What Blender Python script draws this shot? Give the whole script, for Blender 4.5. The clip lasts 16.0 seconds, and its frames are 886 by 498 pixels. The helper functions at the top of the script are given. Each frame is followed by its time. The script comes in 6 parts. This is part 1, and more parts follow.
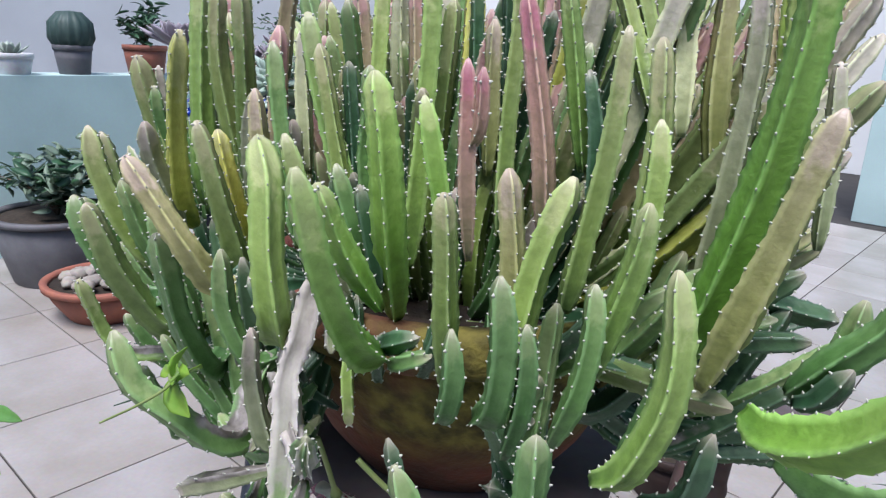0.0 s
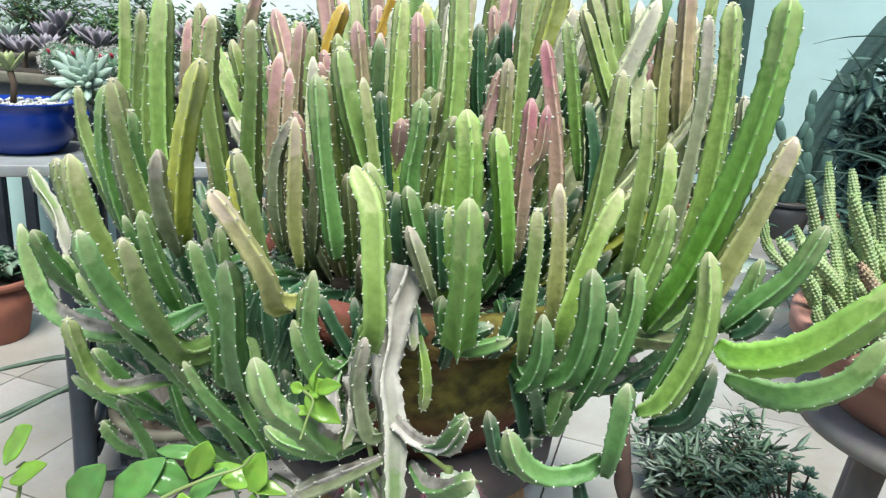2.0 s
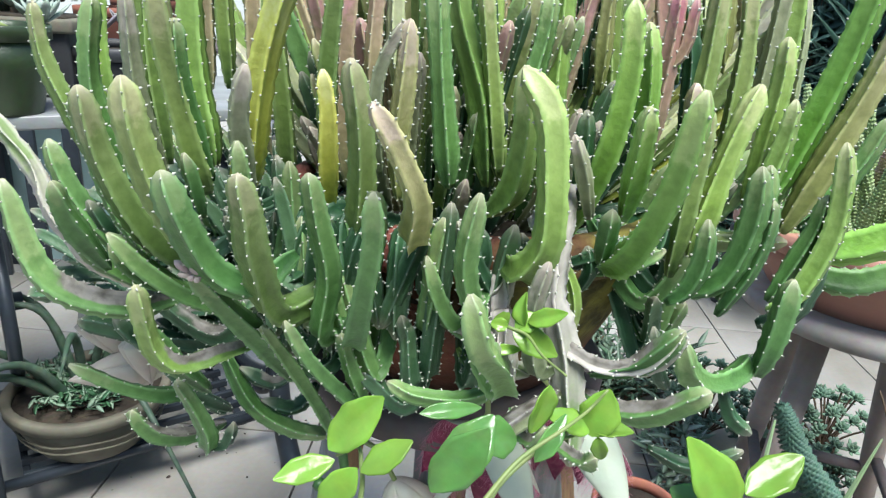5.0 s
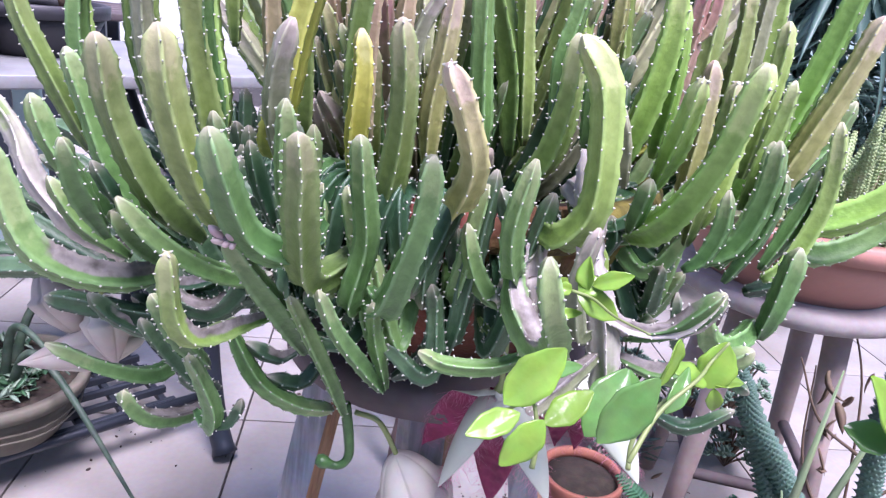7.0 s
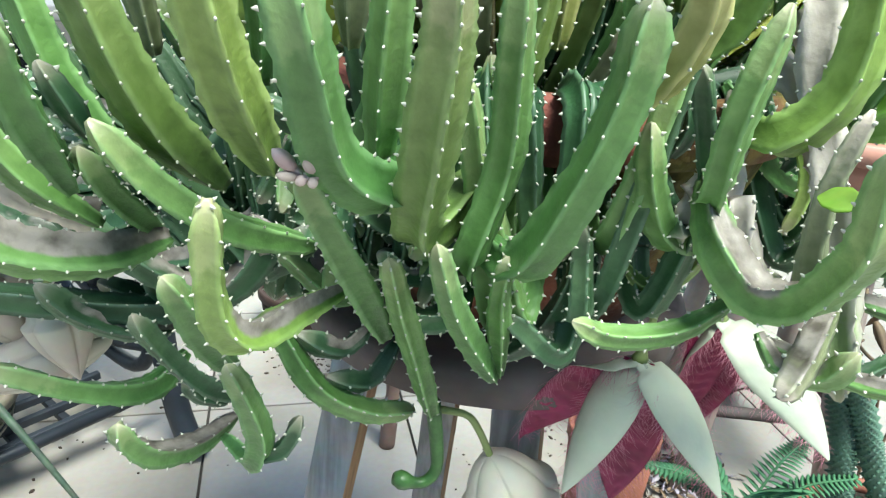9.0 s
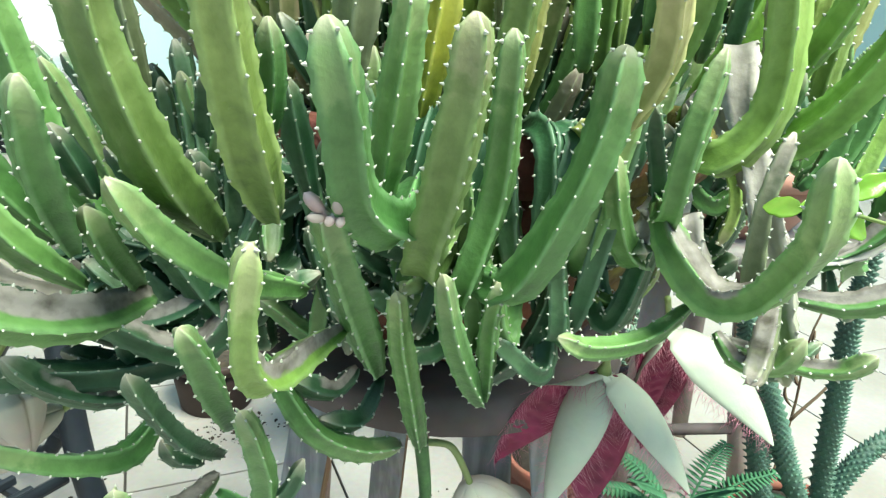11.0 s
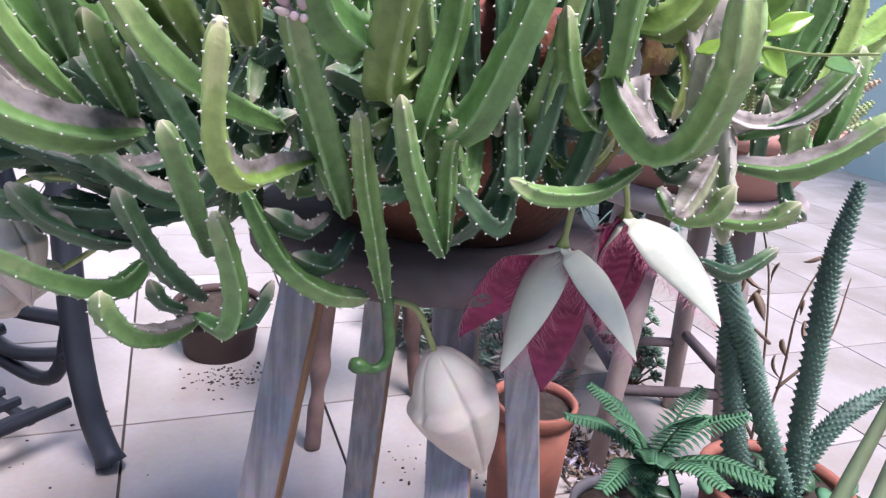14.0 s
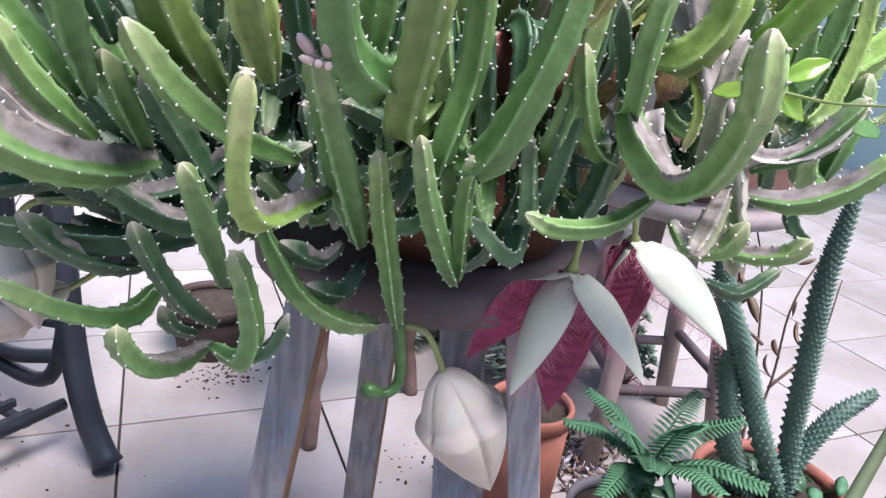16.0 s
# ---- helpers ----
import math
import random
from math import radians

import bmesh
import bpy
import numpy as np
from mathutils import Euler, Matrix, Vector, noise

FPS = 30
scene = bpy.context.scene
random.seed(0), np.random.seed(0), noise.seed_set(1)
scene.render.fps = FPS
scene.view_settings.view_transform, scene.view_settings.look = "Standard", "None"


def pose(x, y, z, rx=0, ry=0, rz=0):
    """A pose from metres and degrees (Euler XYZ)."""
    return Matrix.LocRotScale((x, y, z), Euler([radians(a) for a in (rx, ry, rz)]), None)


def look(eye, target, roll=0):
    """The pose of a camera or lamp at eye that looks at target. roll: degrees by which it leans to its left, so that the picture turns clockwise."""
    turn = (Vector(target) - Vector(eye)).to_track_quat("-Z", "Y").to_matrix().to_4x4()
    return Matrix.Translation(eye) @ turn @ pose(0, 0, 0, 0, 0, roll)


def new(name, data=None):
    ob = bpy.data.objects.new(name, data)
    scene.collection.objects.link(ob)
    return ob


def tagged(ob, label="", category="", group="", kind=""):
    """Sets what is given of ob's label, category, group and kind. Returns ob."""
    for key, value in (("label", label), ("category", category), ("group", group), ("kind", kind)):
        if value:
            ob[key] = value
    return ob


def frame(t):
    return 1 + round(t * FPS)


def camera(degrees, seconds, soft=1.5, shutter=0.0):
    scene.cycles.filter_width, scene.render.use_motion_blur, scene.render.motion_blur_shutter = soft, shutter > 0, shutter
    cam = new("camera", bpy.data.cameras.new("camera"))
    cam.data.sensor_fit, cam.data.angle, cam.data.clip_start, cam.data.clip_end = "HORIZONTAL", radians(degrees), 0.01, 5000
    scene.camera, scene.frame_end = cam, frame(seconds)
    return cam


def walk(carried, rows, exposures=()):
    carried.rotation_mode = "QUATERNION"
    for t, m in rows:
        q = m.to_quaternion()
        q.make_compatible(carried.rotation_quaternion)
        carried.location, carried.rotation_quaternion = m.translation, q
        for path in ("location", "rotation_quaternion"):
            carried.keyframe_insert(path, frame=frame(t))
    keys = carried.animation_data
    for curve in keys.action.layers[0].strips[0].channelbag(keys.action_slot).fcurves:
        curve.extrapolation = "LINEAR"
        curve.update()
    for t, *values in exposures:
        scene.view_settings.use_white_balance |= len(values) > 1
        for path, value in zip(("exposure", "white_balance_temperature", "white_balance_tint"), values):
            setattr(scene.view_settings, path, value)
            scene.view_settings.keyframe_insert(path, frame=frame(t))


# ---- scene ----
cam = camera(65.5, 16.0, 1.3)
PATH = [
    (0, (-0.03, 0.02, 1.0), (-1.302, 1.456, 0.437), 2.7),
    (0.5, (-0.062, -0.04, 1.013), (-1.03, 1.613, 0.44), 2.0),
    (1, (-0.086, -0.117, 1.024), (-0.94, 1.597, 0.447), 2.7),
    (1.5, (-0.136, -0.124, 1.023), (-1.001, 1.596, 0.482), 3.2),
    (2, (-0.192, -0.164, 1.027), (-0.781, 1.66, 0.457), 4.2),
    (2.5, (-0.225, -0.232, 1.039), (-0.623, 1.649, 0.486), 5.0),
    (3, (-0.261, -0.258, 1.043), (-0.622, 1.633, 0.499), 4.8),
    (3.5, (-0.311, -0.23, 1.034), (-0.727, 1.635, 0.443), 5.6),
    (4, (-0.347, -0.174, 1.016), (-0.737, 1.678, 0.371), 5.6),
    (4.5, (-0.364, -0.153, 0.988), (-0.653, 1.713, 0.329), 4.0),
    (5, (-0.419, -0.165, 0.979), (-0.502, 1.713, 0.296), 3.6),
    (5.2, (-0.438, -0.169, 0.976), (-0.448, 1.709, 0.288), 3.7),
    (7.3, (-0.543, -0.162, 0.95), (-0.278, 1.693, 0.251), 6.3),
    (7.5, (-0.564, -0.135, 0.942), (-0.261, 1.713, 0.24), 5.2),
    (8, (-0.584, -0.076, 0.91), (-0.196, 1.737, 0.161), 5.0),
    (8.5, (-0.593, -0.038, 0.884), (-0.174, 1.752, 0.097), 5.1),
    (9, (-0.609, -0.002, 0.879), (-0.148, 1.77, 0.076), 4.8),
    (9.2, (-0.612, 0.006, 0.885), (-0.13, 1.778, 0.094), 4.6),
    (11.3, (-0.673, -0.021, 0.873), (0.106, 1.708, 0.238), 3.4),
    (11.5, (-0.679, -0.028, 0.872), (0.074, 1.7, 0.204), 2.7),
    (12, (-0.695, -0.038, 0.883), (0.142, 1.632, 0.168), 3.2),
    (12.5, (-0.695, -0.04, 0.873), (0.118, 1.651, 0.181), 4.5),
    (13, (-0.67, -0.048, 0.826), (0.063, 1.705, 0.203), 4.5),
    (13.5, (-0.652, -0.068, 0.808), (0.082, 1.693, 0.205), 6.2),
    (14, (-0.653, -0.082, 0.803), (0.073, 1.669, 0.166), 5.9),
    (14.5, (-0.656, -0.076, 0.802), (0.076, 1.674, 0.17), 5.5),
    (15, (-0.657, -0.07, 0.805), (0.075, 1.673, 0.153), 6.0),
    (15.5, (-0.657, -0.075, 0.805), (0.096, 1.658, 0.148), 6.0),
    (16, (-0.668, -0.069, 0.828), (0.089, 1.656, 0.157), 6.4),
]
EXPOSURE = [
    (0, 0.20, 5900, 20), (0.5, 0.16, 6400, 8), (1, 0.27, 6300, 8), (2, 0.52, 6250, 4), (3, 0.56, 6150, 4), (4, 0.55, 6100, 4), (5, 0.62, 6100, 6),
    (7.5, 0.95, 5700, 44), (8, 0.95, 5800, 40), (8.5, 1.00, 6100, 19), (9, 1.10, 6300, 0), (11.5, 1.16, 6500, -8), (12, 1.08, 6000, 10), (12.5, 1.00, 5900, 26),
    (13, 0.95, 6050, 33), (13.5, 0.95, 6100, 34), (14.5, 0.85, 6100, 34), (16, 0.90, 6100, 30)]
walk(cam, [(t, look(eye, target, roll)) for t, eye, target, roll in PATH], EXPOSURE)

# ---------------------------------------------------------------- light
world = bpy.data.worlds.new("sky")
scene.world = world
world.use_nodes = True
nt = world.node_tree
sky = nt.nodes.new("ShaderNodeTexSky")
sky.sky_type = "NISHITA"
sky.sun_disc = False
sky.sun_elevation = radians(65)
sky.sun_rotation = radians(156)
nt.links.new(sky.outputs[0], nt.nodes["Background"].inputs[0])
nt.nodes["Background"].inputs[1].default_value = 0.12
sun = new("sun", bpy.data.lights.new("sun", "SUN"))
sun.data.energy = 4.6
sun.data.angle = radians(28)
sun.data.color = (1.0, 0.97, 0.9)
sun.matrix_world = look((0.5, -1.12, 2.65), (0, 0, 0))


# ---------------------------------------------------------------- materials
def material(name, colour, rough=0.6, metal=0.0, vary=0.25, scale=12.0, bump=0.15, second=None, spec=0.5, fine=90.0, through_light=0.0):
    m = bpy.data.materials.new(name)
    m.use_nodes = True
    t = m.node_tree
    b = t.nodes["Principled BSDF"]
    b.inputs["Roughness"].default_value = rough
    b.inputs["Metallic"].default_value = metal
    b.inputs["Specular IOR Level"].default_value = spec
    co = t.nodes.new("ShaderNodeTexCoord")
    info = t.nodes.new("ShaderNodeObjectInfo")
    mapn = t.nodes.new("ShaderNodeVectorMath")
    mapn.operation = "ADD"
    t.links.new(co.outputs["Object"], mapn.inputs[0])
    t.links.new(info.outputs["Random"], mapn.inputs[1])
    big = t.nodes.new("ShaderNodeTexNoise")
    big.inputs["Scale"].default_value = scale
    big.inputs["Detail"].default_value = 5
    t.links.new(mapn.outputs[0], big.inputs["Vector"])
    small = t.nodes.new("ShaderNodeTexNoise")
    small.inputs["Scale"].default_value = fine
    small.inputs["Detail"].default_value = 3
    t.links.new(mapn.outputs[0], small.inputs["Vector"])
    ramp = t.nodes.new("ShaderNodeValToRGB")
    c = Vector(colour)
    d = Vector(second) if second else c * (1 - vary)
    ramp.color_ramp.elements[0].position = 0.35
    ramp.color_ramp.elements[1].position = 0.65
    ramp.color_ramp.elements[0].color = (*d, 1)
    ramp.color_ramp.elements[1].color = (*c, 1)
    t.links.new(big.outputs["Fac"], ramp.inputs[0])
    mix = t.nodes.new("ShaderNodeMix")
    mix.data_type = "RGBA"
    mix.blend_type = "MULTIPLY"
    mix.inputs[0].default_value = vary
    t.links.new(ramp.outputs[0], mix.inputs[6])
    t.links.new(small.outputs["Color"], mix.inputs[7])
    hsv = t.nodes.new("ShaderNodeHueSaturation")
    mr = t.nodes.new("ShaderNodeMapRange")
    mr.inputs[3].default_value = 1 - vary * 0.4
    mr.inputs[4].default_value = 1 + vary * 0.4
    t.links.new(info.outputs["Random"], mr.inputs[0])
    t.links.new(mr.outputs[0], hsv.inputs["Value"])
    t.links.new(mix.outputs[2], hsv.inputs["Color"])
    t.links.new(hsv.outputs[0], b.inputs["Base Color"])
    if through_light:
        tr = t.nodes.new("ShaderNodeBsdfTranslucent")
        ms = t.nodes.new("ShaderNodeMixShader")
        ms.inputs[0].default_value = through_light
        t.links.new(hsv.outputs[0], tr.inputs["Color"])
        t.links.new(b.outputs[0], ms.inputs[1])
        t.links.new(tr.outputs[0], ms.inputs[2])
        t.links.new(ms.outputs[0], t.nodes["Material Output"].inputs["Surface"])
    if bump:
        bn = t.nodes.new("ShaderNodeBump")
        bn.inputs["Strength"].default_value = bump
        bn.inputs["Distance"].default_value = 0.004
        t.links.new(small.outputs["Fac"], bn.inputs["Height"])
        t.links.new(bn.outputs[0], b.inputs["Normal"])
    return m


def stem_material(name, low, mid, tip, rough=0.42):
    """Succulent skin: colour runs from base to tip, some shade painted into the dark low end, paler along the ribs,
    blotched.
    """
    m = bpy.data.materials.new(name)
    m.use_nodes = True
    t = m.node_tree
    b = t.nodes["Principled BSDF"]
    b.inputs["Roughness"].default_value = rough
    b.inputs["Specular IOR Level"].default_value = 0.38
    b.inputs["Subsurface Weight"].default_value = 0.12
    b.inputs["Subsurface Radius"].default_value = (0.004, 0.006, 0.002)
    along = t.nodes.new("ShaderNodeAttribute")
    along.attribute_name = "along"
    rib = t.nodes.new("ShaderNodeAttribute")
    rib.attribute_name = "rib"
    co = t.nodes.new("ShaderNodeTexCoord")
    info = t.nodes.new("ShaderNodeObjectInfo")
    blot = t.nodes.new("ShaderNodeTexNoise")
    blot.inputs["Scale"].default_value = 110
    blot.inputs["Detail"].default_value = 5
    t.links.new(co.outputs["Object"], blot.inputs["Vector"])
    fine = t.nodes.new("ShaderNodeTexNoise")
    fine.inputs["Scale"].default_value = 300
    fine.inputs["Detail"].default_value = 3
    t.links.new(co.outputs["Object"], fine.inputs["Vector"])
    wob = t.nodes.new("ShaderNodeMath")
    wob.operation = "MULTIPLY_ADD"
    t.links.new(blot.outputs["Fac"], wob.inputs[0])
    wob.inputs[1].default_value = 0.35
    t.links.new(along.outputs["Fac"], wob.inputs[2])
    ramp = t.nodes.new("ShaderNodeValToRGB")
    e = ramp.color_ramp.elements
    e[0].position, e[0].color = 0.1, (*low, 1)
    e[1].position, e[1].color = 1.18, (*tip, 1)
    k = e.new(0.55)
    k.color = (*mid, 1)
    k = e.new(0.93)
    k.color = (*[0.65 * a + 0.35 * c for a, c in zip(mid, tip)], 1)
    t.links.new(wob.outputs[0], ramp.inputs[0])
    lift = t.nodes.new("ShaderNodeMix")
    lift.data_type = "RGBA"
    lift.blend_type = "MIX"
    pale = [min(1, 1.75 * c + 0.09) for c in mid]
    lift.inputs[7].default_value = (*pale, 1)
    sc = t.nodes.new("ShaderNodeMath")
    sc.operation = "MULTIPLY"
    sc.inputs[1].default_value = 0.75
    t.links.new(rib.outputs["Fac"], sc.inputs[0])
    t.links.new(sc.outputs[0], lift.inputs[0])
    t.links.new(ramp.outputs[0], lift.inputs[6])
    hsv = t.nodes.new("ShaderNodeHueSaturation")
    mr = t.nodes.new("ShaderNodeMapRange")
    mr.inputs[3].default_value, mr.inputs[4].default_value = 0.78, 1.2
    t.links.new(info.outputs["Random"], mr.inputs[0])
    t.links.new(mr.outputs[0], hsv.inputs["Value"])
    mh = t.nodes.new("ShaderNodeMapRange")
    mh.inputs[3].default_value, mh.inputs[4].default_value = 0.512, 0.488
    t.links.new(info.outputs["Random"], mh.inputs[0])
    t.links.new(mh.outputs[0], hsv.inputs["Hue"])
    t.links.new(lift.outputs[2], hsv.inputs["Color"])
    mot = t.nodes.new("ShaderNodeMix")
    mot.data_type = "RGBA"
    mot.blend_type = "MULTIPLY"
    mot.inputs[0].default_value = 0.5
    t.links.new(hsv.outputs[0], mot.inputs[6])
    grain = t.nodes.new("ShaderNodeMapRange")
    grain.inputs[1].default_value, grain.inputs[2].default_value = 0.3, 0.62
    grain.inputs[3].default_value, grain.inputs[4].default_value = 0.62, 1.12
    t.links.new(blot.outputs["Fac"], grain.inputs[0])
    t.links.new(grain.outputs[0], mot.inputs[7])
    scar = t.nodes.new("ShaderNodeAttribute")
    scar.attribute_name = "scar"
    crack = t.nodes.new("ShaderNodeTexNoise")
    crack.inputs["Scale"].default_value = 90
    crack.inputs["Detail"].default_value = 6
    t.links.new(co.outputs["Object"], crack.inputs["Vector"])
    edge = t.nodes.new("ShaderNodeMath")
    edge.operation = "MULTIPLY_ADD"
    t.links.new(crack.outputs["Fac"], edge.inputs[0])
    edge.inputs[1].default_value = 0.9
    t.links.new(scar.outputs["Fac"], edge.inputs[2])
    cut = t.nodes.new("ShaderNodeMapRange")
    cut.inputs[1].default_value, cut.inputs[2].default_value = 0.92, 1.22
    t.links.new(edge.outputs[0], cut.inputs[0])
    cork = t.nodes.new("ShaderNodeValToRGB")
    cork.color_ramp.elements[0].position, cork.color_ramp.elements[0].color = 0.32, (0.09, 0.08, 0.065, 1)
    cork.color_ramp.elements[1].position, cork.color_ramp.elements[1].color = 0.6, (0.27, 0.25, 0.225, 1)
    t.links.new(crack.outputs["Fac"], cork.inputs[0])
    skin = t.nodes.new("ShaderNodeMix")
    skin.data_type = "RGBA"
    t.links.new(cut.outputs[0], skin.inputs[0])
    t.links.new(mot.outputs[2], skin.inputs[6])
    t.links.new(cork.outputs[0], skin.inputs[7])
    cap = t.nodes.new("ShaderNodeAttribute")
    cap.attribute_name = "cap"
    capped = t.nodes.new("ShaderNodeMix")
    capped.data_type = "RGBA"
    capped.inputs[7].default_value = (*[0.45 * a + 0.55 * c for a, c in zip(tip, (0.60, 0.47, 0.42))], 1)
    t.links.new(cap.outputs["Fac"], capped.inputs[0])
    t.links.new(skin.outputs[2], capped.inputs[6])
    t.links.new(capped.outputs[2], b.inputs["Base Color"])
    bn = t.nodes.new("ShaderNodeBump")
    bn.inputs["Strength"].default_value = 0.25
    bn.inputs["Distance"].default_value = 0.002
    t.links.new(fine.outputs["Fac"], bn.inputs["Height"])
    t.links.new(bn.outputs[0], b.inputs["Normal"])
    return m


STEM = {
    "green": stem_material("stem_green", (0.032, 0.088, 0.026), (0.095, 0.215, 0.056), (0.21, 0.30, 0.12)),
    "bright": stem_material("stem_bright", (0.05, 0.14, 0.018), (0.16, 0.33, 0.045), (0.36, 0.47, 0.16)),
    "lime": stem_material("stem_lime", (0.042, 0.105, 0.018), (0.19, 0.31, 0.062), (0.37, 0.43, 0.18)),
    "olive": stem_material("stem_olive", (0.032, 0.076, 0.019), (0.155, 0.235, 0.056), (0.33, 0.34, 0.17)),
    # dark: a deeper green with the shade inside the clump painted in
    "dark": stem_material("stem_dark_shade", (0.008, 0.028, 0.013), (0.025, 0.078, 0.033), (0.068, 0.135, 0.063)),
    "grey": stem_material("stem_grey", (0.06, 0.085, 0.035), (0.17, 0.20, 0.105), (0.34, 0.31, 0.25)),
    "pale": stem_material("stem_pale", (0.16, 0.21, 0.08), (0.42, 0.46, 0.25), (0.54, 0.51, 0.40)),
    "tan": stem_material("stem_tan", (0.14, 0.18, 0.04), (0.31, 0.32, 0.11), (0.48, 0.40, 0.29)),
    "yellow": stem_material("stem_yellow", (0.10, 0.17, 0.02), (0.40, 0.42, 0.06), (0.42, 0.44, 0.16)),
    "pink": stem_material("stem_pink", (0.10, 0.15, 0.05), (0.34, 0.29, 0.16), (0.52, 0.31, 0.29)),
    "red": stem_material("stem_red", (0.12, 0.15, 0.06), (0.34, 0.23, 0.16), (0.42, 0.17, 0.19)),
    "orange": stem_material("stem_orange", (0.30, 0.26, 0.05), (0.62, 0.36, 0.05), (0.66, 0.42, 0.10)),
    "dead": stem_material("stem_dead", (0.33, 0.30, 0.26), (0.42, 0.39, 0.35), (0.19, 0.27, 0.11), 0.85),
}
TOOTH = material("tooth", (0.56, 0.57, 0.48), 0.6, vary=0.1, bump=0)
TERRACOTTA = material("terracotta", (0.36, 0.13, 0.08), 0.75, vary=0.3, scale=14, second=(0.26, 0.10, 0.07))


def mossy_clay(name, clay, dark, moss):
    """Terracotta overgrown with moss on its damp side."""
    m = material(name, clay, 0.85, vary=0.4, scale=14, bump=0.7, second=dark, fine=120)
    t = m.node_tree
    base = t.nodes["Principled BSDF"].inputs["Base Color"].links[0].from_socket
    co = t.nodes.new("ShaderNodeTexCoord")
    xyz = t.nodes.new("ShaderNodeSeparateXYZ")
    t.links.new(co.outputs["Object"], xyz.inputs[0])
    patch = t.nodes.new("ShaderNodeTexNoise")
    patch.inputs["Scale"].default_value = 11
    patch.inputs["Detail"].default_value = 6
    t.links.new(co.outputs["Object"], patch.inputs["Vector"])
    add = t.nodes.new("ShaderNodeMath")
    add.operation = "MULTIPLY_ADD"
    add.inputs[1].default_value = 3.2
    t.links.new(xyz.outputs["X"], add.inputs[0])
    t.links.new(patch.outputs["Fac"], add.inputs[2])
    edge = t.nodes.new("ShaderNodeMapRange")
    edge.inputs[1].default_value, edge.inputs[2].default_value = 0.48, 0.74
    t.links.new(add.outputs[0], edge.inputs[0])
    mix = t.nodes.new("ShaderNodeMix")
    mix.data_type = "RGBA"
    spots = t.nodes.new("ShaderNodeTexNoise")
    spots.inputs["Scale"].default_value = 55
    spots.inputs["Detail"].default_value = 4
    t.links.new(co.outputs["Object"], spots.inputs["Vector"])
    tone = t.nodes.new("ShaderNodeValToRGB")
    tone.color_ramp.elements[0].position, tone.color_ramp.elements[0].color = 0.38, (*[0.5 * c for c in moss], 1)
    tone.color_ramp.elements[1].position, tone.color_ramp.elements[1].color = 0.66, (*[1.9 * c for c in moss], 1)
    t.links.new(spots.outputs["Fac"], tone.inputs[0])
    t.links.new(tone.outputs[0], mix.inputs[7])
    high = t.nodes.new("ShaderNodeMapRange")
    high.inputs[1].default_value, high.inputs[2].default_value = 0.045, 0.085
    t.links.new(xyz.outputs["Z"], high.inputs[0])
    both = t.nodes.new("ShaderNodeMath")
    both.operation = "MULTIPLY"
    t.links.new(edge.outputs[0], both.inputs[0])
    t.links.new(high.outputs[0], both.inputs[1])
    t.links.new(both.outputs[0], mix.inputs[0])
    t.links.new(base, mix.inputs[6])
    t.links.new(mix.outputs[2], t.nodes["Principled BSDF"].inputs["Base Color"])
    return m


RIMCLAY = mossy_clay("damp_terracotta", (0.27, 0.085, 0.06), (0.17, 0.06, 0.042), (0.095, 0.082, 0.014))
MOSSY = mossy_clay("mossy_terracotta", (0.24, 0.075, 0.04), (0.13, 0.055, 0.03), (0.10, 0.086, 0.015))
TILE = material("floor_tile", (0.40, 0.38, 0.36), 0.22, vary=0.22, scale=3.5, bump=0.03, second=(0.31, 0.285, 0.25))
GROUT = material("grout", (0.055, 0.05, 0.045), 0.9)
WALL = material("mint_wall", (0.50, 0.68, 0.66), 0.85, vary=0.12, scale=2.5, bump=0.1)
STEEL = material("painted_iron", (0.04, 0.05, 0.065), 0.45, metal=0.3, vary=0.3)
TABLETOP = material("table_board", (0.30, 0.31, 0.31), 0.4, vary=0.25)
STOOL = material("weathered_wood", (0.15, 0.125, 0.125), 0.8, vary=0.35, scale=9, second=(0.08, 0.06, 0.058))
def wood(name, colour, second, rough=0.75):
    """Worn wood: streaks along the height of the piece, scuffs across them."""
    m = material(name, colour, rough, vary=0.35, scale=14, second=second)
    t = m.node_tree
    base = t.nodes["Principled BSDF"].inputs["Base Color"].links[0].from_socket
    co = t.nodes.new("ShaderNodeTexCoord")
    mp = t.nodes.new("ShaderNodeMapping")
    mp.inputs["Scale"].default_value = (130, 130, 7)
    streak = t.nodes.new("ShaderNodeTexNoise")
    streak.inputs["Scale"].default_value = 1
    streak.inputs["Detail"].default_value = 6
    t.links.new(co.outputs["Object"], mp.inputs[0])
    t.links.new(mp.outputs[0], streak.inputs["Vector"])
    ramp = t.nodes.new("ShaderNodeValToRGB")
    ramp.color_ramp.elements[0].position, ramp.color_ramp.elements[0].color = 0.36, (0.35, 0.30, 0.27, 1)
    ramp.color_ramp.elements[1].position, ramp.color_ramp.elements[1].color = 0.62, (1.25, 1.2, 1.15, 1)
    t.links.new(streak.outputs["Fac"], ramp.inputs[0])
    mix = t.nodes.new("ShaderNodeMix")
    mix.data_type = "RGBA"
    mix.blend_type = "MULTIPLY"
    mix.inputs[0].default_value = 0.42
    t.links.new(base, mix.inputs[6])
    t.links.new(ramp.outputs[0], mix.inputs[7])
    t.links.new(mix.outputs[2], t.nodes["Principled BSDF"].inputs["Base Color"])
    return m


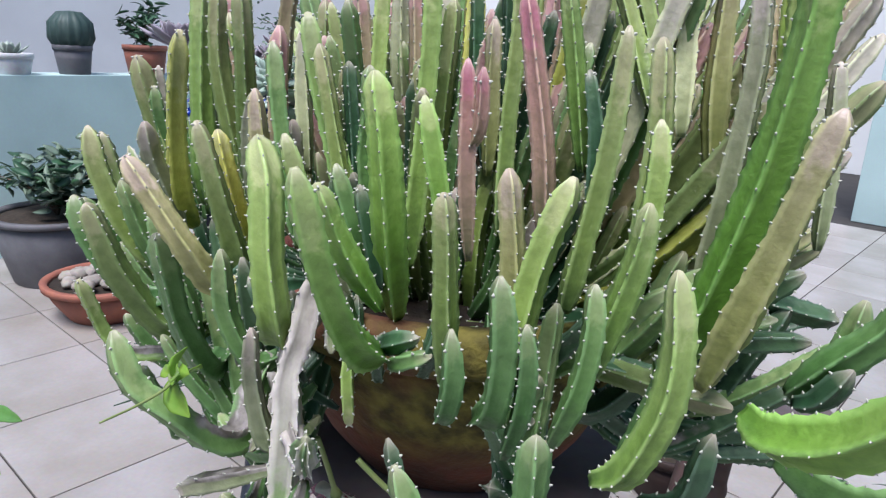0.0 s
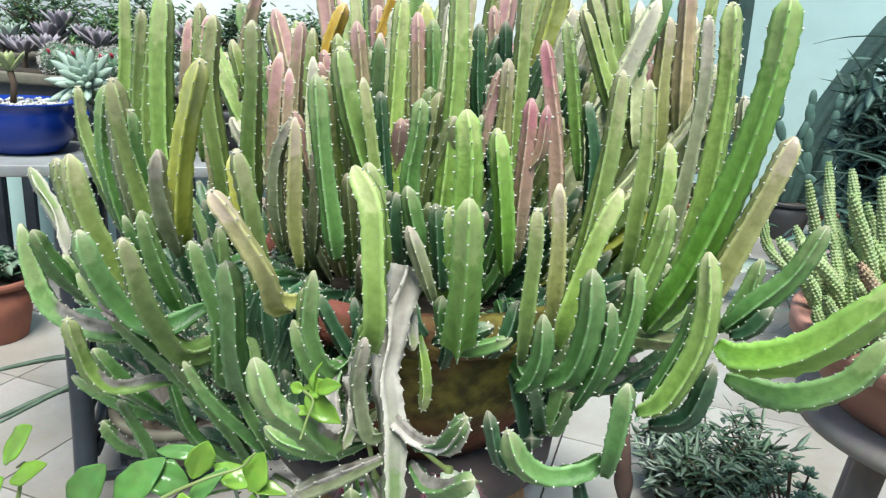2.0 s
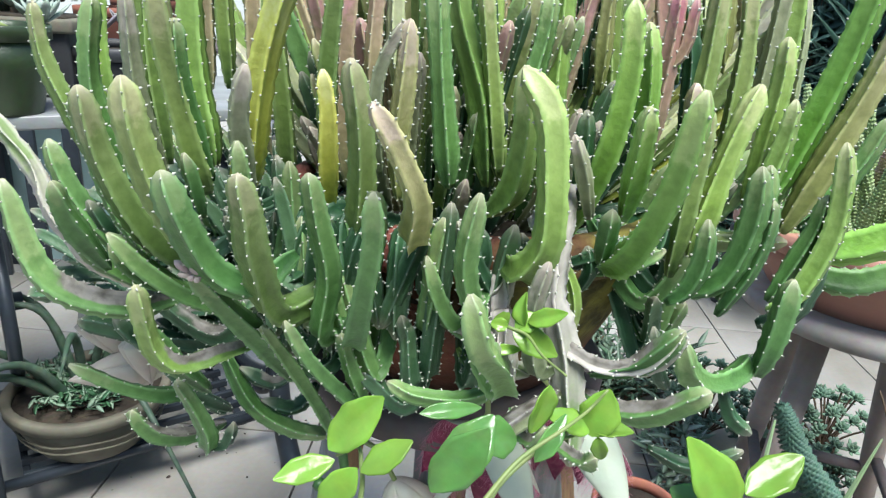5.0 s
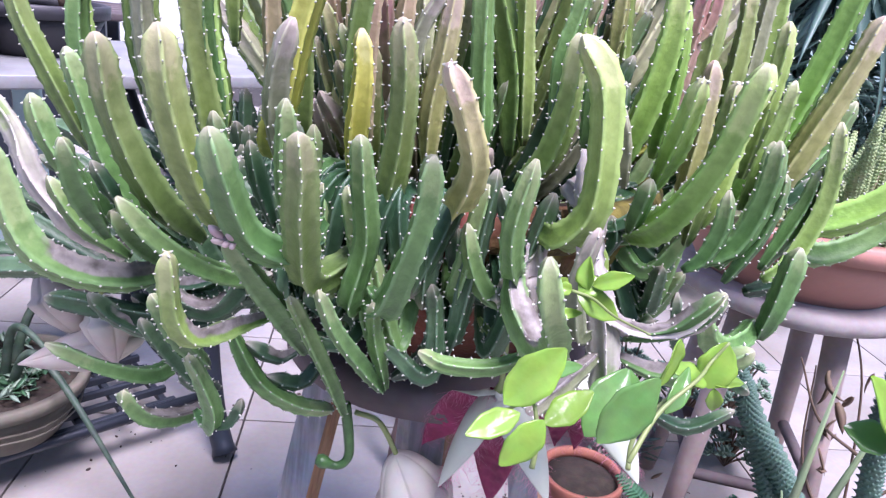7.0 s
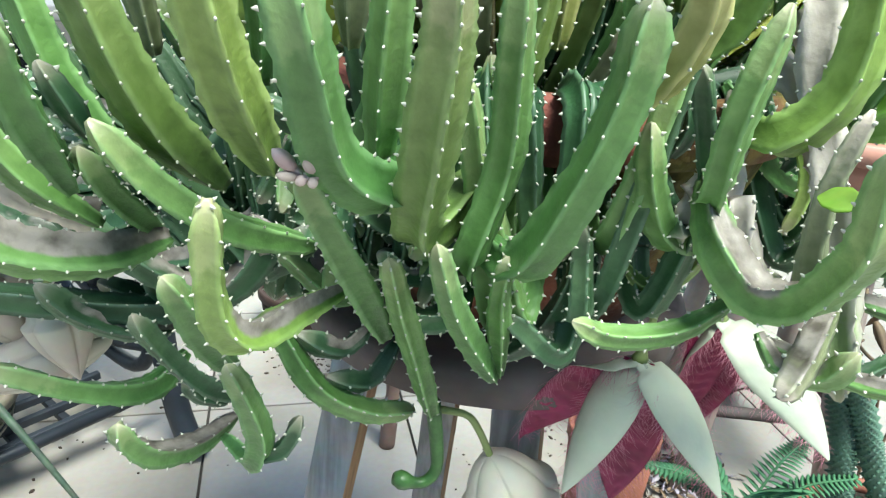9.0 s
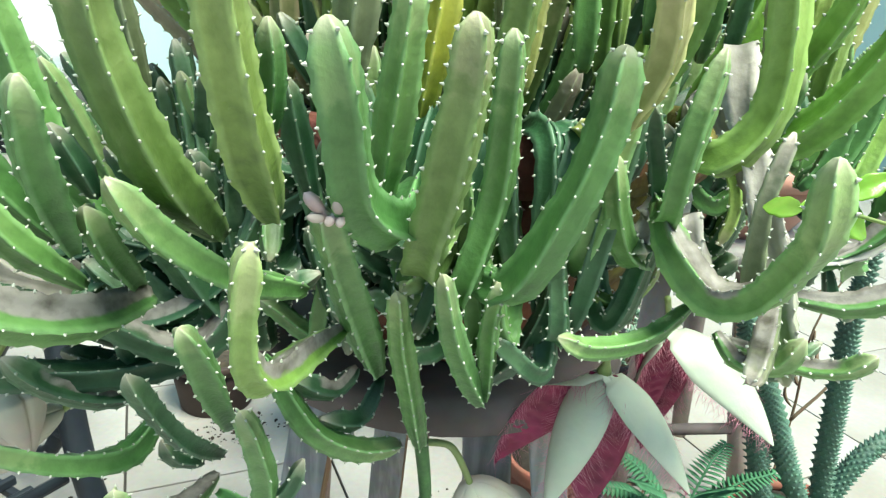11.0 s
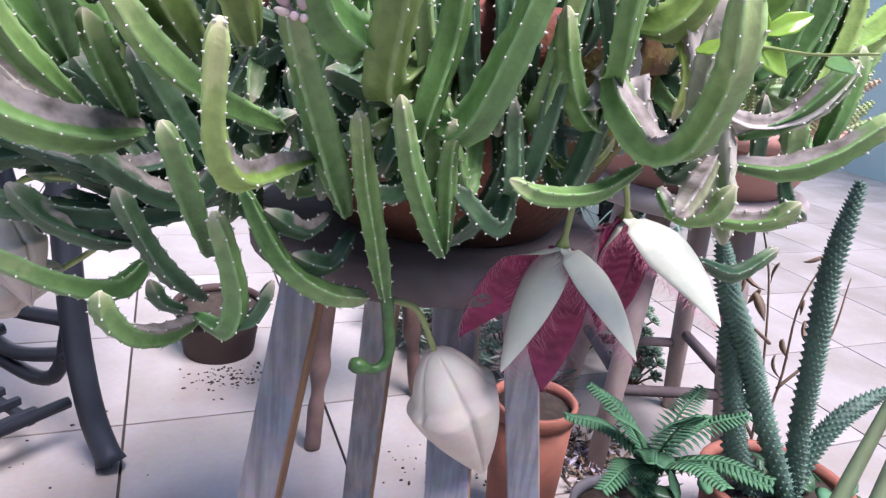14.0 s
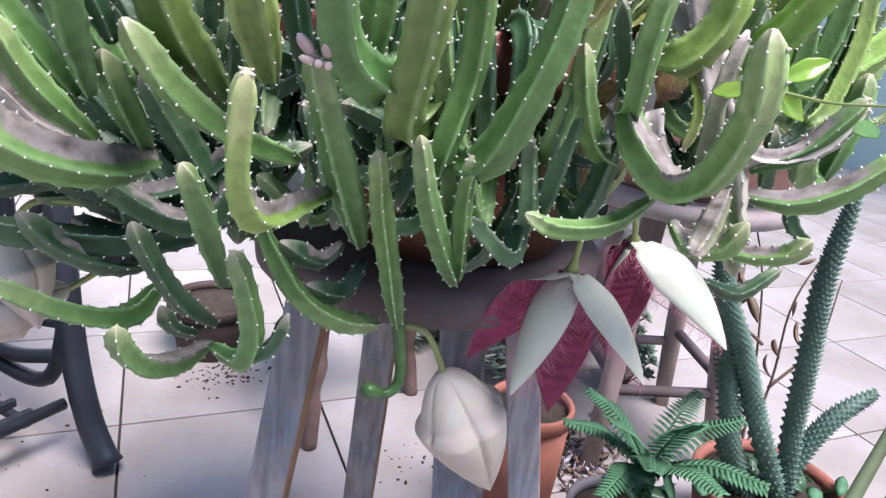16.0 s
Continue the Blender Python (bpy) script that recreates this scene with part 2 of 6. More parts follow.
STOOL_BLUE = wood("blue_grey_paint", (0.25, 0.28, 0.33), (0.36, 0.34, 0.33))
STOOL_RAW = wood("raw_wood", (0.42, 0.25, 0.13), (0.27, 0.15, 0.08))
BLUE = material("cobalt_enamel", (0.01, 0.04, 0.28), 0.15, vary=0.1, bump=0.0)
SOIL = material("soil", (0.06, 0.045, 0.03), 0.95, vary=0.5, scale=60, bump=0.8)
PETAL = material("petal_outside", (0.50, 0.55, 0.44), 0.55, vary=0.14, scale=25)
BUD = material("bud_skin", (0.55, 0.53, 0.44), 0.55, vary=0.22, scale=18, second=(0.48, 0.41, 0.35))
MAROON = material("petal_inside", (0.33, 0.028, 0.105), 0.6, vary=0.3, scale=60, second=(0.21, 0.016, 0.06))
HAIR = material("flower_hair", (0.55, 0.22, 0.30), 0.7, vary=0.1, bump=0)
LEAF = material("vine_leaf", (0.34, 0.60, 0.09), 0.22, vary=0.25, scale=60, bump=0.12, through_light=0.35, fine=160)
FERN = material("fern_leaf", (0.12, 0.31, 0.16), 0.55, vary=0.3, scale=30, through_light=0.25, spec=0.2)
LEAF2 = material("bush_leaf", (0.05, 0.13, 0.06), 0.4, vary=0.3, scale=10)
GREYLEAF = material("grey_green_leaf", (0.21, 0.30, 0.21), 0.55, vary=0.25)
PALELEAF = material("pale_rosette", (0.42, 0.50, 0.42), 0.5, vary=0.2)
LILAC = material("lilac_rosette", (0.36, 0.32, 0.36), 0.5, vary=0.25)
TWIG = material("twig", (0.20, 0.14, 0.09), 0.8, vary=0.3)
VINE = material("vine_stalk", (0.28, 0.36, 0.12), 0.5, vary=0.2)
CLAY = material("buff_clay", (0.19, 0.175, 0.13), 0.8, vary=0.3, scale=20)
BLACKPOT = material("black_plastic", (0.045, 0.045, 0.05), 0.5)
GREYPOT = material("grey_pot", (0.16, 0.16, 0.17), 0.7)
STONE = material("pebble", (0.42, 0.38, 0.32), 0.8, vary=0.3, scale=30)
COLUMN = material("columnar_skin", (0.05, 0.10, 0.085), 0.6, vary=0.3, scale=14)
BARK = material("grey_trunk", (0.13, 0.14, 0.16), 0.8, vary=0.4)
CONIFER = material("spiky_stem", (0.10, 0.20, 0.145), 0.6, vary=0.35, scale=20)
RATTAIL = material("stonecrop", (0.46, 0.57, 0.29), 0.5, vary=0.3, scale=16, second=(0.36, 0.49, 0.20), through_light=0.12)
PINKCROP = material("pink_stonecrop", (0.52, 0.32, 0.26), 0.5, vary=0.3, scale=16, second=(0.42, 0.44, 0.20))


# ---------------------------------------------------------------- helpers
def finish(bm, name, mats, smooth=True):
    me = bpy.data.meshes.new(name)
    bm.normal_update()
    bm.to_mesh(me)
    bm.free()
    for m in (mats if isinstance(mats, (list, tuple)) else [mats]):
        me.materials.append(m)
    if smooth:
        me.shade_smooth()
    return me


def part(name, bm, mats, parent, label="", smooth=True):
    ob = new(name, finish(bm, name, mats, smooth))
    ob.parent = parent
    if label:
        ob["label"] = label
    return ob


def thing(name, label, category, place=(0, 0, 0), turn=0, group=""):
    ob = new(name)
    ob.matrix_world = pose(*place, 0, 0, turn)
    return tagged(ob, label, category, group)


def box(bm, x0, y0, z0, x1, y1, z1, bevel=0.0, m=None):
    g = bmesh.ops.create_cube(bm, size=1)["verts"]
    for v in g:
        v.co = Vector(((x0 + x1) / 2 + v.co.x * (x1 - x0), (y0 + y1) / 2 + v.co.y * (y1 - y0), (z0 + z1) / 2 + v.co.z * (z1 - z0)))
    if m is not None:
        bmesh.ops.transform(bm, matrix=m, verts=g)
    if bevel:
        eds = list({e for v in g for e in v.link_edges})
        bmesh.ops.bevel(bm, geom=eds, offset=bevel, segments=2, affect="EDGES", profile=0.5)
    return bm


def lathe(profile, n=40, wobble=0.0):
    """A turned solid from (radius, height) pairs."""
    bm = bmesh.new()
    rings = []
    for r, z in profile:
        if r < 1e-5:
            rings.append([bm.verts.new((0, 0, z))])
        else:
            rings.append([bm.verts.new((r * (1 + wobble * noise.noise(Vector((math.cos(a), math.sin(a), z * 9)))) * math.cos(a),
                                        r * (1 + wobble * noise.noise(Vector((math.cos(a), math.sin(a), z * 9 + 5)))) * math.sin(a), z))
                          for a in (2 * math.pi * i / n for i in range(n))])
    for a, b in zip(rings, rings[1:]):
        for i in range(n):
            q = [a[i % len(a)], a[(i + 1) % len(a)], b[(i + 1) % len(b)], b[i % len(b)]]
            u = []
            for v in q:
                if v not in u:
                    u.append(v)
            if len(u) > 2:
                bm.faces.new(u)
    bmesh.ops.recalc_face_normals(bm, faces=bm.faces)
    return bm


def spline(points, n):
    """n + 1 points along a smooth curve through the given ones."""
    p = [Vector(q) for q in points]
    p = [2 * p[0] - p[1]] + p + [2 * p[-1] - p[-2]]
    out = []
    segs = len(p) - 3
    for i in range(n + 1):
        u = i / n * segs
        k = min(int(u), segs - 1)
        u -= k
        a, b, c, d = p[k:k + 4]
        out.append(0.5 * ((2 * b) + (c - a) * u + (2 * a - 5 * b + 4 * c - d) * u * u + (3 * b - a - 3 * c + d) * u ** 3))
    return out


def frames_along(path):
    """A tangent and two side vectors at each point, carried without twist."""
    tang = [(path[min(i + 1, len(path) - 1)] - path[max(i - 1, 0)]).normalized() for i in range(len(path))]
    side = tang[0].orthogonal().normalized()
    out = []
    for t in tang:
        side = (side - t * side.dot(t)).normalized()
        out.append((t, side, t.cross(side)))
    return out


def tube(bm, path, radius, sides=8):
    """A round bar along a path; radius is a number or a function of 0..1."""
    fr = frames_along(path)
    rings = []
    for i, (p, (t, s, b)) in enumerate(zip(path, fr)):
        r = radius(i / (len(path) - 1)) if callable(radius) else radius
        rings.append([bm.verts.new(p + (s * math.cos(a) + b * math.sin(a)) * r) for a in (2 * math.pi * k / sides for k in range(sides))])
    for a, b in zip(rings, rings[1:]):
        for k in range(sides):
            bm.faces.new((a[k], a[(k + 1) % sides], b[(k + 1) % sides], b[k]))
    bm.faces.new(rings[0][::-1])
    bm.faces.new(rings[-1])
    return bm


def blade(bm, base, direction, up, length, width, thick=0.002, curl=0.0, cup=0.15, n=6, point=0.9, mat=0, oval=False):
    """A leaf with thickness: a midrib that bends by curl, edges lifted by cup."""
    d, u = Vector(direction).normalized(), Vector(up)
    u = (u - d * u.dot(d)).normalized()
    s = d.cross(u)
    rows = []
    p = Vector(base)
    for i in range(n + 1):
        f = i / n
        w = width / 2 * (math.sin(math.pi * min(1, 0.12 + 0.88 * f) ** point) * 0.96 + 0.04)
        if oval:
            w = width / 2 * (0.03 + 0.97 * math.sin(math.pi * min(0.985, 0.02 + f)) ** 0.62)
        a = curl * f
        dd = d * math.cos(a) + u * math.sin(a)
        uu = u * math.cos(a) - d * math.sin(a)
        if i:
            p = p + dd * (length / n)
        k = thick * (1 - 0.7 * f)
        rows.append((bm.verts.new(p - s * w + uu * w * cup), bm.verts.new(p + uu * k), bm.verts.new(p + s * w + uu * w * cup), bm.verts.new(p - uu * k)))
    for a, b in zip(rows, rows[1:]):
        for j, k in ((0, 1), (1, 2), (2, 3), (3, 0)):
            f = bm.faces.new((a[j], b[j], b[k], a[k]))
            f.material_index = mat
    bm.faces.new(rows[0])
    bm.faces.new(rows[-1][::-1])


def fat_leaf(bm, base, direction, up, length, width, thick, curl=0.0):
    """A fleshy leaf, rounded in section."""
    d, u = Vector(direction).normalized(), Vector(up)
    u = (u - d * u.dot(d)).normalized()
    s = d.cross(u)
    rows = []
    n, m = 6, 8
    p = Vector(base)
    for k in range(n + 1):
        f = k / n
        a = curl * f
        dd = d * math.cos(a) + u * math.sin(a)
        uu = u * math.cos(a) - d * math.sin(a)
        if k:
            p = p + dd * length / n
        w = (0.35 + 0.65 * math.sin(math.pi * min(1, f * 0.95 + 0.08)) ** 0.7) * (1 if f < 1 else 0.25)
        rows.append([bm.verts.new(p + s * math.cos(q) * width / 2 * w + uu * math.sin(q) * thick / 2 * w) for q in (2 * math.pi * j / m for j in range(m))])
    for a, b in zip(rows, rows[1:]):
        for j in range(m):
            bm.faces.new((a[j], a[(j + 1) % m], b[(j + 1) % m], b[j]))
    bm.faces.new(rows[0][::-1])
    bm.faces.new(rows[-1])


# ---------------------------------------------------------------- setting
GX, GY, GS = -0.752, 1.185, 0.387
bm = bmesh.new()
box(bm, -9, -5, -0.1, 9, 9, -0.008)
tagged(new("ground", finish(bm, "ground", GROUT)), kind="structure")
floor = tagged(new("floor"), "large pale square ceramic floor tiles with dark grout", "floor", kind="structure")
bm = bmesh.new()
box(bm, 0.0022, 0.0022, -0.008, GS - 0.0022, GS - 0.0022, 0, 0.0015)
TILE_MESH = finish(bm, "tile", TILE, False)

# low wall with a ledge, the tall mint wall beyond, and added walls that close the yard
def wall(name, x0, y0, x1, y1, z1, z0=-0.006, mat=WALL):
    b = bmesh.new()
    box(b, x0, y0, z0, x1, y1, z1, 0.004)
    return tagged(new(name, finish(b, name, mat, False)), "pale mint painted masonry wall" if mat is WALL else "plain white wall added as a bright backdrop", "wall", kind="structure")


wall("wall_low", -3.45, 2.10, -1.55, 2.25, 0.80)
wall("wall_north", -1.0, 5.25, 4.2, 5.4, 3.2)
wall("wall_east", 4.05, -4.0, 4.2, 5.25, 3.2)
wall("wall_west", -3.65, -4.0, -3.45, 2.25, 0.80)
# far white walls are added, a stand-in for the bright sky there
BACKDROP = material("backdrop_white", (0.80, 0.82, 0.80), 0.85, vary=0.08, scale=2.0, bump=0.08)
wall("wall_far_north", -6.6, 7.6, -1.0, 7.75, 3.4, mat=BACKDROP)
wall("wall_far_west", -6.75, -4.15, -6.6, 7.75, 3.4, mat=BACKDROP)
# added wall behind the eye, out of view; it blocks low sky light
wall("wall_south", -3.65, -4.15, 4.2, -4.0, 3.0)

# ---------------------------------------------------------------- the stool and the pot
SX, SY = -0.43, 0.49
stool = thing("stool", "worn wooden stool with grey-blue painted splayed legs", "stool", (SX, SY + 0.02, 0))
part("seat", lathe([(0, 0.592), (0.150, 0.592), (0.160, 0.598), (0.162, 0.624), (0.155, 0.63), (0, 0.63)], 48, 0.012), STOOL, stool)
for i in range(4):
    a = radians(-2 + 90 * i)
    b = bmesh.new()
    box(b, -0.019, -0.019, 0, 0.019, 0.019, 0.592, 0.002)
    b.normal_update()
    for f in b.faces:
        f.material_index = 1 if f.normal.x > 0.5 else 0
    bmesh.ops.rotate(b, verts=b.verts[:], cent=(0, 0, 0), matrix=Matrix.Rotation(radians(-27), 3, "Z"))
    for v in b.verts:
        k = 0.105 + 0.095 * (1 - v.co.z / 0.592)
        v.co.x += math.cos(a) * k
        v.co.y += math.sin(a) * k
    part("leg", b, [STOOL_BLUE, STOOL_RAW], stool, "splayed leg painted grey-blue with bare wood side", smooth=False)
pot = thing("plant_pot", "wide moss-stained terracotta bowl standing on the stool", "plant pot", (SX + 0.01, SY, 0.63))
part("bowl", lathe([(0, 0), (0.096, 0), (0.102, 0.004), (0.128, 0.04), (0.152, 0.09), (0.166, 0.135), (0.170, 0.152), (0.160, 0.152), (0.09, 0.03), (0, 0.03)], 56, 0.008), MOSSY, pot)
part("rim", lathe([(0.166, 0.146), (0.180, 0.149), (0.184, 0.156), (0.184, 0.178), (0.179, 0.185), (0.168, 0.185), (0.162, 0.178), (0.158, 0.146), (0.166, 0.146)], 56, 0.006), RIMCLAY, pot, "reddish terracotta rim")
b = lathe([(0, 0.165), (0.08, 0.168), (0.160, 0.160), (0.160, 0.12), (0, 0.12)], 40, 0.05)
part("soil", b, SOIL, pot, "dark dry soil")

# ---------------------------------------------------------------- the plant
plant = thing("stapelia_plant", "large clump of four-ribbed green succulent stems with white teeth", "succulent plant", (SX, SY, 0.79))
rng = random.Random(4)
clump = plant


def stem(tone, width, *points):
    """One four-ribbed stem from its base to its tip."""
    pts = [Vector(p) for p in points]
    length = sum((b - a).length for a, b in zip(pts, pts[1:]))
    n = max(10, int(length / 0.0055))
    path = spline(pts, n)
    fr = frames_along(path)
    _, s0, b0 = fr[n // 2]
    front = Vector((rng.gauss(-0.05, 0.3), -1, 0.2))
    spin = math.atan2(front.dot(b0), front.dot(s0)) + rng.gauss(0, 0.3)
    lean = rng.uniform(-0.35, 0.35)
    spin -= lean * 0.5
    scarred = tone.endswith("*")
    tone = tone.rstrip("*")
    dead = tone == "dead"
    pitch = rng.uniform(0.0115, 0.0150)
    R = width * 0.525
    bm = bmesh.new()
    al = bm.verts.layers.float.new("along")
    rb = bm.verts.layers.float.new("rib")
    sr = bm.verts.layers.float.new("scar")
    cp = bm.verts.layers.float.new("cap")
    origin = pts[0]
    NS = 16
    rings = []
    phase = rng.random()
    swell = rng.uniform(0, 6)
    for i, (p, (t, s, b)) in enumerate(zip(path, fr)):
        u = i / n
        d = u * length
        grow = 1.0 - 0.2 * u if dead else (0.34 + 0.66 * min(1, d / 0.035) ** 0.6) * (1.13 - 0.30 * u)
        left = length - d
        cap = 1.0 if left > R * 1.9 else max(0.26, (1 - (1 - left / (R * 1.9)) ** 2.3) ** 0.55)
        r = R * grow * cap * (1 + 0.05 * math.sin(swell + u * 9) + (0.22 * noise.noise(p * 70) if dead else 0.05 * noise.noise(p * 30)))
        saw = (d / pitch + phase) % 1
        ring = []
        for k in range(NS):
            c = k % 4
            a = spin + lean * u + (0.9 * noise.noise(p * 25) if dead else 0.12 * noise.noise(p * 18)) + math.pi / 2 * (k // 4) + radians((0, 13, 45, 77)[c])
            if c == 0:
                rr = r * (1.0 + 0.07 * math.cos(2 * math.pi * saw))
            elif c == 2:
                rr = r * (0.50 if not dead else 0.34)
            else:
                rr = r * (0.70 if not dead else 0.55)
            way = s * math.cos(a) + b * math.sin(a)
            v = bm.verts.new(p + way * rr - origin)
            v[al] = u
            v[rb] = 1.0 if c == 0 else (0.0 if c == 2 else 0.04)
            v[cp] = max(0.0, 1 - left / 0.008) * 0.75
            v[sr] = max(0.0, min(1.0, (way.z - 0.1) / 0.5)) * min(1, (1 - u) * 2.2) if scarred else 0.0
            ring.append(v)
        rings.append(ring)
    for a, b in zip(rings, rings[1:]):
        for k in range(NS):
            bm.faces.new((a[k], a[(k + 1) % NS], b[(k + 1) % NS], b[k]))
    bm.faces.new(rings[0][::-1])
    top = bm.verts.new(path[-1] + fr[-1][0] * R * 0.06 - origin)
    top[al] = 1.0
    top[cp] = 0.8
    for k in range(NS):
        bm.faces.new((rings[-1][k], rings[-1][(k + 1) % NS], top))
    # teeth along the ribs
    d = (1 - phase) * pitch
    while d < length - 0.001:
        f = d / length * n
        i = min(int(f), n - 1)
        f -= i
        for k in range(0, NS, 4):
            q = rings[i][k].co.lerp(rings[i + 1][k].co, f)
            c = (path[i].lerp(path[i + 1], f)) - origin
            o = (q - c).normalized()
            t = fr[i][0]
            w = t.cross(o)
            h = rng.uniform(0.0010, 0.0016) if not dead else 0.0009
            e = rng.uniform(0.00048, 0.00070)
            if length - d < 0.012:
                h, e = h * 1.25, e * 1.25
            low, high = [], []
            for m in range(5):
                c5, s5 = e * math.cos(m * 1.2566), e * math.sin(m * 1.2566)
                low.append(bm.verts.new(q + t * c5 * 1.7 + w * s5 - o * 0.0006))
                high.append(bm.verts.new(q + (t * c5 * 1.15 + w * s5) * 0.62 + o * h * 0.62 + t * 0.0004))
            tipv = bm.verts.new(q + o * h + t * 0.0008)
            for m in range(5):
                bm.faces.new((low[m], low[(m + 1) % 5], high[(m + 1) % 5], high[m])).material_index = 1
                bm.faces.new((high[m], high[(m + 1) % 5], tipv)).material_index = 1
        d += pitch
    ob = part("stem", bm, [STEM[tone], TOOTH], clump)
    ob.location = origin - clump.location
    return ob


stem("olive", 0.0225, (-0.500, 0.320, 0.785), (-0.548, 0.270, 0.764), (-0.555, 0.235, 0.814), (-0.555, 0.222, 0.850), (-0.557, 0.214, 0.877))
stem("green", 0.0175, (-0.500, 0.320, 0.755), (-0.523, 0.283, 0.742), (-0.515, 0.268, 0.796), (-0.520, 0.255, 0.840), (-0.524, 0.247, 0.872))
stem("green", 0.0210, (-0.517, 0.308, 0.755), (-0.500, 0.275, 0.745), (-0.487, 0.247, 0.794), (-0.480, 0.236, 0.835), (-0.480, 0.230, 0.868))
stem("green", 0.0235, (-0.545, 0.292, 0.800), (-0.566, 0.260, 0.788), (-0.589, 0.245, 0.804), (-0.600, 0.228, 0.843), (-0.607, 0.224, 0.873))
stem("tan", 0.0185, (-0.453, 0.300, 0.822), (-0.458, 0.262, 0.829), (-0.454, 0.238, 0.861), (-0.466, 0.222, 0.897), (-0.479, 0.212, 0.923))
stem("green", 0.0165, (-0.405, 0.285, 0.787), (-0.414, 0.262, 0.784), (-0.422, 0.247, 0.821), (-0.416, 0.241, 0.869))
stem("lime", 0.0225, (-0.395, 0.285, 0.813), (-0.384, 0.264, 0.812), (-0.372, 0.250, 0.836), (-0.373, 0.247, 0.877), (-0.379, 0.252, 0.918), (-0.396, 0.258, 0.943))
stem("lime", 0.0195, (-0.410, 0.315, 0.833), (-0.394, 0.302, 0.857), (-0.390, 0.287, 0.900), (-0.394, 0.276, 0.943))
stem("green*", 0.0212, (-0.411, 0.275, 0.787), (-0.410, 0.258, 0.764), (-0.398, 0.240, 0.744), (-0.392, 0.217, 0.751), (-0.398, 0.195, 0.776), (-0.410, 0.176, 0.800), (-0.418, 0.171, 0.832))
stem("grey", 0.0145, (-0.357, 0.245, 0.753), (-0.370, 0.240, 0.753), (-0.377, 0.236, 0.793), (-0.371, 0.233, 0.831))
stem("dead", 0.0234, (-0.364, 0.288, 0.868), (-0.365, 0.270, 0.829), (-0.364, 0.254, 0.797), (-0.354, 0.246, 0.768), (-0.347, 0.237, 0.733), (-0.342, 0.226, 0.689))
stem("dead", 0.0169, (-0.395, 0.282, 0.800), (-0.396, 0.275, 0.771), (-0.391, 0.262, 0.744), (-0.374, 0.246, 0.744))
stem("dead", 0.0182, (-0.412, 0.280, 0.775), (-0.400, 0.280, 0.786), (-0.394, 0.280, 0.801))
stem("dead*", 0.0145, (-0.351, 0.246, 0.766), (-0.330, 0.238, 0.759), (-0.307, 0.226, 0.767), (-0.295, 0.216, 0.784), (-0.289, 0.212, 0.800))
stem("green*", 0.0160, (-0.336, 0.245, 0.736), (-0.315, 0.222, 0.737), (-0.298, 0.205, 0.749), (-0.285, 0.195, 0.764), (-0.275, 0.189, 0.775))
stem("green*", 0.0150, (-0.335, 0.242, 0.752), (-0.310, 0.228, 0.767), (-0.298, 0.217, 0.787), (-0.289, 0.212, 0.802))
stem("grey*", 0.0150, (-0.354, 0.236, 0.740), (-0.372, 0.222, 0.732), (-0.397, 0.203, 0.722), (-0.406, 0.198, 0.716))
stem("bright", 0.0225, (-0.325, 0.300, 0.805), (-0.314, 0.265, 0.830), (-0.304, 0.235, 0.880), (-0.301, 0.216, 0.941))
stem("bright", 0.0165, (-0.318, 0.290, 0.844), (-0.320, 0.262, 0.887), (-0.322, 0.245, 0.927))
stem("bright", 0.0220, (-0.350, 0.335, 0.816), (-0.332, 0.310, 0.881), (-0.326, 0.298, 0.941), (-0.330, 0.293, 0.985))
stem("bright", 0.0170, (-0.302, 0.340, 0.857), (-0.306, 0.325, 0.920), (-0.314, 0.318, 0.972))
stem("green", 0.0165, (-0.363, 0.315, 0.858), (-0.367, 0.307, 0.892), (-0.373, 0.300, 0.925))
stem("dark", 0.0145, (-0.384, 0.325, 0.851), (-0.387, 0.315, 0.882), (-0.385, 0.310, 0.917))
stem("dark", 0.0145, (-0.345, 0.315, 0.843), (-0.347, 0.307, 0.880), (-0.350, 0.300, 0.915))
stem("grey", 0.0125, (-0.341, 0.285, 0.845), (-0.349, 0.277, 0.873), (-0.360, 0.272, 0.903))
stem("green", 0.0165, (-0.330, 0.285, 0.813), (-0.330, 0.275, 0.836), (-0.330, 0.269, 0.857))
stem("olive", 0.0155, (-0.276, 0.306, 0.800), (-0.274, 0.300, 0.854), (-0.273, 0.296, 0.894), (-0.274, 0.294, 0.924))
stem("tan", 0.0175, (-0.264, 0.355, 0.813), (-0.264, 0.349, 0.876), (-0.269, 0.345, 0.933))
stem("green", 0.0200, (-0.259, 0.315, 0.783), (-0.237, 0.303, 0.805), (-0.229, 0.297, 0.848), (-0.232, 0.294, 0.887))
stem("green", 0.0165, (-0.276, 0.300, 0.782), (-0.265, 0.295, 0.795), (-0.259, 0.292, 0.820), (-0.261, 0.291, 0.849))
stem("green", 0.0145, (-0.234, 0.312, 0.770), (-0.221, 0.307, 0.806), (-0.216, 0.303, 0.838), (-0.217, 0.300, 0.863))
stem("green", 0.0165, (-0.223, 0.345, 0.769), (-0.209, 0.345, 0.808), (-0.203, 0.345, 0.846), (-0.205, 0.346, 0.878))
stem("lime", 0.0200, (-0.254, 0.335, 0.806), (-0.247, 0.337, 0.846), (-0.237, 0.340, 0.893), (-0.224, 0.344, 0.935))
stem("lime", 0.0172, (-0.208, 0.360, 0.816), (-0.199, 0.362, 0.856), (-0.191, 0.365, 0.893), (-0.189, 0.366, 0.924))
stem("lime", 0.0168, (-0.204, 0.380, 0.839), (-0.198, 0.382, 0.888), (-0.195, 0.384, 0.934), (-0.197, 0.384, 0.967))
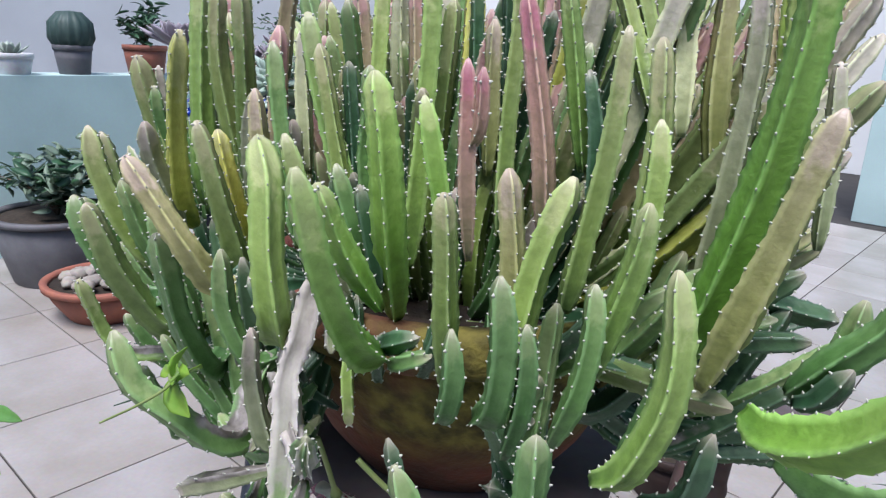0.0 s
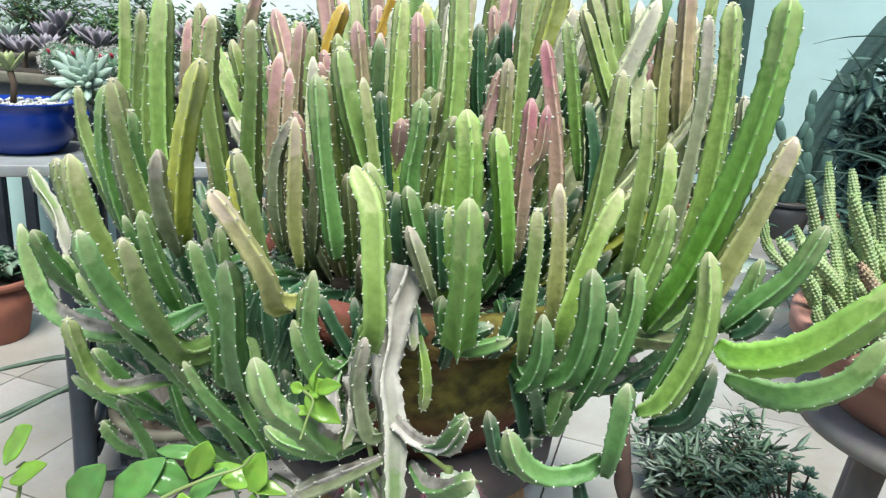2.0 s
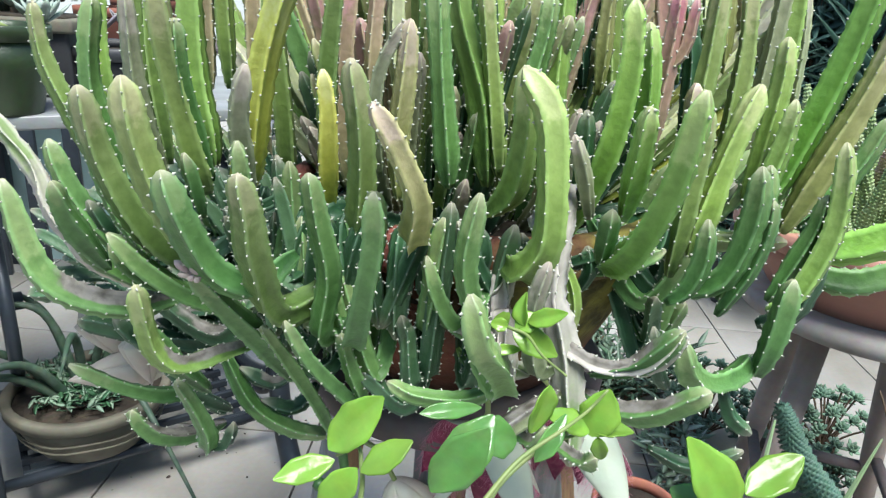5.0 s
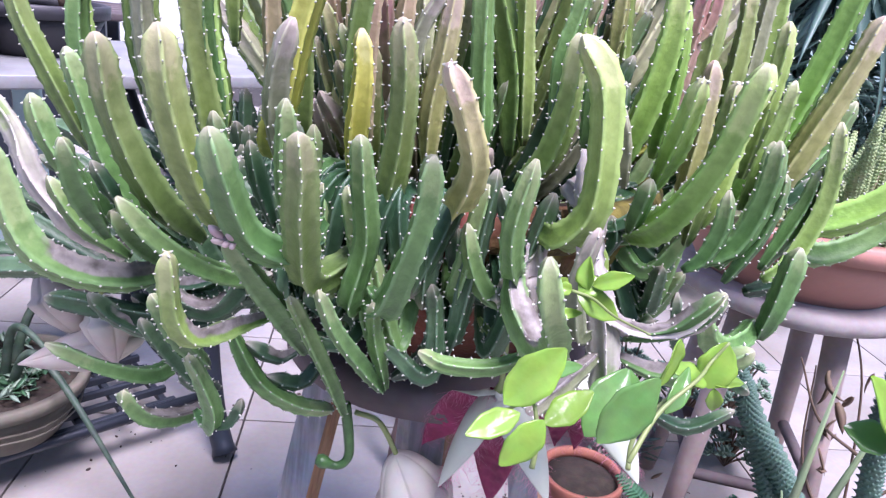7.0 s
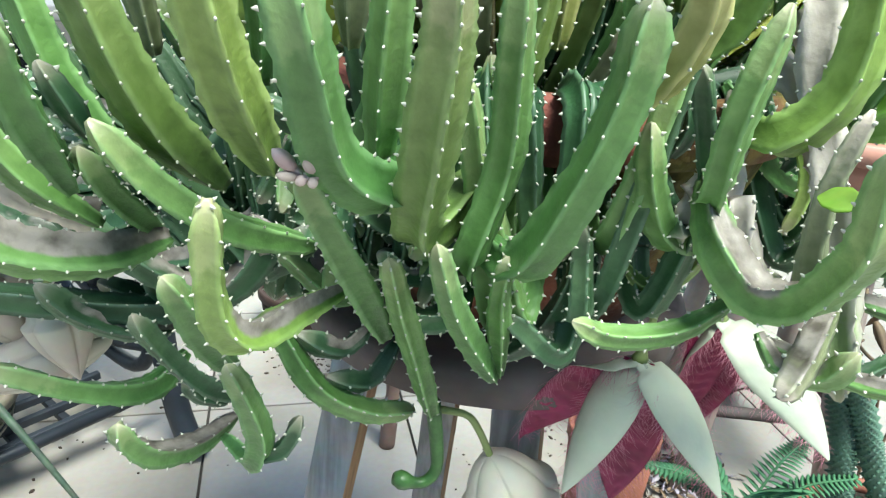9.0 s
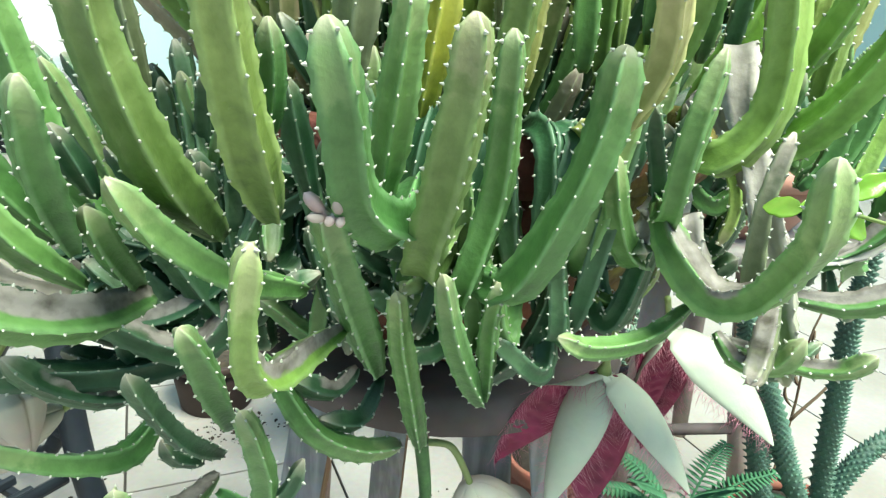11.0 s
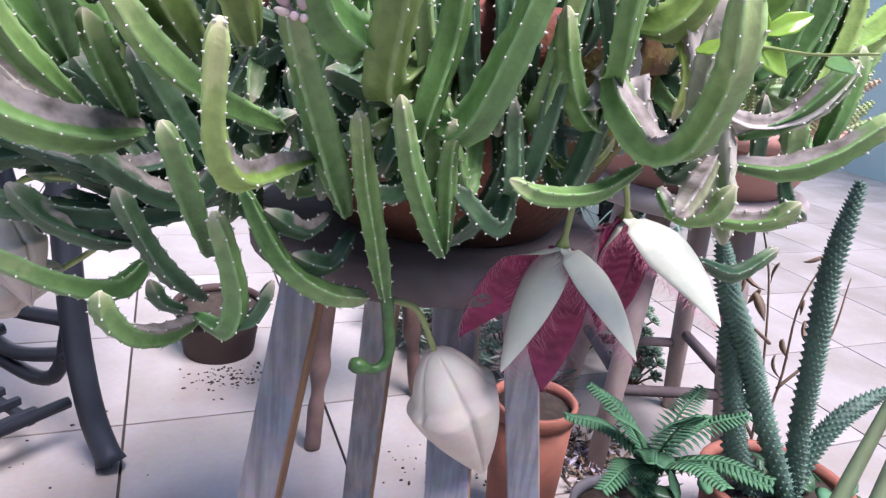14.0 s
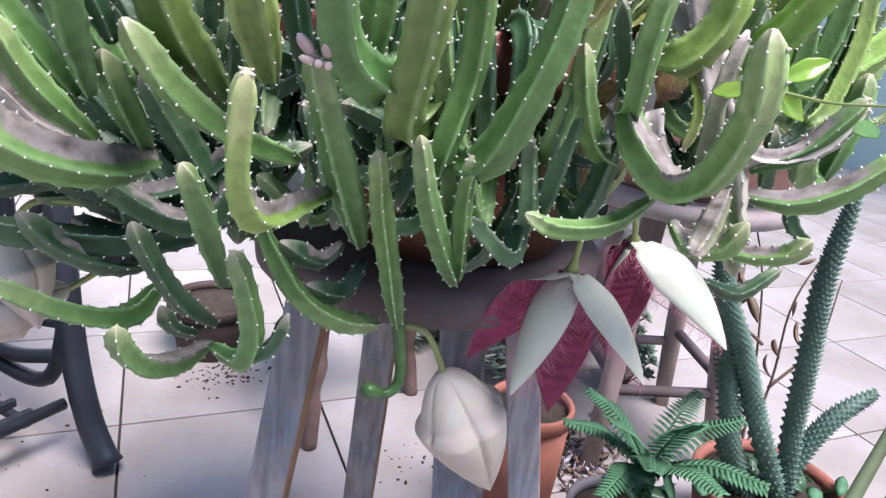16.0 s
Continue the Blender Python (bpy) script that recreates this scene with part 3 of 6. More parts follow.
stem("lime", 0.0195, (-0.188, 0.335, 0.766), (-0.169, 0.336, 0.782), (-0.154, 0.338, 0.823), (-0.152, 0.340, 0.861), (-0.158, 0.341, 0.899))
stem("green", 0.0165, (-0.183, 0.350, 0.769), (-0.169, 0.350, 0.802), (-0.161, 0.348, 0.831), (-0.159, 0.345, 0.859))
stem("green", 0.0195, (-0.203, 0.295, 0.732), (-0.200, 0.290, 0.761), (-0.198, 0.288, 0.789), (-0.197, 0.287, 0.812))
stem("green", 0.0195, (-0.205, 0.305, 0.742), (-0.220, 0.290, 0.733), (-0.244, 0.275, 0.732), (-0.263, 0.265, 0.747), (-0.272, 0.260, 0.771))
stem("dark", 0.0125, (-0.268, 0.285, 0.720), (-0.280, 0.277, 0.738), (-0.290, 0.272, 0.775))
stem("tan", 0.0220, (-0.160, 0.405, 0.810), (-0.139, 0.400, 0.876), (-0.122, 0.395, 0.936), (-0.111, 0.394, 0.980))
stem("bright", 0.0245, (-0.191, 0.415, 0.803), (-0.164, 0.410, 0.866), (-0.143, 0.405, 0.947), (-0.133, 0.400, 1.017), (-0.132, 0.398, 1.076))
stem("green", 0.0210, (-0.126, 0.460, 0.800), (-0.106, 0.462, 0.825), (-0.080, 0.463, 0.859), (-0.063, 0.463, 0.905))
stem("green", 0.0190, (-0.125, 0.505, 0.781), (-0.109, 0.504, 0.817), (-0.101, 0.503, 0.859))
stem("bright", 0.0300, (-0.134, 0.410, 0.805), (-0.113, 0.400, 0.800), (-0.075, 0.385, 0.821), (-0.042, 0.370, 0.864), (-0.021, 0.360, 0.900))
stem("green", 0.0280, (-0.119, 0.440, 0.764), (-0.072, 0.430, 0.761), (-0.029, 0.425, 0.788), (-0.010, 0.420, 0.832))
stem("dark", 0.0180, (-0.176, 0.375, 0.737), (-0.148, 0.372, 0.754), (-0.137, 0.370, 0.804))
stem("dark", 0.0180, (-0.120, 0.455, 0.797), (-0.106, 0.452, 0.807), (-0.092, 0.450, 0.832))
stem("dark", 0.0140, (-0.224, 0.305, 0.722), (-0.213, 0.300, 0.693), (-0.196, 0.295, 0.681))
stem("lime*", 0.0165, (-0.577, 0.305, 0.720), (-0.601, 0.284, 0.719), (-0.623, 0.262, 0.719), (-0.634, 0.249, 0.737), (-0.635, 0.239, 0.767), (-0.633, 0.230, 0.794))
stem("green*", 0.0265, (-0.669, 0.370, 0.721), (-0.698, 0.338, 0.725), (-0.732, 0.320, 0.739), (-0.755, 0.312, 0.767), (-0.770, 0.310, 0.834))
stem("dead*", 0.0190, (-0.705, 0.375, 0.731), (-0.735, 0.367, 0.747), (-0.764, 0.362, 0.786), (-0.777, 0.360, 0.826), (-0.809, 0.359, 0.877))
stem("green", 0.0165, (-0.699, 0.360, 0.733), (-0.725, 0.340, 0.766), (-0.742, 0.330, 0.803))
stem("olive", 0.0225, (-0.634, 0.325, 0.766), (-0.660, 0.302, 0.805), (-0.680, 0.290, 0.860), (-0.686, 0.281, 0.911))
stem("olive", 0.0235, (-0.612, 0.305, 0.780), (-0.629, 0.274, 0.832), (-0.638, 0.258, 0.883), (-0.641, 0.253, 0.923))
stem("olive", 0.0215, (-0.624, 0.335, 0.828), (-0.630, 0.325, 0.861), (-0.637, 0.310, 0.927), (-0.636, 0.297, 0.981))
stem("green", 0.0180, (-0.726, 0.400, 0.799), (-0.736, 0.390, 0.870), (-0.736, 0.384, 0.915), (-0.726, 0.382, 0.965))
stem("grey", 0.0150, (-0.664, 0.350, 0.822), (-0.675, 0.340, 0.897), (-0.676, 0.335, 0.971))
stem("olive", 0.0170, (-0.745, 0.415, 0.802), (-0.775, 0.415, 0.867), (-0.793, 0.416, 0.912), (-0.797, 0.416, 0.957))
stem("green", 0.0145, (-0.623, 0.340, 0.836), (-0.629, 0.325, 0.883), (-0.630, 0.312, 0.922), (-0.629, 0.307, 0.956))
stem("lime", 0.0195, (-0.734, 0.420, 0.819), (-0.753, 0.430, 0.912), (-0.750, 0.435, 0.985), (-0.746, 0.435, 1.053))
stem("olive", 0.0160, (-0.692, 0.390, 0.857), (-0.701, 0.395, 0.950), (-0.694, 0.400, 1.038))
stem("lime", 0.0235, (-0.625, 0.350, 0.845), (-0.636, 0.355, 0.905), (-0.640, 0.360, 0.985), (-0.638, 0.365, 1.053))
stem("olive", 0.0150, (-0.678, 0.390, 0.834), (-0.689, 0.395, 0.922), (-0.685, 0.400, 0.997), (-0.673, 0.400, 1.054))
stem("yellow", 0.0215, (-0.587, 0.315, 0.837), (-0.579, 0.300, 0.868), (-0.563, 0.292, 0.937), (-0.541, 0.288, 1.003))
stem("grey", 0.0185, (-0.578, 0.300, 0.837), (-0.579, 0.287, 0.873), (-0.577, 0.277, 0.901), (-0.568, 0.268, 0.933))
stem("green", 0.0170, (-0.566, 0.290, 0.782), (-0.568, 0.262, 0.839), (-0.568, 0.246, 0.889))
stem("green", 0.0135, (-0.614, 0.300, 0.820), (-0.614, 0.288, 0.845), (-0.617, 0.280, 0.871))
stem("olive", 0.0200, (-0.506, 0.315, 0.797), (-0.500, 0.302, 0.836), (-0.498, 0.287, 0.889), (-0.504, 0.277, 0.940))
stem("dark", 0.0160, (-0.572, 0.360, 0.833), (-0.584, 0.360, 0.848), (-0.598, 0.360, 0.872))
stem("tan", 0.0165, (-0.475, 0.325, 0.837), (-0.477, 0.317, 0.879), (-0.473, 0.310, 0.921), (-0.470, 0.305, 0.965))
stem("grey", 0.0130, (-0.489, 0.320, 0.855), (-0.493, 0.315, 0.893), (-0.490, 0.312, 0.931), (-0.474, 0.308, 0.964))
stem("olive", 0.0180, (-0.569, 0.365, 0.829), (-0.569, 0.350, 0.897), (-0.572, 0.338, 0.977), (-0.562, 0.333, 1.036))
stem("pink", 0.0150, (-0.590, 0.380, 0.837), (-0.596, 0.370, 0.935), (-0.594, 0.365, 0.989), (-0.588, 0.360, 1.036))
stem("olive", 0.0175, (-0.534, 0.345, 0.851), (-0.532, 0.338, 0.925), (-0.525, 0.332, 0.987), (-0.524, 0.330, 1.034))
stem("olive", 0.0125, (-0.534, 0.335, 0.976), (-0.539, 0.333, 0.995), (-0.545, 0.332, 1.018))
stem("pink", 0.0180, (-0.521, 0.375, 0.830), (-0.525, 0.368, 0.872), (-0.524, 0.362, 0.944), (-0.517, 0.360, 1.010))
stem("pink", 0.0135, (-0.501, 0.348, 0.901), (-0.500, 0.343, 0.949), (-0.496, 0.340, 0.999))
stem("pink", 0.0160, (-0.539, 0.420, 0.895), (-0.537, 0.420, 0.965), (-0.532, 0.420, 1.037))
stem("green", 0.0172, (-0.439, 0.320, 0.850), (-0.443, 0.317, 0.884), (-0.450, 0.312, 0.943), (-0.456, 0.311, 0.998))
stem("pale", 0.0140, (-0.481, 0.360, 0.896), (-0.487, 0.360, 0.959), (-0.486, 0.360, 1.009))
stem("lime", 0.0215, (-0.411, 0.345, 0.847), (-0.420, 0.342, 0.912), (-0.440, 0.339, 0.968), (-0.451, 0.338, 1.019))
stem("olive", 0.0135, (-0.404, 0.340, 0.857), (-0.415, 0.334, 0.934), (-0.425, 0.328, 0.998))
stem("dark", 0.0125, (-0.408, 0.350, 0.865), (-0.414, 0.350, 0.932), (-0.420, 0.350, 0.987))
stem("lime", 0.0175, (-0.401, 0.365, 0.851), (-0.414, 0.370, 0.914), (-0.417, 0.377, 0.990), (-0.417, 0.380, 1.061))
stem("green", 0.0155, (-0.382, 0.340, 0.866), (-0.385, 0.336, 0.923), (-0.380, 0.334, 0.956), (-0.378, 0.333, 0.986))
stem("lime", 0.0185, (-0.369, 0.365, 0.842), (-0.366, 0.370, 0.920), (-0.366, 0.377, 1.005), (-0.370, 0.380, 1.075))
stem("red", 0.0140, (-0.296, 0.345, 0.870), (-0.295, 0.338, 0.919), (-0.294, 0.334, 0.959), (-0.294, 0.332, 0.994))
stem("red", 0.0105, (-0.293, 0.336, 0.942), (-0.284, 0.334, 0.957), (-0.282, 0.332, 0.990))
stem("red", 0.0155, (-0.278, 0.400, 0.882), (-0.280, 0.397, 0.931), (-0.290, 0.395, 0.987), (-0.301, 0.394, 1.035))
stem("lime", 0.0135, (-0.264, 0.420, 0.924), (-0.278, 0.420, 0.997), (-0.290, 0.419, 1.051))
stem("dark", 0.0140, (-0.253, 0.415, 0.882), (-0.254, 0.418, 0.942), (-0.266, 0.420, 0.990))
stem("olive", 0.0185, (-0.256, 0.400, 0.832), (-0.249, 0.405, 0.880), (-0.242, 0.415, 0.952), (-0.241, 0.419, 1.017))
stem("olive", 0.0175, (-0.214, 0.415, 0.846), (-0.214, 0.417, 0.893), (-0.213, 0.419, 0.952), (-0.219, 0.420, 1.011))
stem("olive", 0.0180, (-0.184, 0.530, 0.859), (-0.193, 0.545, 0.956), (-0.200, 0.551, 1.030))
stem("lime", 0.0215, (-0.176, 0.455, 0.819), (-0.162, 0.465, 0.901), (-0.159, 0.475, 1.000), (-0.166, 0.477, 1.076))
stem("grey", 0.0160, (-0.188, 0.450, 0.842), (-0.181, 0.455, 0.918), (-0.177, 0.460, 0.999), (-0.183, 0.460, 1.064))
stem("pale", 0.0125, (-0.134, 0.500, 0.885), (-0.137, 0.500, 0.950), (-0.142, 0.500, 1.002))
stem("olive", 0.0160, (-0.314, 0.400, 0.872), (-0.321, 0.410, 0.946), (-0.324, 0.420, 1.008), (-0.326, 0.420, 1.081))
stem("tan", 0.0135, (-0.328, 0.400, 0.914), (-0.329, 0.400, 0.967), (-0.330, 0.400, 1.019))
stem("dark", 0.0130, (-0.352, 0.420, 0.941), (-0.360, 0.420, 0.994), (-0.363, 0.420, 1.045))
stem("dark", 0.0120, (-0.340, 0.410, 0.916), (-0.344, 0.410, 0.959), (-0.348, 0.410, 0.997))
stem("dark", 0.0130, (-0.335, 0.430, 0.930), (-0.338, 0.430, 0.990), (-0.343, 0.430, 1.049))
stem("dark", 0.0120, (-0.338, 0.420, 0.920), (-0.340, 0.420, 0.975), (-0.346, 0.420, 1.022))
stem("pink", 0.0130, (-0.351, 0.460, 0.965), (-0.357, 0.460, 1.014), (-0.363, 0.460, 1.062))
stem("olive", 0.0140, (-0.240, 0.470, 0.970), (-0.255, 0.480, 1.012), (-0.283, 0.480, 1.080))
stem("olive", 0.0140, (-0.240, 0.460, 0.965), (-0.263, 0.470, 1.012), (-0.286, 0.470, 1.064))
stem("olive", 0.0140, (-0.238, 0.480, 0.969), (-0.251, 0.490, 1.023), (-0.270, 0.490, 1.087))
stem("lime", 0.0140, (-0.237, 0.490, 0.968), (-0.248, 0.500, 1.029), (-0.260, 0.500, 1.092))
stem("pale", 0.0185, (-0.226, 0.480, 0.948), (-0.234, 0.488, 1.008), (-0.241, 0.490, 1.074))
stem("tan", 0.0175, (-0.206, 0.490, 0.925), (-0.213, 0.495, 0.999), (-0.215, 0.500, 1.063))
stem("pink", 0.0180, (-0.191, 0.510, 0.960), (-0.198, 0.520, 1.033), (-0.204, 0.520, 1.114))
stem("lime", 0.0125, (-0.174, 0.510, 0.973), (-0.181, 0.520, 1.040), (-0.181, 0.520, 1.093))
stem("orange", 0.0185, (-0.428, 0.440, 1.097), (-0.449, 0.440, 1.057), (-0.464, 0.440, 1.022))
stem("orange", 0.0160, (-0.509, 0.420, 0.990), (-0.501, 0.420, 1.023), (-0.488, 0.420, 1.055))
stem("pink", 0.0160, (-0.453, 0.400, 0.943), (-0.460, 0.400, 0.990), (-0.467, 0.400, 1.040))
stem("pink", 0.0170, (-0.597, 0.420, 0.959), (-0.591, 0.420, 1.018), (-0.574, 0.420, 1.071))
stem("pale", 0.0170, (-0.434, 0.420, 0.942), (-0.439, 0.420, 1.002), (-0.439, 0.420, 1.054))
stem("olive", 0.0150, (-0.506, 0.400, 0.942), (-0.510, 0.400, 0.985), (-0.509, 0.400, 1.032))
stem("pink", 0.0150, (-0.405, 0.410, 0.925), (-0.410, 0.410, 0.989), (-0.415, 0.410, 1.051))
stem("green", 0.0150, (-0.391, 0.410, 0.948), (-0.396, 0.410, 0.996), (-0.401, 0.410, 1.046))
stem("pale", 0.0170, (-0.387, 0.400, 0.928), (-0.388, 0.410, 0.991), (-0.388, 0.420, 1.063))
stem("pink", 0.0160, (-0.644, 0.400, 0.897), (-0.644, 0.400, 0.967), (-0.638, 0.400, 1.033))
stem("olive", 0.0150, (-0.627, 0.400, 0.899), (-0.629, 0.400, 0.968), (-0.627, 0.400, 1.047))
stem("green", 0.0185, (-0.592, 0.330, 0.732), (-0.631, 0.312, 0.750), (-0.661, 0.300, 0.776), (-0.681, 0.288, 0.806))
stem("green", 0.0165, (-0.674, 0.370, 0.726), (-0.684, 0.325, 0.763), (-0.691, 0.306, 0.790))
stem("green", 0.0180, (-0.698, 0.315, 0.767), (-0.704, 0.283, 0.814), (-0.704, 0.267, 0.848))
stem("dark", 0.0140, (-0.686, 0.310, 0.793), (-0.691, 0.305, 0.806), (-0.700, 0.300, 0.826))
stem("green", 0.0180, (-0.681, 0.350, 0.766), (-0.705, 0.345, 0.810), (-0.718, 0.342, 0.859), (-0.728, 0.340, 0.893))
stem("green", 0.0200, (-0.709, 0.365, 0.757), (-0.732, 0.362, 0.788), (-0.752, 0.360, 0.822), (-0.763, 0.360, 0.855))
stem("green", 0.0190, (-0.554, 0.318, 0.681), (-0.571, 0.296, 0.723), (-0.589, 0.267, 0.766), (-0.603, 0.245, 0.800))
stem("green", 0.0138, (-0.521, 0.328, 0.618), (-0.535, 0.312, 0.664), (-0.552, 0.288, 0.716), (-0.563, 0.267, 0.753))
stem("green", 0.0138, (-0.492, 0.306, 0.657), (-0.508, 0.295, 0.683), (-0.531, 0.272, 0.726), (-0.544, 0.258, 0.763))
stem("green", 0.0125, (-0.490, 0.306, 0.660), (-0.503, 0.285, 0.717), (-0.507, 0.272, 0.750))
stem("dark", 0.0138, (-0.485, 0.328, 0.656), (-0.466, 0.316, 0.680), (-0.460, 0.296, 0.723), (-0.466, 0.284, 0.762))
stem("green", 0.0148, (-0.642, 0.330, 0.614), (-0.626, 0.307, 0.615), (-0.621, 0.297, 0.638), (-0.627, 0.285, 0.673), (-0.634, 0.278, 0.696))
stem("dark", 0.0125, (-0.626, 0.310, 0.613), (-0.609, 0.305, 0.623), (-0.600, 0.300, 0.647))
stem("green", 0.0168, (-0.633, 0.335, 0.652), (-0.643, 0.302, 0.693), (-0.651, 0.286, 0.722), (-0.658, 0.277, 0.742))
stem("dark", 0.0148, (-0.634, 0.385, 0.601), (-0.655, 0.362, 0.628), (-0.671, 0.345, 0.661), (-0.683, 0.330, 0.695))
stem("green", 0.0175, (-0.669, 0.405, 0.625), (-0.690, 0.387, 0.611), (-0.722, 0.365, 0.626), (-0.762, 0.345, 0.659))
stem("green*", 0.0162, (-0.639, 0.380, 0.590), (-0.659, 0.355, 0.591), (-0.680, 0.332, 0.603), (-0.691, 0.320, 0.623), (-0.693, 0.315, 0.639))
stem("dark", 0.0135, (-0.646, 0.400, 0.586), (-0.662, 0.395, 0.596), (-0.670, 0.390, 0.615))
stem("green", 0.0152, (-0.616, 0.325, 0.698), (-0.592, 0.322, 0.651), (-0.562, 0.330, 0.625), (-0.530, 0.338, 0.616))
stem("dark*", 0.0155, (-0.624, 0.345, 0.742), (-0.605, 0.335, 0.733), (-0.584, 0.330, 0.741))
stem("dark*", 0.0200, (-0.679, 0.420, 0.633), (-0.703, 0.412, 0.640), (-0.728, 0.405, 0.655), (-0.749, 0.400, 0.679))
stem("dark", 0.0200, (-0.672, 0.440, 0.650), (-0.697, 0.435, 0.650), (-0.723, 0.430, 0.665))
stem("dark", 0.0180, (-0.656, 0.430, 0.673), (-0.678, 0.420, 0.660), (-0.693, 0.410, 0.690))
stem("green*", 0.0125, (-0.373, 0.250, 0.711), (-0.349, 0.222, 0.706), (-0.338, 0.200, 0.712), (-0.335, 0.186, 0.726))
stem("green*", 0.0138, (-0.383, 0.245, 0.719), (-0.376, 0.232, 0.706), (-0.367, 0.215, 0.712), (-0.365, 0.205, 0.731))
stem("green", 0.0132, (-0.382, 0.266, 0.727), (-0.415, 0.264, 0.710), (-0.451, 0.264, 0.709), (-0.472, 0.265, 0.718))
stem("green", 0.0160, (-0.396, 0.300, 0.760), (-0.405, 0.289, 0.748), (-0.427, 0.278, 0.761), (-0.441, 0.272, 0.786), (-0.449, 0.269, 0.815))
stem("dark", 0.0135, (-0.394, 0.290, 0.766), (-0.413, 0.278, 0.804), (-0.430, 0.270, 0.841))
stem("dark", 0.0125, (-0.392, 0.318, 0.735), (-0.427, 0.312, 0.743), (-0.450, 0.305, 0.770))
stem("lime", 0.0110, (-0.424, 0.310, 0.726), (-0.415, 0.300, 0.718), (-0.398, 0.295, 0.725), (-0.385, 0.295, 0.741))
stem("dark", 0.0140, (-0.260, 0.330, 0.637), (-0.223, 0.325, 0.626), (-0.187, 0.320, 0.649))
stem("yellow", 0.0178, (-0.529, 0.335, 0.820), (-0.528, 0.322, 0.858), (-0.526, 0.312, 0.899), (-0.529, 0.308, 0.929))
stem("grey", 0.0145, (-0.474, 0.345, 0.843), (-0.469, 0.340, 0.891), (-0.466, 0.335, 0.942))
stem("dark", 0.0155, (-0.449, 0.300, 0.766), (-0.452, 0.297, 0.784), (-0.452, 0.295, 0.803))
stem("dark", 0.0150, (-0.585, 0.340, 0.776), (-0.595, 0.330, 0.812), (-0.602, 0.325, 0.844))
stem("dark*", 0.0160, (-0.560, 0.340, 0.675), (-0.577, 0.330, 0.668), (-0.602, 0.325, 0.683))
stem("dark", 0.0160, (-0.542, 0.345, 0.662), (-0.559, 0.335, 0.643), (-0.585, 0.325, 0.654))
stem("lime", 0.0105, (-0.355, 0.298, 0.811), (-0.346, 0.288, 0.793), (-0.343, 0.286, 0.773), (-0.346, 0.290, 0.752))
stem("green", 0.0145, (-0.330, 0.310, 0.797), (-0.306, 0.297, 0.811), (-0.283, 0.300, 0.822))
# short stems added over the rim; the dark tone holds the gap's shade
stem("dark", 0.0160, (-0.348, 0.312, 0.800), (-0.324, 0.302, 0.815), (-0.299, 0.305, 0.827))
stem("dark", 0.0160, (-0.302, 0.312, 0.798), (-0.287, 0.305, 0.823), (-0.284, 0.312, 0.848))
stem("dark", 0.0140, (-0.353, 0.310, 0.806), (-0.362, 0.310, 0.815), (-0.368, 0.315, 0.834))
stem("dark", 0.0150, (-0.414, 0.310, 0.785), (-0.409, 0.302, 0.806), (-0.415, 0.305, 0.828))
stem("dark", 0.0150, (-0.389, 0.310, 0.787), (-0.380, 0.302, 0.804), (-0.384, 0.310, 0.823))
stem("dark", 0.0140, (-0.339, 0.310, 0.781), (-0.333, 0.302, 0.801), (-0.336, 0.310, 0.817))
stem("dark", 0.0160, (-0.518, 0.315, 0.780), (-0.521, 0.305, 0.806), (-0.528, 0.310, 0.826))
stem("green", 0.0160, (-0.493, 0.320, 0.780), (-0.505, 0.310, 0.805), (-0.511, 0.315, 0.834))
stem("dead", 0.0156, (-0.413, 0.280, 0.762), (-0.400, 0.285, 0.787), (-0.395, 0.290, 0.816))
stem("dead", 0.0169, (-0.396, 0.270, 0.780), (-0.389, 0.262, 0.755), (-0.388, 0.240, 0.735))
stem("dead", 0.0182, (-0.376, 0.300, 0.843), (-0.364, 0.290, 0.830), (-0.353, 0.280, 0.806))


# drooping stems low on the clump's sides, their dark colour standing in for shade
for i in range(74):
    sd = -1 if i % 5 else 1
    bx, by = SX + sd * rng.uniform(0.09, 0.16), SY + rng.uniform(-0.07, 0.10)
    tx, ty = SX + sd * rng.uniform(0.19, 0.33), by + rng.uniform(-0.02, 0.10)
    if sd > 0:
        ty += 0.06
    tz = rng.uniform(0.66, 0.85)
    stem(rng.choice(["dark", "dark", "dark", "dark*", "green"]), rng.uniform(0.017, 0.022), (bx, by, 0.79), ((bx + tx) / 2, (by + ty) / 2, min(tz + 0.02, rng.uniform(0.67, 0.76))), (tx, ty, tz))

# arms hanging low beside the pot, shade put into their dark skin tones
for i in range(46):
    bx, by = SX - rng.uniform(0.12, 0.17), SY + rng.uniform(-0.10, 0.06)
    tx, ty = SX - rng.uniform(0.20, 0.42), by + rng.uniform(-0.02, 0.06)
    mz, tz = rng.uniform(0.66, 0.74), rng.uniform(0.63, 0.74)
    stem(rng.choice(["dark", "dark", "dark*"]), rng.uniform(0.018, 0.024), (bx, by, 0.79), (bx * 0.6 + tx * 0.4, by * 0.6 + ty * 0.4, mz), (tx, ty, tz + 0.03))

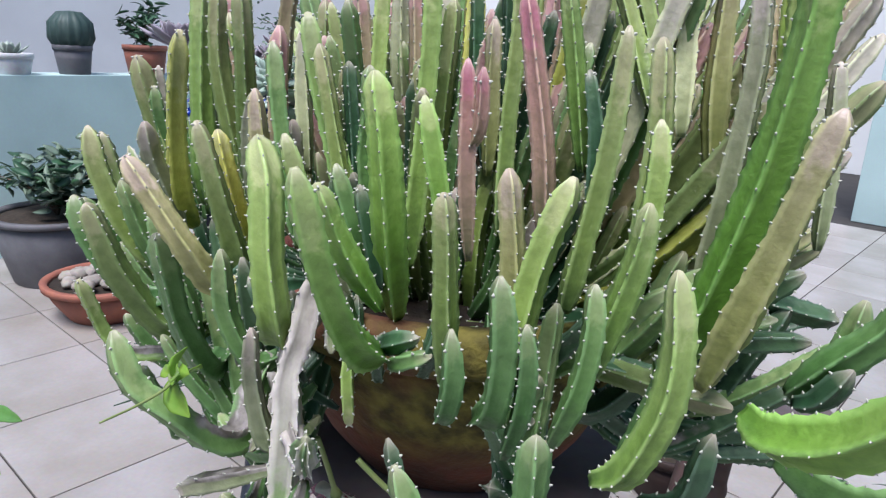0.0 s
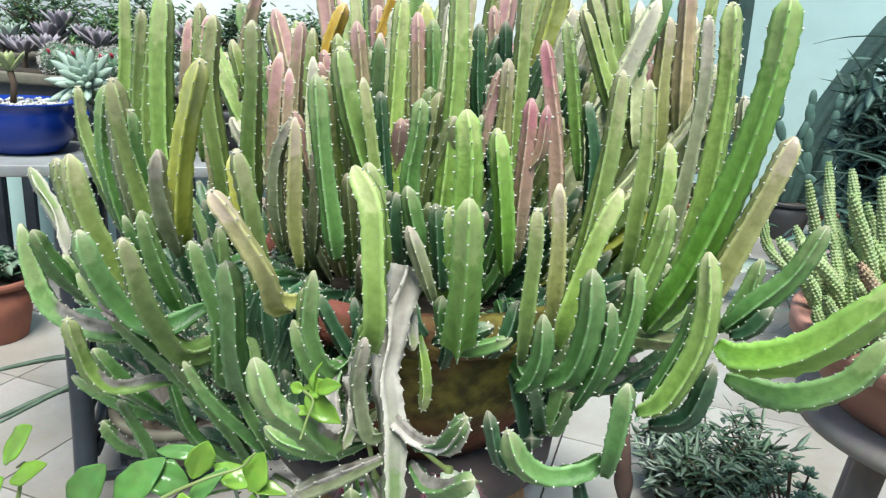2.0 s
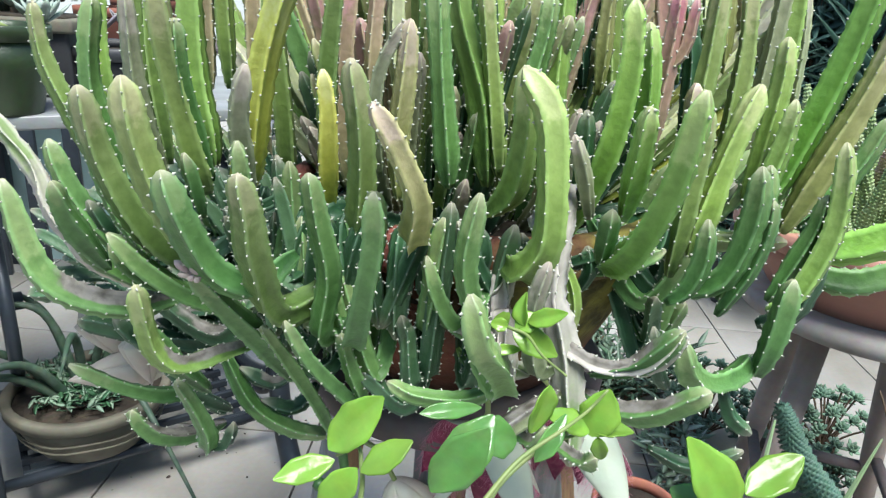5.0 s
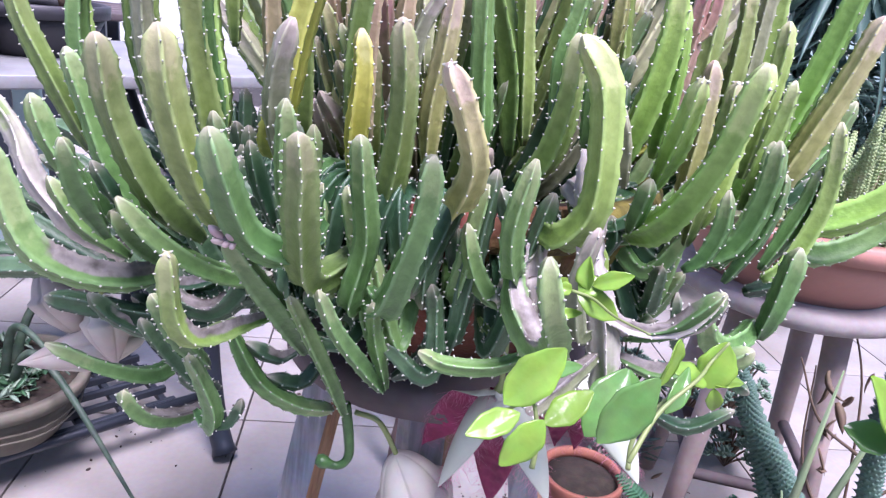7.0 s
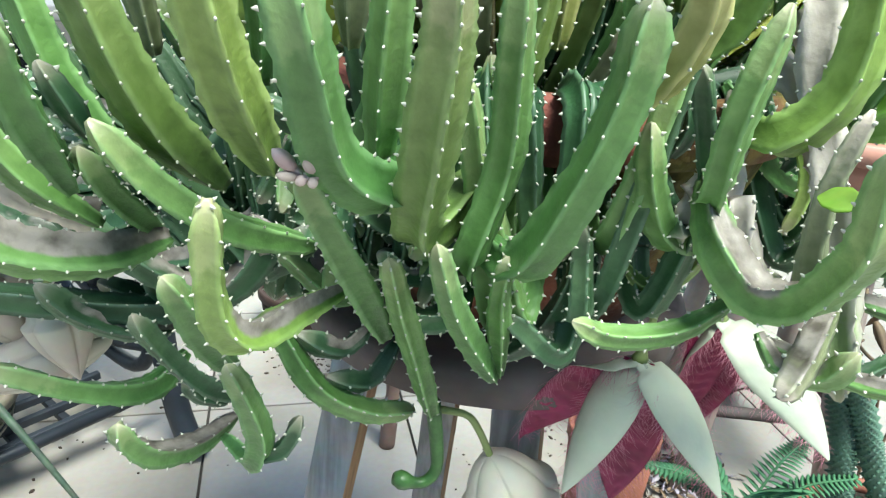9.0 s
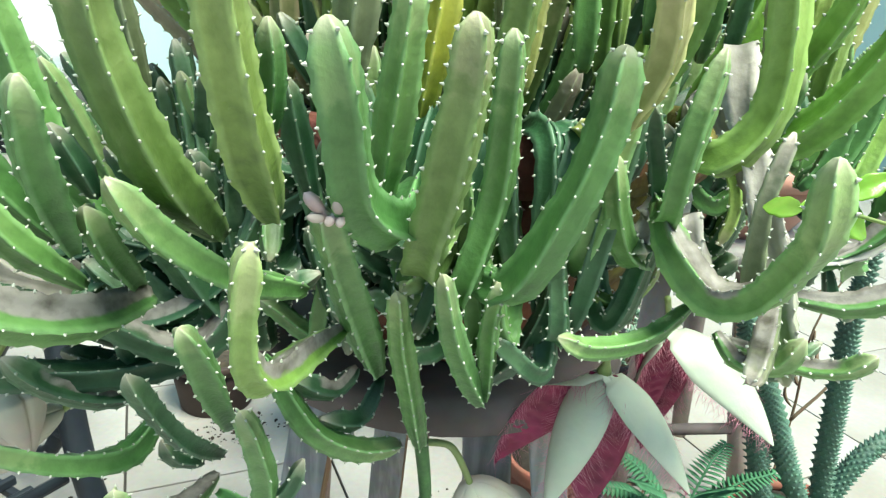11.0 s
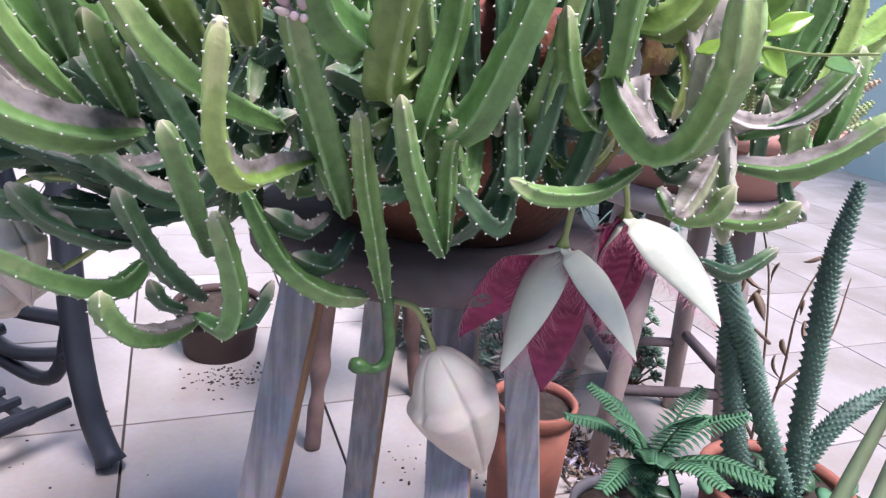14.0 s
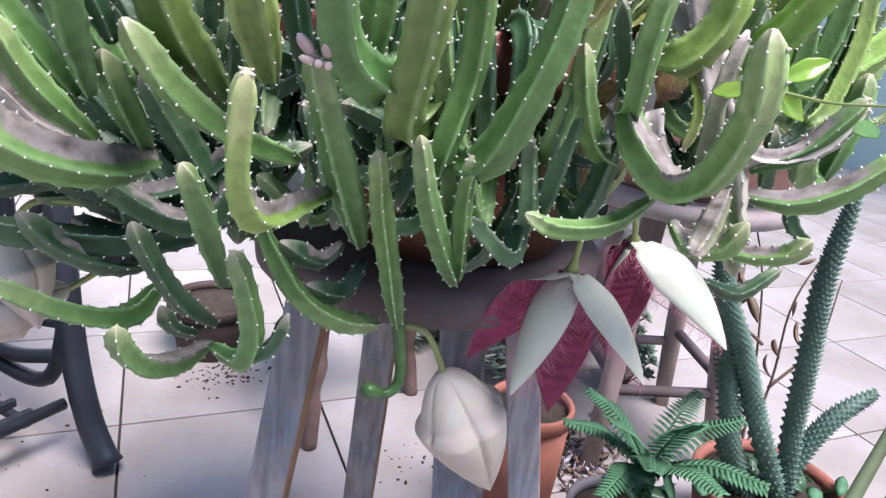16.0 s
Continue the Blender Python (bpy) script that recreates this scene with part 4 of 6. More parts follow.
# short stems crowding the soil inside the near edge of the pot
for i in range(44):
    a = radians(rng.uniform(175, 365))
    k0, k1 = rng.uniform(0.07, 0.12), rng.uniform(0.125, 0.165)
    tz = rng.uniform(0.85, 0.93)
    stem(rng.choice(["dark", "green", "olive", "dark", "grey"]), rng.uniform(0.013, 0.017), (SX + k0 * math.cos(a), SY + k0 * math.sin(a), 0.79),
         (SX + (k0 + k1) / 2 * math.cos(a + 0.1), SY + (k0 + k1) / 2 * math.sin(a + 0.1), 0.79 + (tz - 0.79) * 0.4), (SX + k1 * math.cos(a + 0.15), SY + k1 * math.sin(a + 0.15), tz))

# taller stems behind them, filling the middle of the clump
for i in range(78):
    a = radians(rng.uniform(165, 375))
    k0 = rng.uniform(0.02, 0.10)
    k1 = k0 + rng.uniform(0.03, 0.07)
    tz = rng.uniform(0.94, 1.04)
    stem(rng.choice(["olive", "green", "lime", "olive", "dark", "green", "pink"]), rng.uniform(0.015, 0.0195), (SX + k0 * math.cos(a), SY + k0 * math.sin(a), 0.79),
         (SX + (k0 + k1) / 2 * math.cos(a), SY + (k0 + k1) / 2 * math.sin(a), 0.79 + (tz - 0.79) * 0.5), (SX + k1 * math.cos(a + 0.1), SY + k1 * math.sin(a + 0.1), tz))

# stems that hang over the rim, thickest on the shaded side, coloured dark for it
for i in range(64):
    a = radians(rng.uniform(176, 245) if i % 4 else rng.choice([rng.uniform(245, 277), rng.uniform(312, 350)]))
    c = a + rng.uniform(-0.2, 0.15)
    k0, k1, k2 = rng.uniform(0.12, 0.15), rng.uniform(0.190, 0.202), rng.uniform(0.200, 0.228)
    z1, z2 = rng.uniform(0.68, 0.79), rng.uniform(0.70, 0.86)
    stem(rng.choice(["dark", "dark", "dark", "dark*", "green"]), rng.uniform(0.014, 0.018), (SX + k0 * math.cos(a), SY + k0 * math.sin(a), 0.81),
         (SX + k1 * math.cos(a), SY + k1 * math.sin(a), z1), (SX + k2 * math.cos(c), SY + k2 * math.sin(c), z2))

# stems of the far side of the clump
clump = thing("stapelia_plant", "tall back clump of pale and pink-tipped four-ribbed succulent stems", "succulent plant", (SX, SY + 0.06, 0.79))
for i in range(150):
    a = rng.uniform(0, 2 * math.pi)
    k = math.sqrt(rng.random())
    bx, by = SX + 0.13 * k * math.cos(a), SY + 0.05 + 0.12 * k * math.sin(a)
    tx = SX + 0.31 * k * math.cos(a)
    ty = SY + 0.10 + 0.26 * k * math.sin(a)
    if ty < 0.46:
        continue
    tz = rng.uniform(1.03, 1.19) - 0.12 * k
    stem(rng.choice(["olive", "pink", "lime", "green", "olive", "grey", "yellow", "pale", "tan", "pink", "olive"]), rng.uniform(0.020, 0.027),
         (bx, by, 0.79), ((bx * 0.45 + tx * 0.55), (by * 0.45 + ty * 0.55), 0.79 + (tz - 0.79) * 0.45), (tx, ty, tz))

# stems filling the far flank of the pot, many darkened in colour as shade
clump = plant
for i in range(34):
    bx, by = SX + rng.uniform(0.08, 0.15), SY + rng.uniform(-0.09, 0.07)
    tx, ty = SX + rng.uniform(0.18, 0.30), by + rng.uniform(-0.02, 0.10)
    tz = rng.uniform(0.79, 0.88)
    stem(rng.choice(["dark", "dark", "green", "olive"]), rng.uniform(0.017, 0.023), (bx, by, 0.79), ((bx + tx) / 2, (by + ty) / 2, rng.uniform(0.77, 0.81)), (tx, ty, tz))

# a tangle under the arms beside the pot, near-black to paint the shade there
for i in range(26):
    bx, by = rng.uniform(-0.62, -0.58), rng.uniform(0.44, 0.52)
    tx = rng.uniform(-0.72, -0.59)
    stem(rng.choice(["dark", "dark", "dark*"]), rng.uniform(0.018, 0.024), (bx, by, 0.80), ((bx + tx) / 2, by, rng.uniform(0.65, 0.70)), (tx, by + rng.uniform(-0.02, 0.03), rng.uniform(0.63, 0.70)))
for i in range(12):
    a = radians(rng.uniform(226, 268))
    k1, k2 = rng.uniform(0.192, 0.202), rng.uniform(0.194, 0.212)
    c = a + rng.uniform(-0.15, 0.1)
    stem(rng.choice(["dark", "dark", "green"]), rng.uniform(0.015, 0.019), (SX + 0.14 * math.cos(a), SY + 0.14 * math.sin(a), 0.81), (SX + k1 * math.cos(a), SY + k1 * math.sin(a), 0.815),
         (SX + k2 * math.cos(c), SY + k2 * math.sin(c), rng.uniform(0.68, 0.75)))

# arms crossing low on the far left of the pot, shade in their colour
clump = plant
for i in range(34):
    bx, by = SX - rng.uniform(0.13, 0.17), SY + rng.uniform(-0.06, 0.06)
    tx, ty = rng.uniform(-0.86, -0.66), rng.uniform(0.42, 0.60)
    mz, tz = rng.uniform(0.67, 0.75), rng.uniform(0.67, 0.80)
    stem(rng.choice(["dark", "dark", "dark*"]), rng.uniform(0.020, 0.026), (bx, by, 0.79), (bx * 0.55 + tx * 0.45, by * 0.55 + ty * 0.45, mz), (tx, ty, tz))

# ---------------------------------------------------------------- flowers and buds of the plant
def flower(top, span, lobes, stalk):
    """A hanging five-lobed star flower: pale outside, maroon and hairy inside."""
    f = new("flower")
    f.parent = plant
    f.location = Vector(top) - plant.location
    f["label"] = "pale green star flower with hairy maroon inside"
    for turn, open_angle, twist, grow in lobes:
        a = radians(turn)
        out, side = Vector((math.cos(a), math.sin(a), 0)), Vector((-math.sin(a), math.cos(a), 0))
        bm = bmesh.new()
        n, m = 44, 10
        grid = {}
        size = span * grow
        for lay in (0, 1):
            p = Vector((0, 0, 0))
            for k in range(n + 1):
                s = k / n
                ang = open_angle * (1.45 - 0.8 * s) + 0.12 * s * s
                d = out * math.sin(ang) + Vector((0, 0, -math.cos(ang)))
                inn = Vector((0, 0, -1)) * math.sin(ang) - out * math.cos(ang)
                if k:
                    p = p + d * size / n
                tw = twist * min(1, 3 * s)
                wide = side * math.cos(tw) + inn * math.sin(tw)
                inn = inn * math.cos(tw) - side * math.sin(tw)
                w = size * 0.185 * (math.sin(math.pi * min(1, 0.2 + 0.8 * s ** 0.85)) ** 0.9 if s < 1 else 0.0) + 0.0006
                if s < 0.08:
                    w *= 0.6
                for j in range(m + 1):
                    c = 2 * j / m - 1
                    dish = -inn * 0.30 * w * (1 - c * c)
                    rip = 0.0011 * math.sin(s * 75 + 2.5 * abs(c) + 1.2 * math.sin(9 * c)) * lay * min(1, 4 * s) * (1 - c ** 4)
                    grid[lay, k, j] = bm.verts.new(p + wide * c * w + dish + inn * (lay * 0.0022 * (1 - abs(c) ** 3) + rip + 0.0002 * lay))
        for lay in (0, 1):
            for k in range(n):
                for j in range(m):
                    q = [grid[lay, k, j], grid[lay, k, j + 1], grid[lay, k + 1, j + 1], grid[lay, k + 1, j]]
                    bm.faces.new(q if lay else q[::-1]).material_index = lay
        for k in range(n):
            for j, flip in ((0, False), (m, True)):
                q = [grid[0, k, j], grid[1, k, j], grid[1, k + 1, j], grid[0, k + 1, j]]
                bm.faces.new(q[::-1] if flip else q)
        lobe = part("lobe", bm, [PETAL, MAROON], f)
        hb = bmesh.new()
        for k in range(2, n):
            for j in (0, m):
                for _ in range(3):
                    v = lobe.data.vertices[(n + 1) * (m + 1) + k * (m + 1) + j].co
                    d = Vector((rng.gauss(0, 0.5), rng.gauss(0, 0.5), -0.8)) + side * (1 if j else -1) * 0.7 - out * 0.2
                    tube(hb, [v, v + d.normalized() * rng.uniform(0.006, 0.015)], lambda u: 0.00013 * (1 - 0.7 * u), 3)
        tagged(part("hairs", hb, HAIR, lobe), kind="stuff")
    b = bmesh.new()
    tube(b, spline([Vector(s) - Vector(top) for s in stalk] + [Vector((0, 0, 0.001))], 14), lambda u: 0.0022 + 0.003 * max(0, u - 0.85) / 0.15, 10)
    part("stalk", b, VINE, f, "thin green stalk")


def bud(top, tip, width, stalk=None, turn=0.0):
    """A closed balloon-shaped bud with five seams."""
    top, tip = Vector(top), Vector(tip)
    axis = tip - top
    L = axis.length
    q = axis.to_track_quat("Z", "Y").to_matrix()
    bm = bmesh.new()
    n, m = 26, 120
    rows = []
    for k in range(n + 1):
        s = k / n
        r = width / 2 * (math.sin(math.pi * min(1, s * 1.6) / 2) ** 0.55 if s < 0.33 else 1 - ((s - 0.33) / 0.67) ** 1.55 * 0.985)
        row = []
        for j in range(m):
            a = 2 * math.pi * j / m + turn + 0.5 * s
            g = abs(math.cos(2.5 * a))
            rr = max(0.0008, r * (1 - 0.10 * (1 - min(1, g * 4)) + 0.09 * g))
            row.append(bm.verts.new(q @ Vector((rr * math.cos(a), rr * math.sin(a), s * L))))
        rows.append(row)
    for a, b in zip(rows, rows[1:]):
        for j in range(m):
            bm.faces.new((a[j], a[(j + 1) % m], b[(j + 1) % m], b[j]))
    bm.faces.new(rows[0][::-1])
    bm.faces.new(rows[-1])
    ob = part("bud", bm, BUD, plant, "large pale balloon-shaped flower bud")
    ob.location = top - plant.location
    if stalk:
        b = bmesh.new()
        tube(b, spline([Vector(s) - top for s in stalk] + [Vector((0, 0, 0))] + [axis * 0.02], 14), 0.0025, 8)
        part("stalk", b, VINE, ob, "thin green stalk")


flower((-0.395, 0.319, 0.656), 0.100, [(196, 0.40, 0, 1), (306, 0.72, -0.2, 0.95), (52, 0.08, 0, 1.26), (142, 0.60, -1.15, 1.1), (8, 0.55, 0, 0.9)], [(-0.400, 0.305, 0.712), (-0.397, 0.312, 0.685)])
flower((-0.333, 0.335, 0.672), 0.110, [(306, 0.85, -0.55, 0.96), (40, 0.30, 0, 0.95), (75, 0.10, 0.2, 0.8), (352, 0.75, 0.6, 0.8), (150, 0.20, -0.5, 0.72)], [(-0.36, 0.31, 0.71), (-0.345, 0.322, 0.69)])
bud((-0.473, 0.350, 0.566), (-0.415, 0.352, 0.442), 0.070, [(-0.512, 0.342, 0.612), (-0.494, 0.345, 0.604), (-0.484, 0.347, 0.590)], 0.4)
bud((-0.830, 0.50, 0.660), (-0.790, 0.49, 0.580), 0.058, [(-0.74, 0.47, 0.69), (-0.80, 0.49, 0.69)], 0.2)
bud((-0.770, 0.48, 0.64), (-0.755, 0.47, 0.565), 0.045, [(-0.71, 0.45, 0.67), (-0.75, 0.47, 0.665)], 0.9)
bud((-0.735, 0.50, 0.585), (-0.850, 0.47, 0.560), 0.048, [(-0.69, 0.47, 0.65), (-0.705, 0.49, 0.61)], 0.0)

# a green hanging shoot, and a stem tip set with small buds
b = bmesh.new()
tube(b, spline([Vector(p) - plant.location for p in ((-0.521, 0.330, 0.628), (-0.516, 0.331, 0.595), (-0.515, 0.331, 0.574), (-0.524, 0.330, 0.565), (-0.542, 0.330, 0.571))], 20), lambda u: 0.0048 * (1 - 0.3 * u) + 0.003 * math.exp(-((u - 0.93) / 0.06) ** 2), 8)
part("shoot", b, STEM["green"], plant, "thin pale green hanging shoot")
stem("green", 0.0145, (-0.5680, 0.2680, 0.7800), (-0.5800, 0.2580, 0.7900), (-0.5940, 0.2480, 0.7980))
BUDLET = material("budlet", (0.50, 0.37, 0.38), 0.6, vary=0.25, scale=120, second=(0.58, 0.48, 0.42))
for base, tip, w in (((-0.6010, 0.2460, 0.7980), (-0.6110, 0.2410, 0.8090), 0.0062), ((-0.5930, 0.2460, 0.8000), (-0.5940, 0.2420, 0.8140), 0.0062), ((-0.5920, 0.2450, 0.7980), (-0.5880, 0.2430, 0.8030), 0.0050), ((-0.6000, 0.2450, 0.7970), (-0.6100, 0.2420, 0.7990), 0.0042), ((-0.5950, 0.2450, 0.7980), (-0.6000, 0.2390, 0.8060), 0.0050), ((-0.5950, 0.2440, 0.7980), (-0.5980, 0.2400, 0.7950), 0.0042), ((-0.5980, 0.2440, 0.7980), (-0.6030, 0.2410, 0.7960), 0.0042)):
    b = bmesh.new()
    p, q = Vector(base) - plant.location, Vector(tip) - plant.location
    d = q - p
    fat_leaf(b, p + d * 0.25, d, (0.3, -1, 0.2), d.length * 0.75, w, w * 0.9)
    tube(b, [p - d * 0.15, p + d * 0.4], w * 0.26, 7)
    part("budlet", b, BUDLET, plant, "tiny lilac-pink pointed bud at a stem tip")

# ---------------------------------------------------------------- vine in front of the plant
LEAF_DARK = material("vine_leaf_glossy", (0.19, 0.42, 0.11), 0.18, vary=0.3, scale=60, bump=0.12, through_light=0.3, fine=160)
vine = thing("vine", "leafy vine with glossy rounded bright green leaves", "vine", (-0.40, 0.10, 0.66))


def vine_leaf(mat, width, base, tip, facing):
    """A thin rounded leaf, folded a little along its midrib and waved at the edge."""
    d = Vector(tip) - Vector(base)
    L = d.length
    width *= 1.1
    d.normalize()
    up = Vector(facing) + Vector((rng.gauss(0, 0.25), rng.gauss(0, 0.25), rng.gauss(0, 0.2)))
    up = (up - d * up.dot(d)).normalized()
    s = d.cross(up)
    fold, bend, wave = rng.uniform(0.10, 0.45), rng.uniform(-0.9, 0.1), rng.uniform(0, 6)
    wide = rng.uniform(0.85, 1.0)
    bm = bmesh.new()
    n, m = 12, 8
    grid = {}
    for lay in (0, 1):
        for k in range(n + 1):
            f = k / n
            w = width / 2 * wide * (0.04 + 0.96 * math.sin(math.pi * min(0.992, f ** 0.92)) ** 0.80) * (1 + 0.05 * math.sin(19 * f + wave))
            for j in range(m + 1):
                c = 2 * j / m - 1
                z = fold * w * abs(c) + bend * L * f * f * 0.5 + 0.10 * w * math.sin(wave + 7 * f + 2 * c) * abs(c) - lay * 0.0006
                grid[lay, k, j] = bm.verts.new(d * f * L + s * c * w + up * z)
    for k in range(n):
        for j in range(m):
            q = [grid[0, k, j], grid[0, k, j + 1], grid[0, k + 1, j + 1], grid[0, k + 1, j]]
            bm.faces.new(q)
            q = [grid[1, k, j], grid[1, k, j + 1], grid[1, k + 1, j + 1], grid[1, k + 1, j]]
            bm.faces.new(q[::-1])
        for j in (0, m):
            bm.faces.new((grid[0, k, j], grid[0, k + 1, j], grid[1, k + 1, j], grid[1, k, j]))
    bmesh.ops.recalc_face_normals(bm, faces=bm.faces[:])
    ob = part("leaf", bm, mat, vine)
    ob.location = Vector(base) - vine.location


def vine_stalk(*pts):
    bm = bmesh.new()
    tube(bm, spline([Vector(p) - vine.location for p in pts], 18), lambda u: 0.0011 - 0.0005 * u, 8)
    part("stalk", bm, VINE, vine)


vine_stalk((-0.407, 0.050, 0.792), (-0.400, 0.065, 0.797), (-0.383, 0.080, 0.805), (-0.363, 0.088, 0.810), (-0.359, 0.088, 0.808))
vine_stalk((-0.410, 0.045, 0.799), (-0.395, 0.060, 0.812), (-0.377, 0.070, 0.822), (-0.366, 0.082, 0.824), (-0.359, 0.084, 0.833))
vine_stalk((-0.452, 0.030, 0.806), (-0.451, 0.033, 0.816), (-0.452, 0.036, 0.823), (-0.454, 0.040, 0.827), (-0.462, 0.042, 0.821))
vine_stalk((-0.395, 0.192, 0.805), (-0.384, 0.185, 0.804), (-0.377, 0.165, 0.803), (-0.367, 0.140, 0.806))
vine_stalk((-0.306, 0.010, 0.828), (-0.320, 0.012, 0.832), (-0.331, 0.014, 0.836))
vine_leaf(LEAF, 0.015, (-0.464, 0.037, 0.827), (-0.445, 0.039, 0.849), (0.10, -0.81, 1.13))
vine_leaf(LEAF, 0.010, (-0.460, 0.029, 0.829), (-0.479, 0.021, 0.825), (0.09, -0.80, 1.14))
vine_leaf(LEAF, 0.012, (-0.452, 0.027, 0.828), (-0.465, 0.021, 0.812), (0.06, -0.80, 1.15))
vine_leaf(LEAF, 0.010, (-0.451, 0.029, 0.825), (-0.434, 0.035, 0.835), (0.05, -0.79, 1.16))
vine_leaf(LEAF_DARK, 0.017, (-0.427, 0.038, 0.812), (-0.408, 0.042, 0.838), (-0.04, -0.78, 1.17))
vine_leaf(LEAF, 0.016, (-0.363, 0.084, 0.810), (-0.358, 0.086, 0.831), (-0.24, -0.81, 1.08))
vine_leaf(LEAF, 0.013, (-0.364, 0.084, 0.812), (-0.379, 0.082, 0.824), (-0.24, -0.81, 1.08))
vine_leaf(LEAF, 0.009, (-0.361, 0.084, 0.812), (-0.346, 0.086, 0.817), (-0.25, -0.81, 1.08))
vine_leaf(LEAF, 0.007, (-0.360, 0.084, 0.810), (-0.358, 0.081, 0.799), (-0.25, -0.81, 1.08))
vine_leaf(LEAF, 0.015, (-0.332, 0.013, 0.832), (-0.347, 0.016, 0.858), (-0.42, -0.71, 1.11))
vine_leaf(LEAF, 0.012, (-0.329, 0.015, 0.841), (-0.310, 0.024, 0.850), (-0.43, -0.73, 1.08))
vine_leaf(LEAF_DARK, 0.011, (-0.336, 0.013, 0.834), (-0.350, 0.020, 0.837), (-0.40, -0.72, 1.11))
vine_leaf(LEAF_DARK, 0.008, (-0.437, 0.105, 0.800), (-0.408, 0.114, 0.801), (-0.00, -0.84, 1.09))
vine_leaf(LEAF_DARK, 0.019, (-0.423, 0.060, 0.799), (-0.406, 0.068, 0.825), (0.46, -0.68, 1.11))
vine_leaf(LEAF_DARK, 0.017, (-0.412, 0.070, 0.814), (-0.393, 0.075, 0.813), (0.44, -0.72, 1.09))
vine_leaf(LEAF, 0.014, (-0.383, 0.080, 0.835), (-0.389, 0.075, 0.815), (0.39, -0.77, 1.05))
vine_leaf(LEAF_DARK, 0.009, (-0.387, 0.070, 0.805), (-0.375, 0.075, 0.823), (0.39, -0.73, 1.11))
vine_leaf(LEAF, 0.015, (-0.392, 0.190, 0.804), (-0.367, 0.180, 0.796), (-0.70, -0.71, 0.54))
vine_leaf(LEAF, 0.013, (-0.395, 0.200, 0.802), (-0.403, 0.215, 0.802), (-0.69, -0.73, 0.55))
vine_leaf(LEAF, 0.012, (-0.386, 0.190, 0.807), (-0.391, 0.195, 0.824), (-0.71, -0.70, 0.54))
vine_leaf(LEAF, 0.010, (-0.384, 0.190, 0.810), (-0.366, 0.180, 0.822), (-0.71, -0.70, 0.53))
vine_leaf(LEAF, 0.015, (-0.391, 0.192, 0.805), (-0.380, 0.190, 0.815), (-0.12, -0.90, 0.98))
vine_leaf(LEAF, 0.007, (-0.405, 0.192, 0.789), (-0.386, 0.190, 0.793), (-0.08, -0.89, 1.01))
vine_leaf(LEAF, 0.008, (-0.395, 0.192, 0.805), (-0.404, 0.190, 0.808), (-0.11, -0.90, 0.98))



# ---------------------------------------------------------------- more kinds of plants
def rosette(place, r, mat, label, leaves=22, up=0.5, group="", stalk=0.0):
    t = thing("rosette", label, "succulent plant", place, rng.uniform(0, 360), group)
    if stalk:
        b = bmesh.new()
        tube(b, [Vector((0, 0, 0)), Vector((0.1 * stalk, 0, stalk * 0.6)), Vector((0, 0, stalk))], 0.006)
        part("stalk", b, TWIG, t)
    for i in range(leaves):
        a, k = i * 2.4, 1 - i / leaves
        b = bmesh.new()
        e = up + (1 - k) * 1.0 + rng.uniform(-0.1, 0.1)
        d = Vector((math.cos(a) * math.cos(e), math.sin(a) * math.cos(e), math.sin(e)))
        fat_leaf(b, Vector((0, 0, stalk)) + d * r * 0.05, d, (0, 0, 1), r * (0.45 + 0.55 * k), r * 0.30, r * 0.12, 0.35)
        part("leaf", b, mat, t)
    return t


def bush(name, place, size, count, leaf_len, leaf_wid, mats, label, category="shrub", stalks=9, droop=0.3):
    """Branching stalks with many small leaves, uneven in outline."""
    t = thing(name, label, category, place)
    tips = []
    for i in range(stalks):
        b = bmesh.new()
        a = i * 2.4 + rng.uniform(-0.4, 0.4)
        k = math.sqrt(rng.uniform(0.05, 1))
        e = Vector((size[0] * k * math.cos(a), size[1] * k * math.sin(a), size[2] * rng.uniform(0.6, 1.0) * (1 - 0.35 * k)))
        path = spline([Vector((0, 0, 0)), Vector((e.x * 0.3, e.y * 0.3, e.z * 0.6)), e], 8)
        tube(b, path, lambda u: 0.006 * (1 - 0.75 * u), 6)
        tips.append(path)
        part("stalk", b, TWIG, t)
    b = bmesh.new()
    for i in range(count):
        path = rng.choice(tips)
        p = path[min(8, int(2 + 7 * rng.random() ** 0.6))] + Vector((rng.gauss(0, 1) * size[0], rng.gauss(0, 1) * size[1], rng.gauss(0, 1) * size[2])) * 0.10
        a = rng.uniform(0, 6.283)
        d = Vector((math.cos(a), math.sin(a), rng.uniform(-droop, 0.9)))
        blade(b, p, d, (rng.gauss(0, 0.4), rng.gauss(0, 0.4), 1), leaf_len * rng.uniform(0.6, 1.2), leaf_wid * rng.uniform(0.7, 1.2), 0.0012, rng.uniform(-0.8, 0.5), 0.25, 4, mat=rng.randrange(len(mats)))
    tagged(part("foliage", b, mats, t), kind="stuff")
    return t


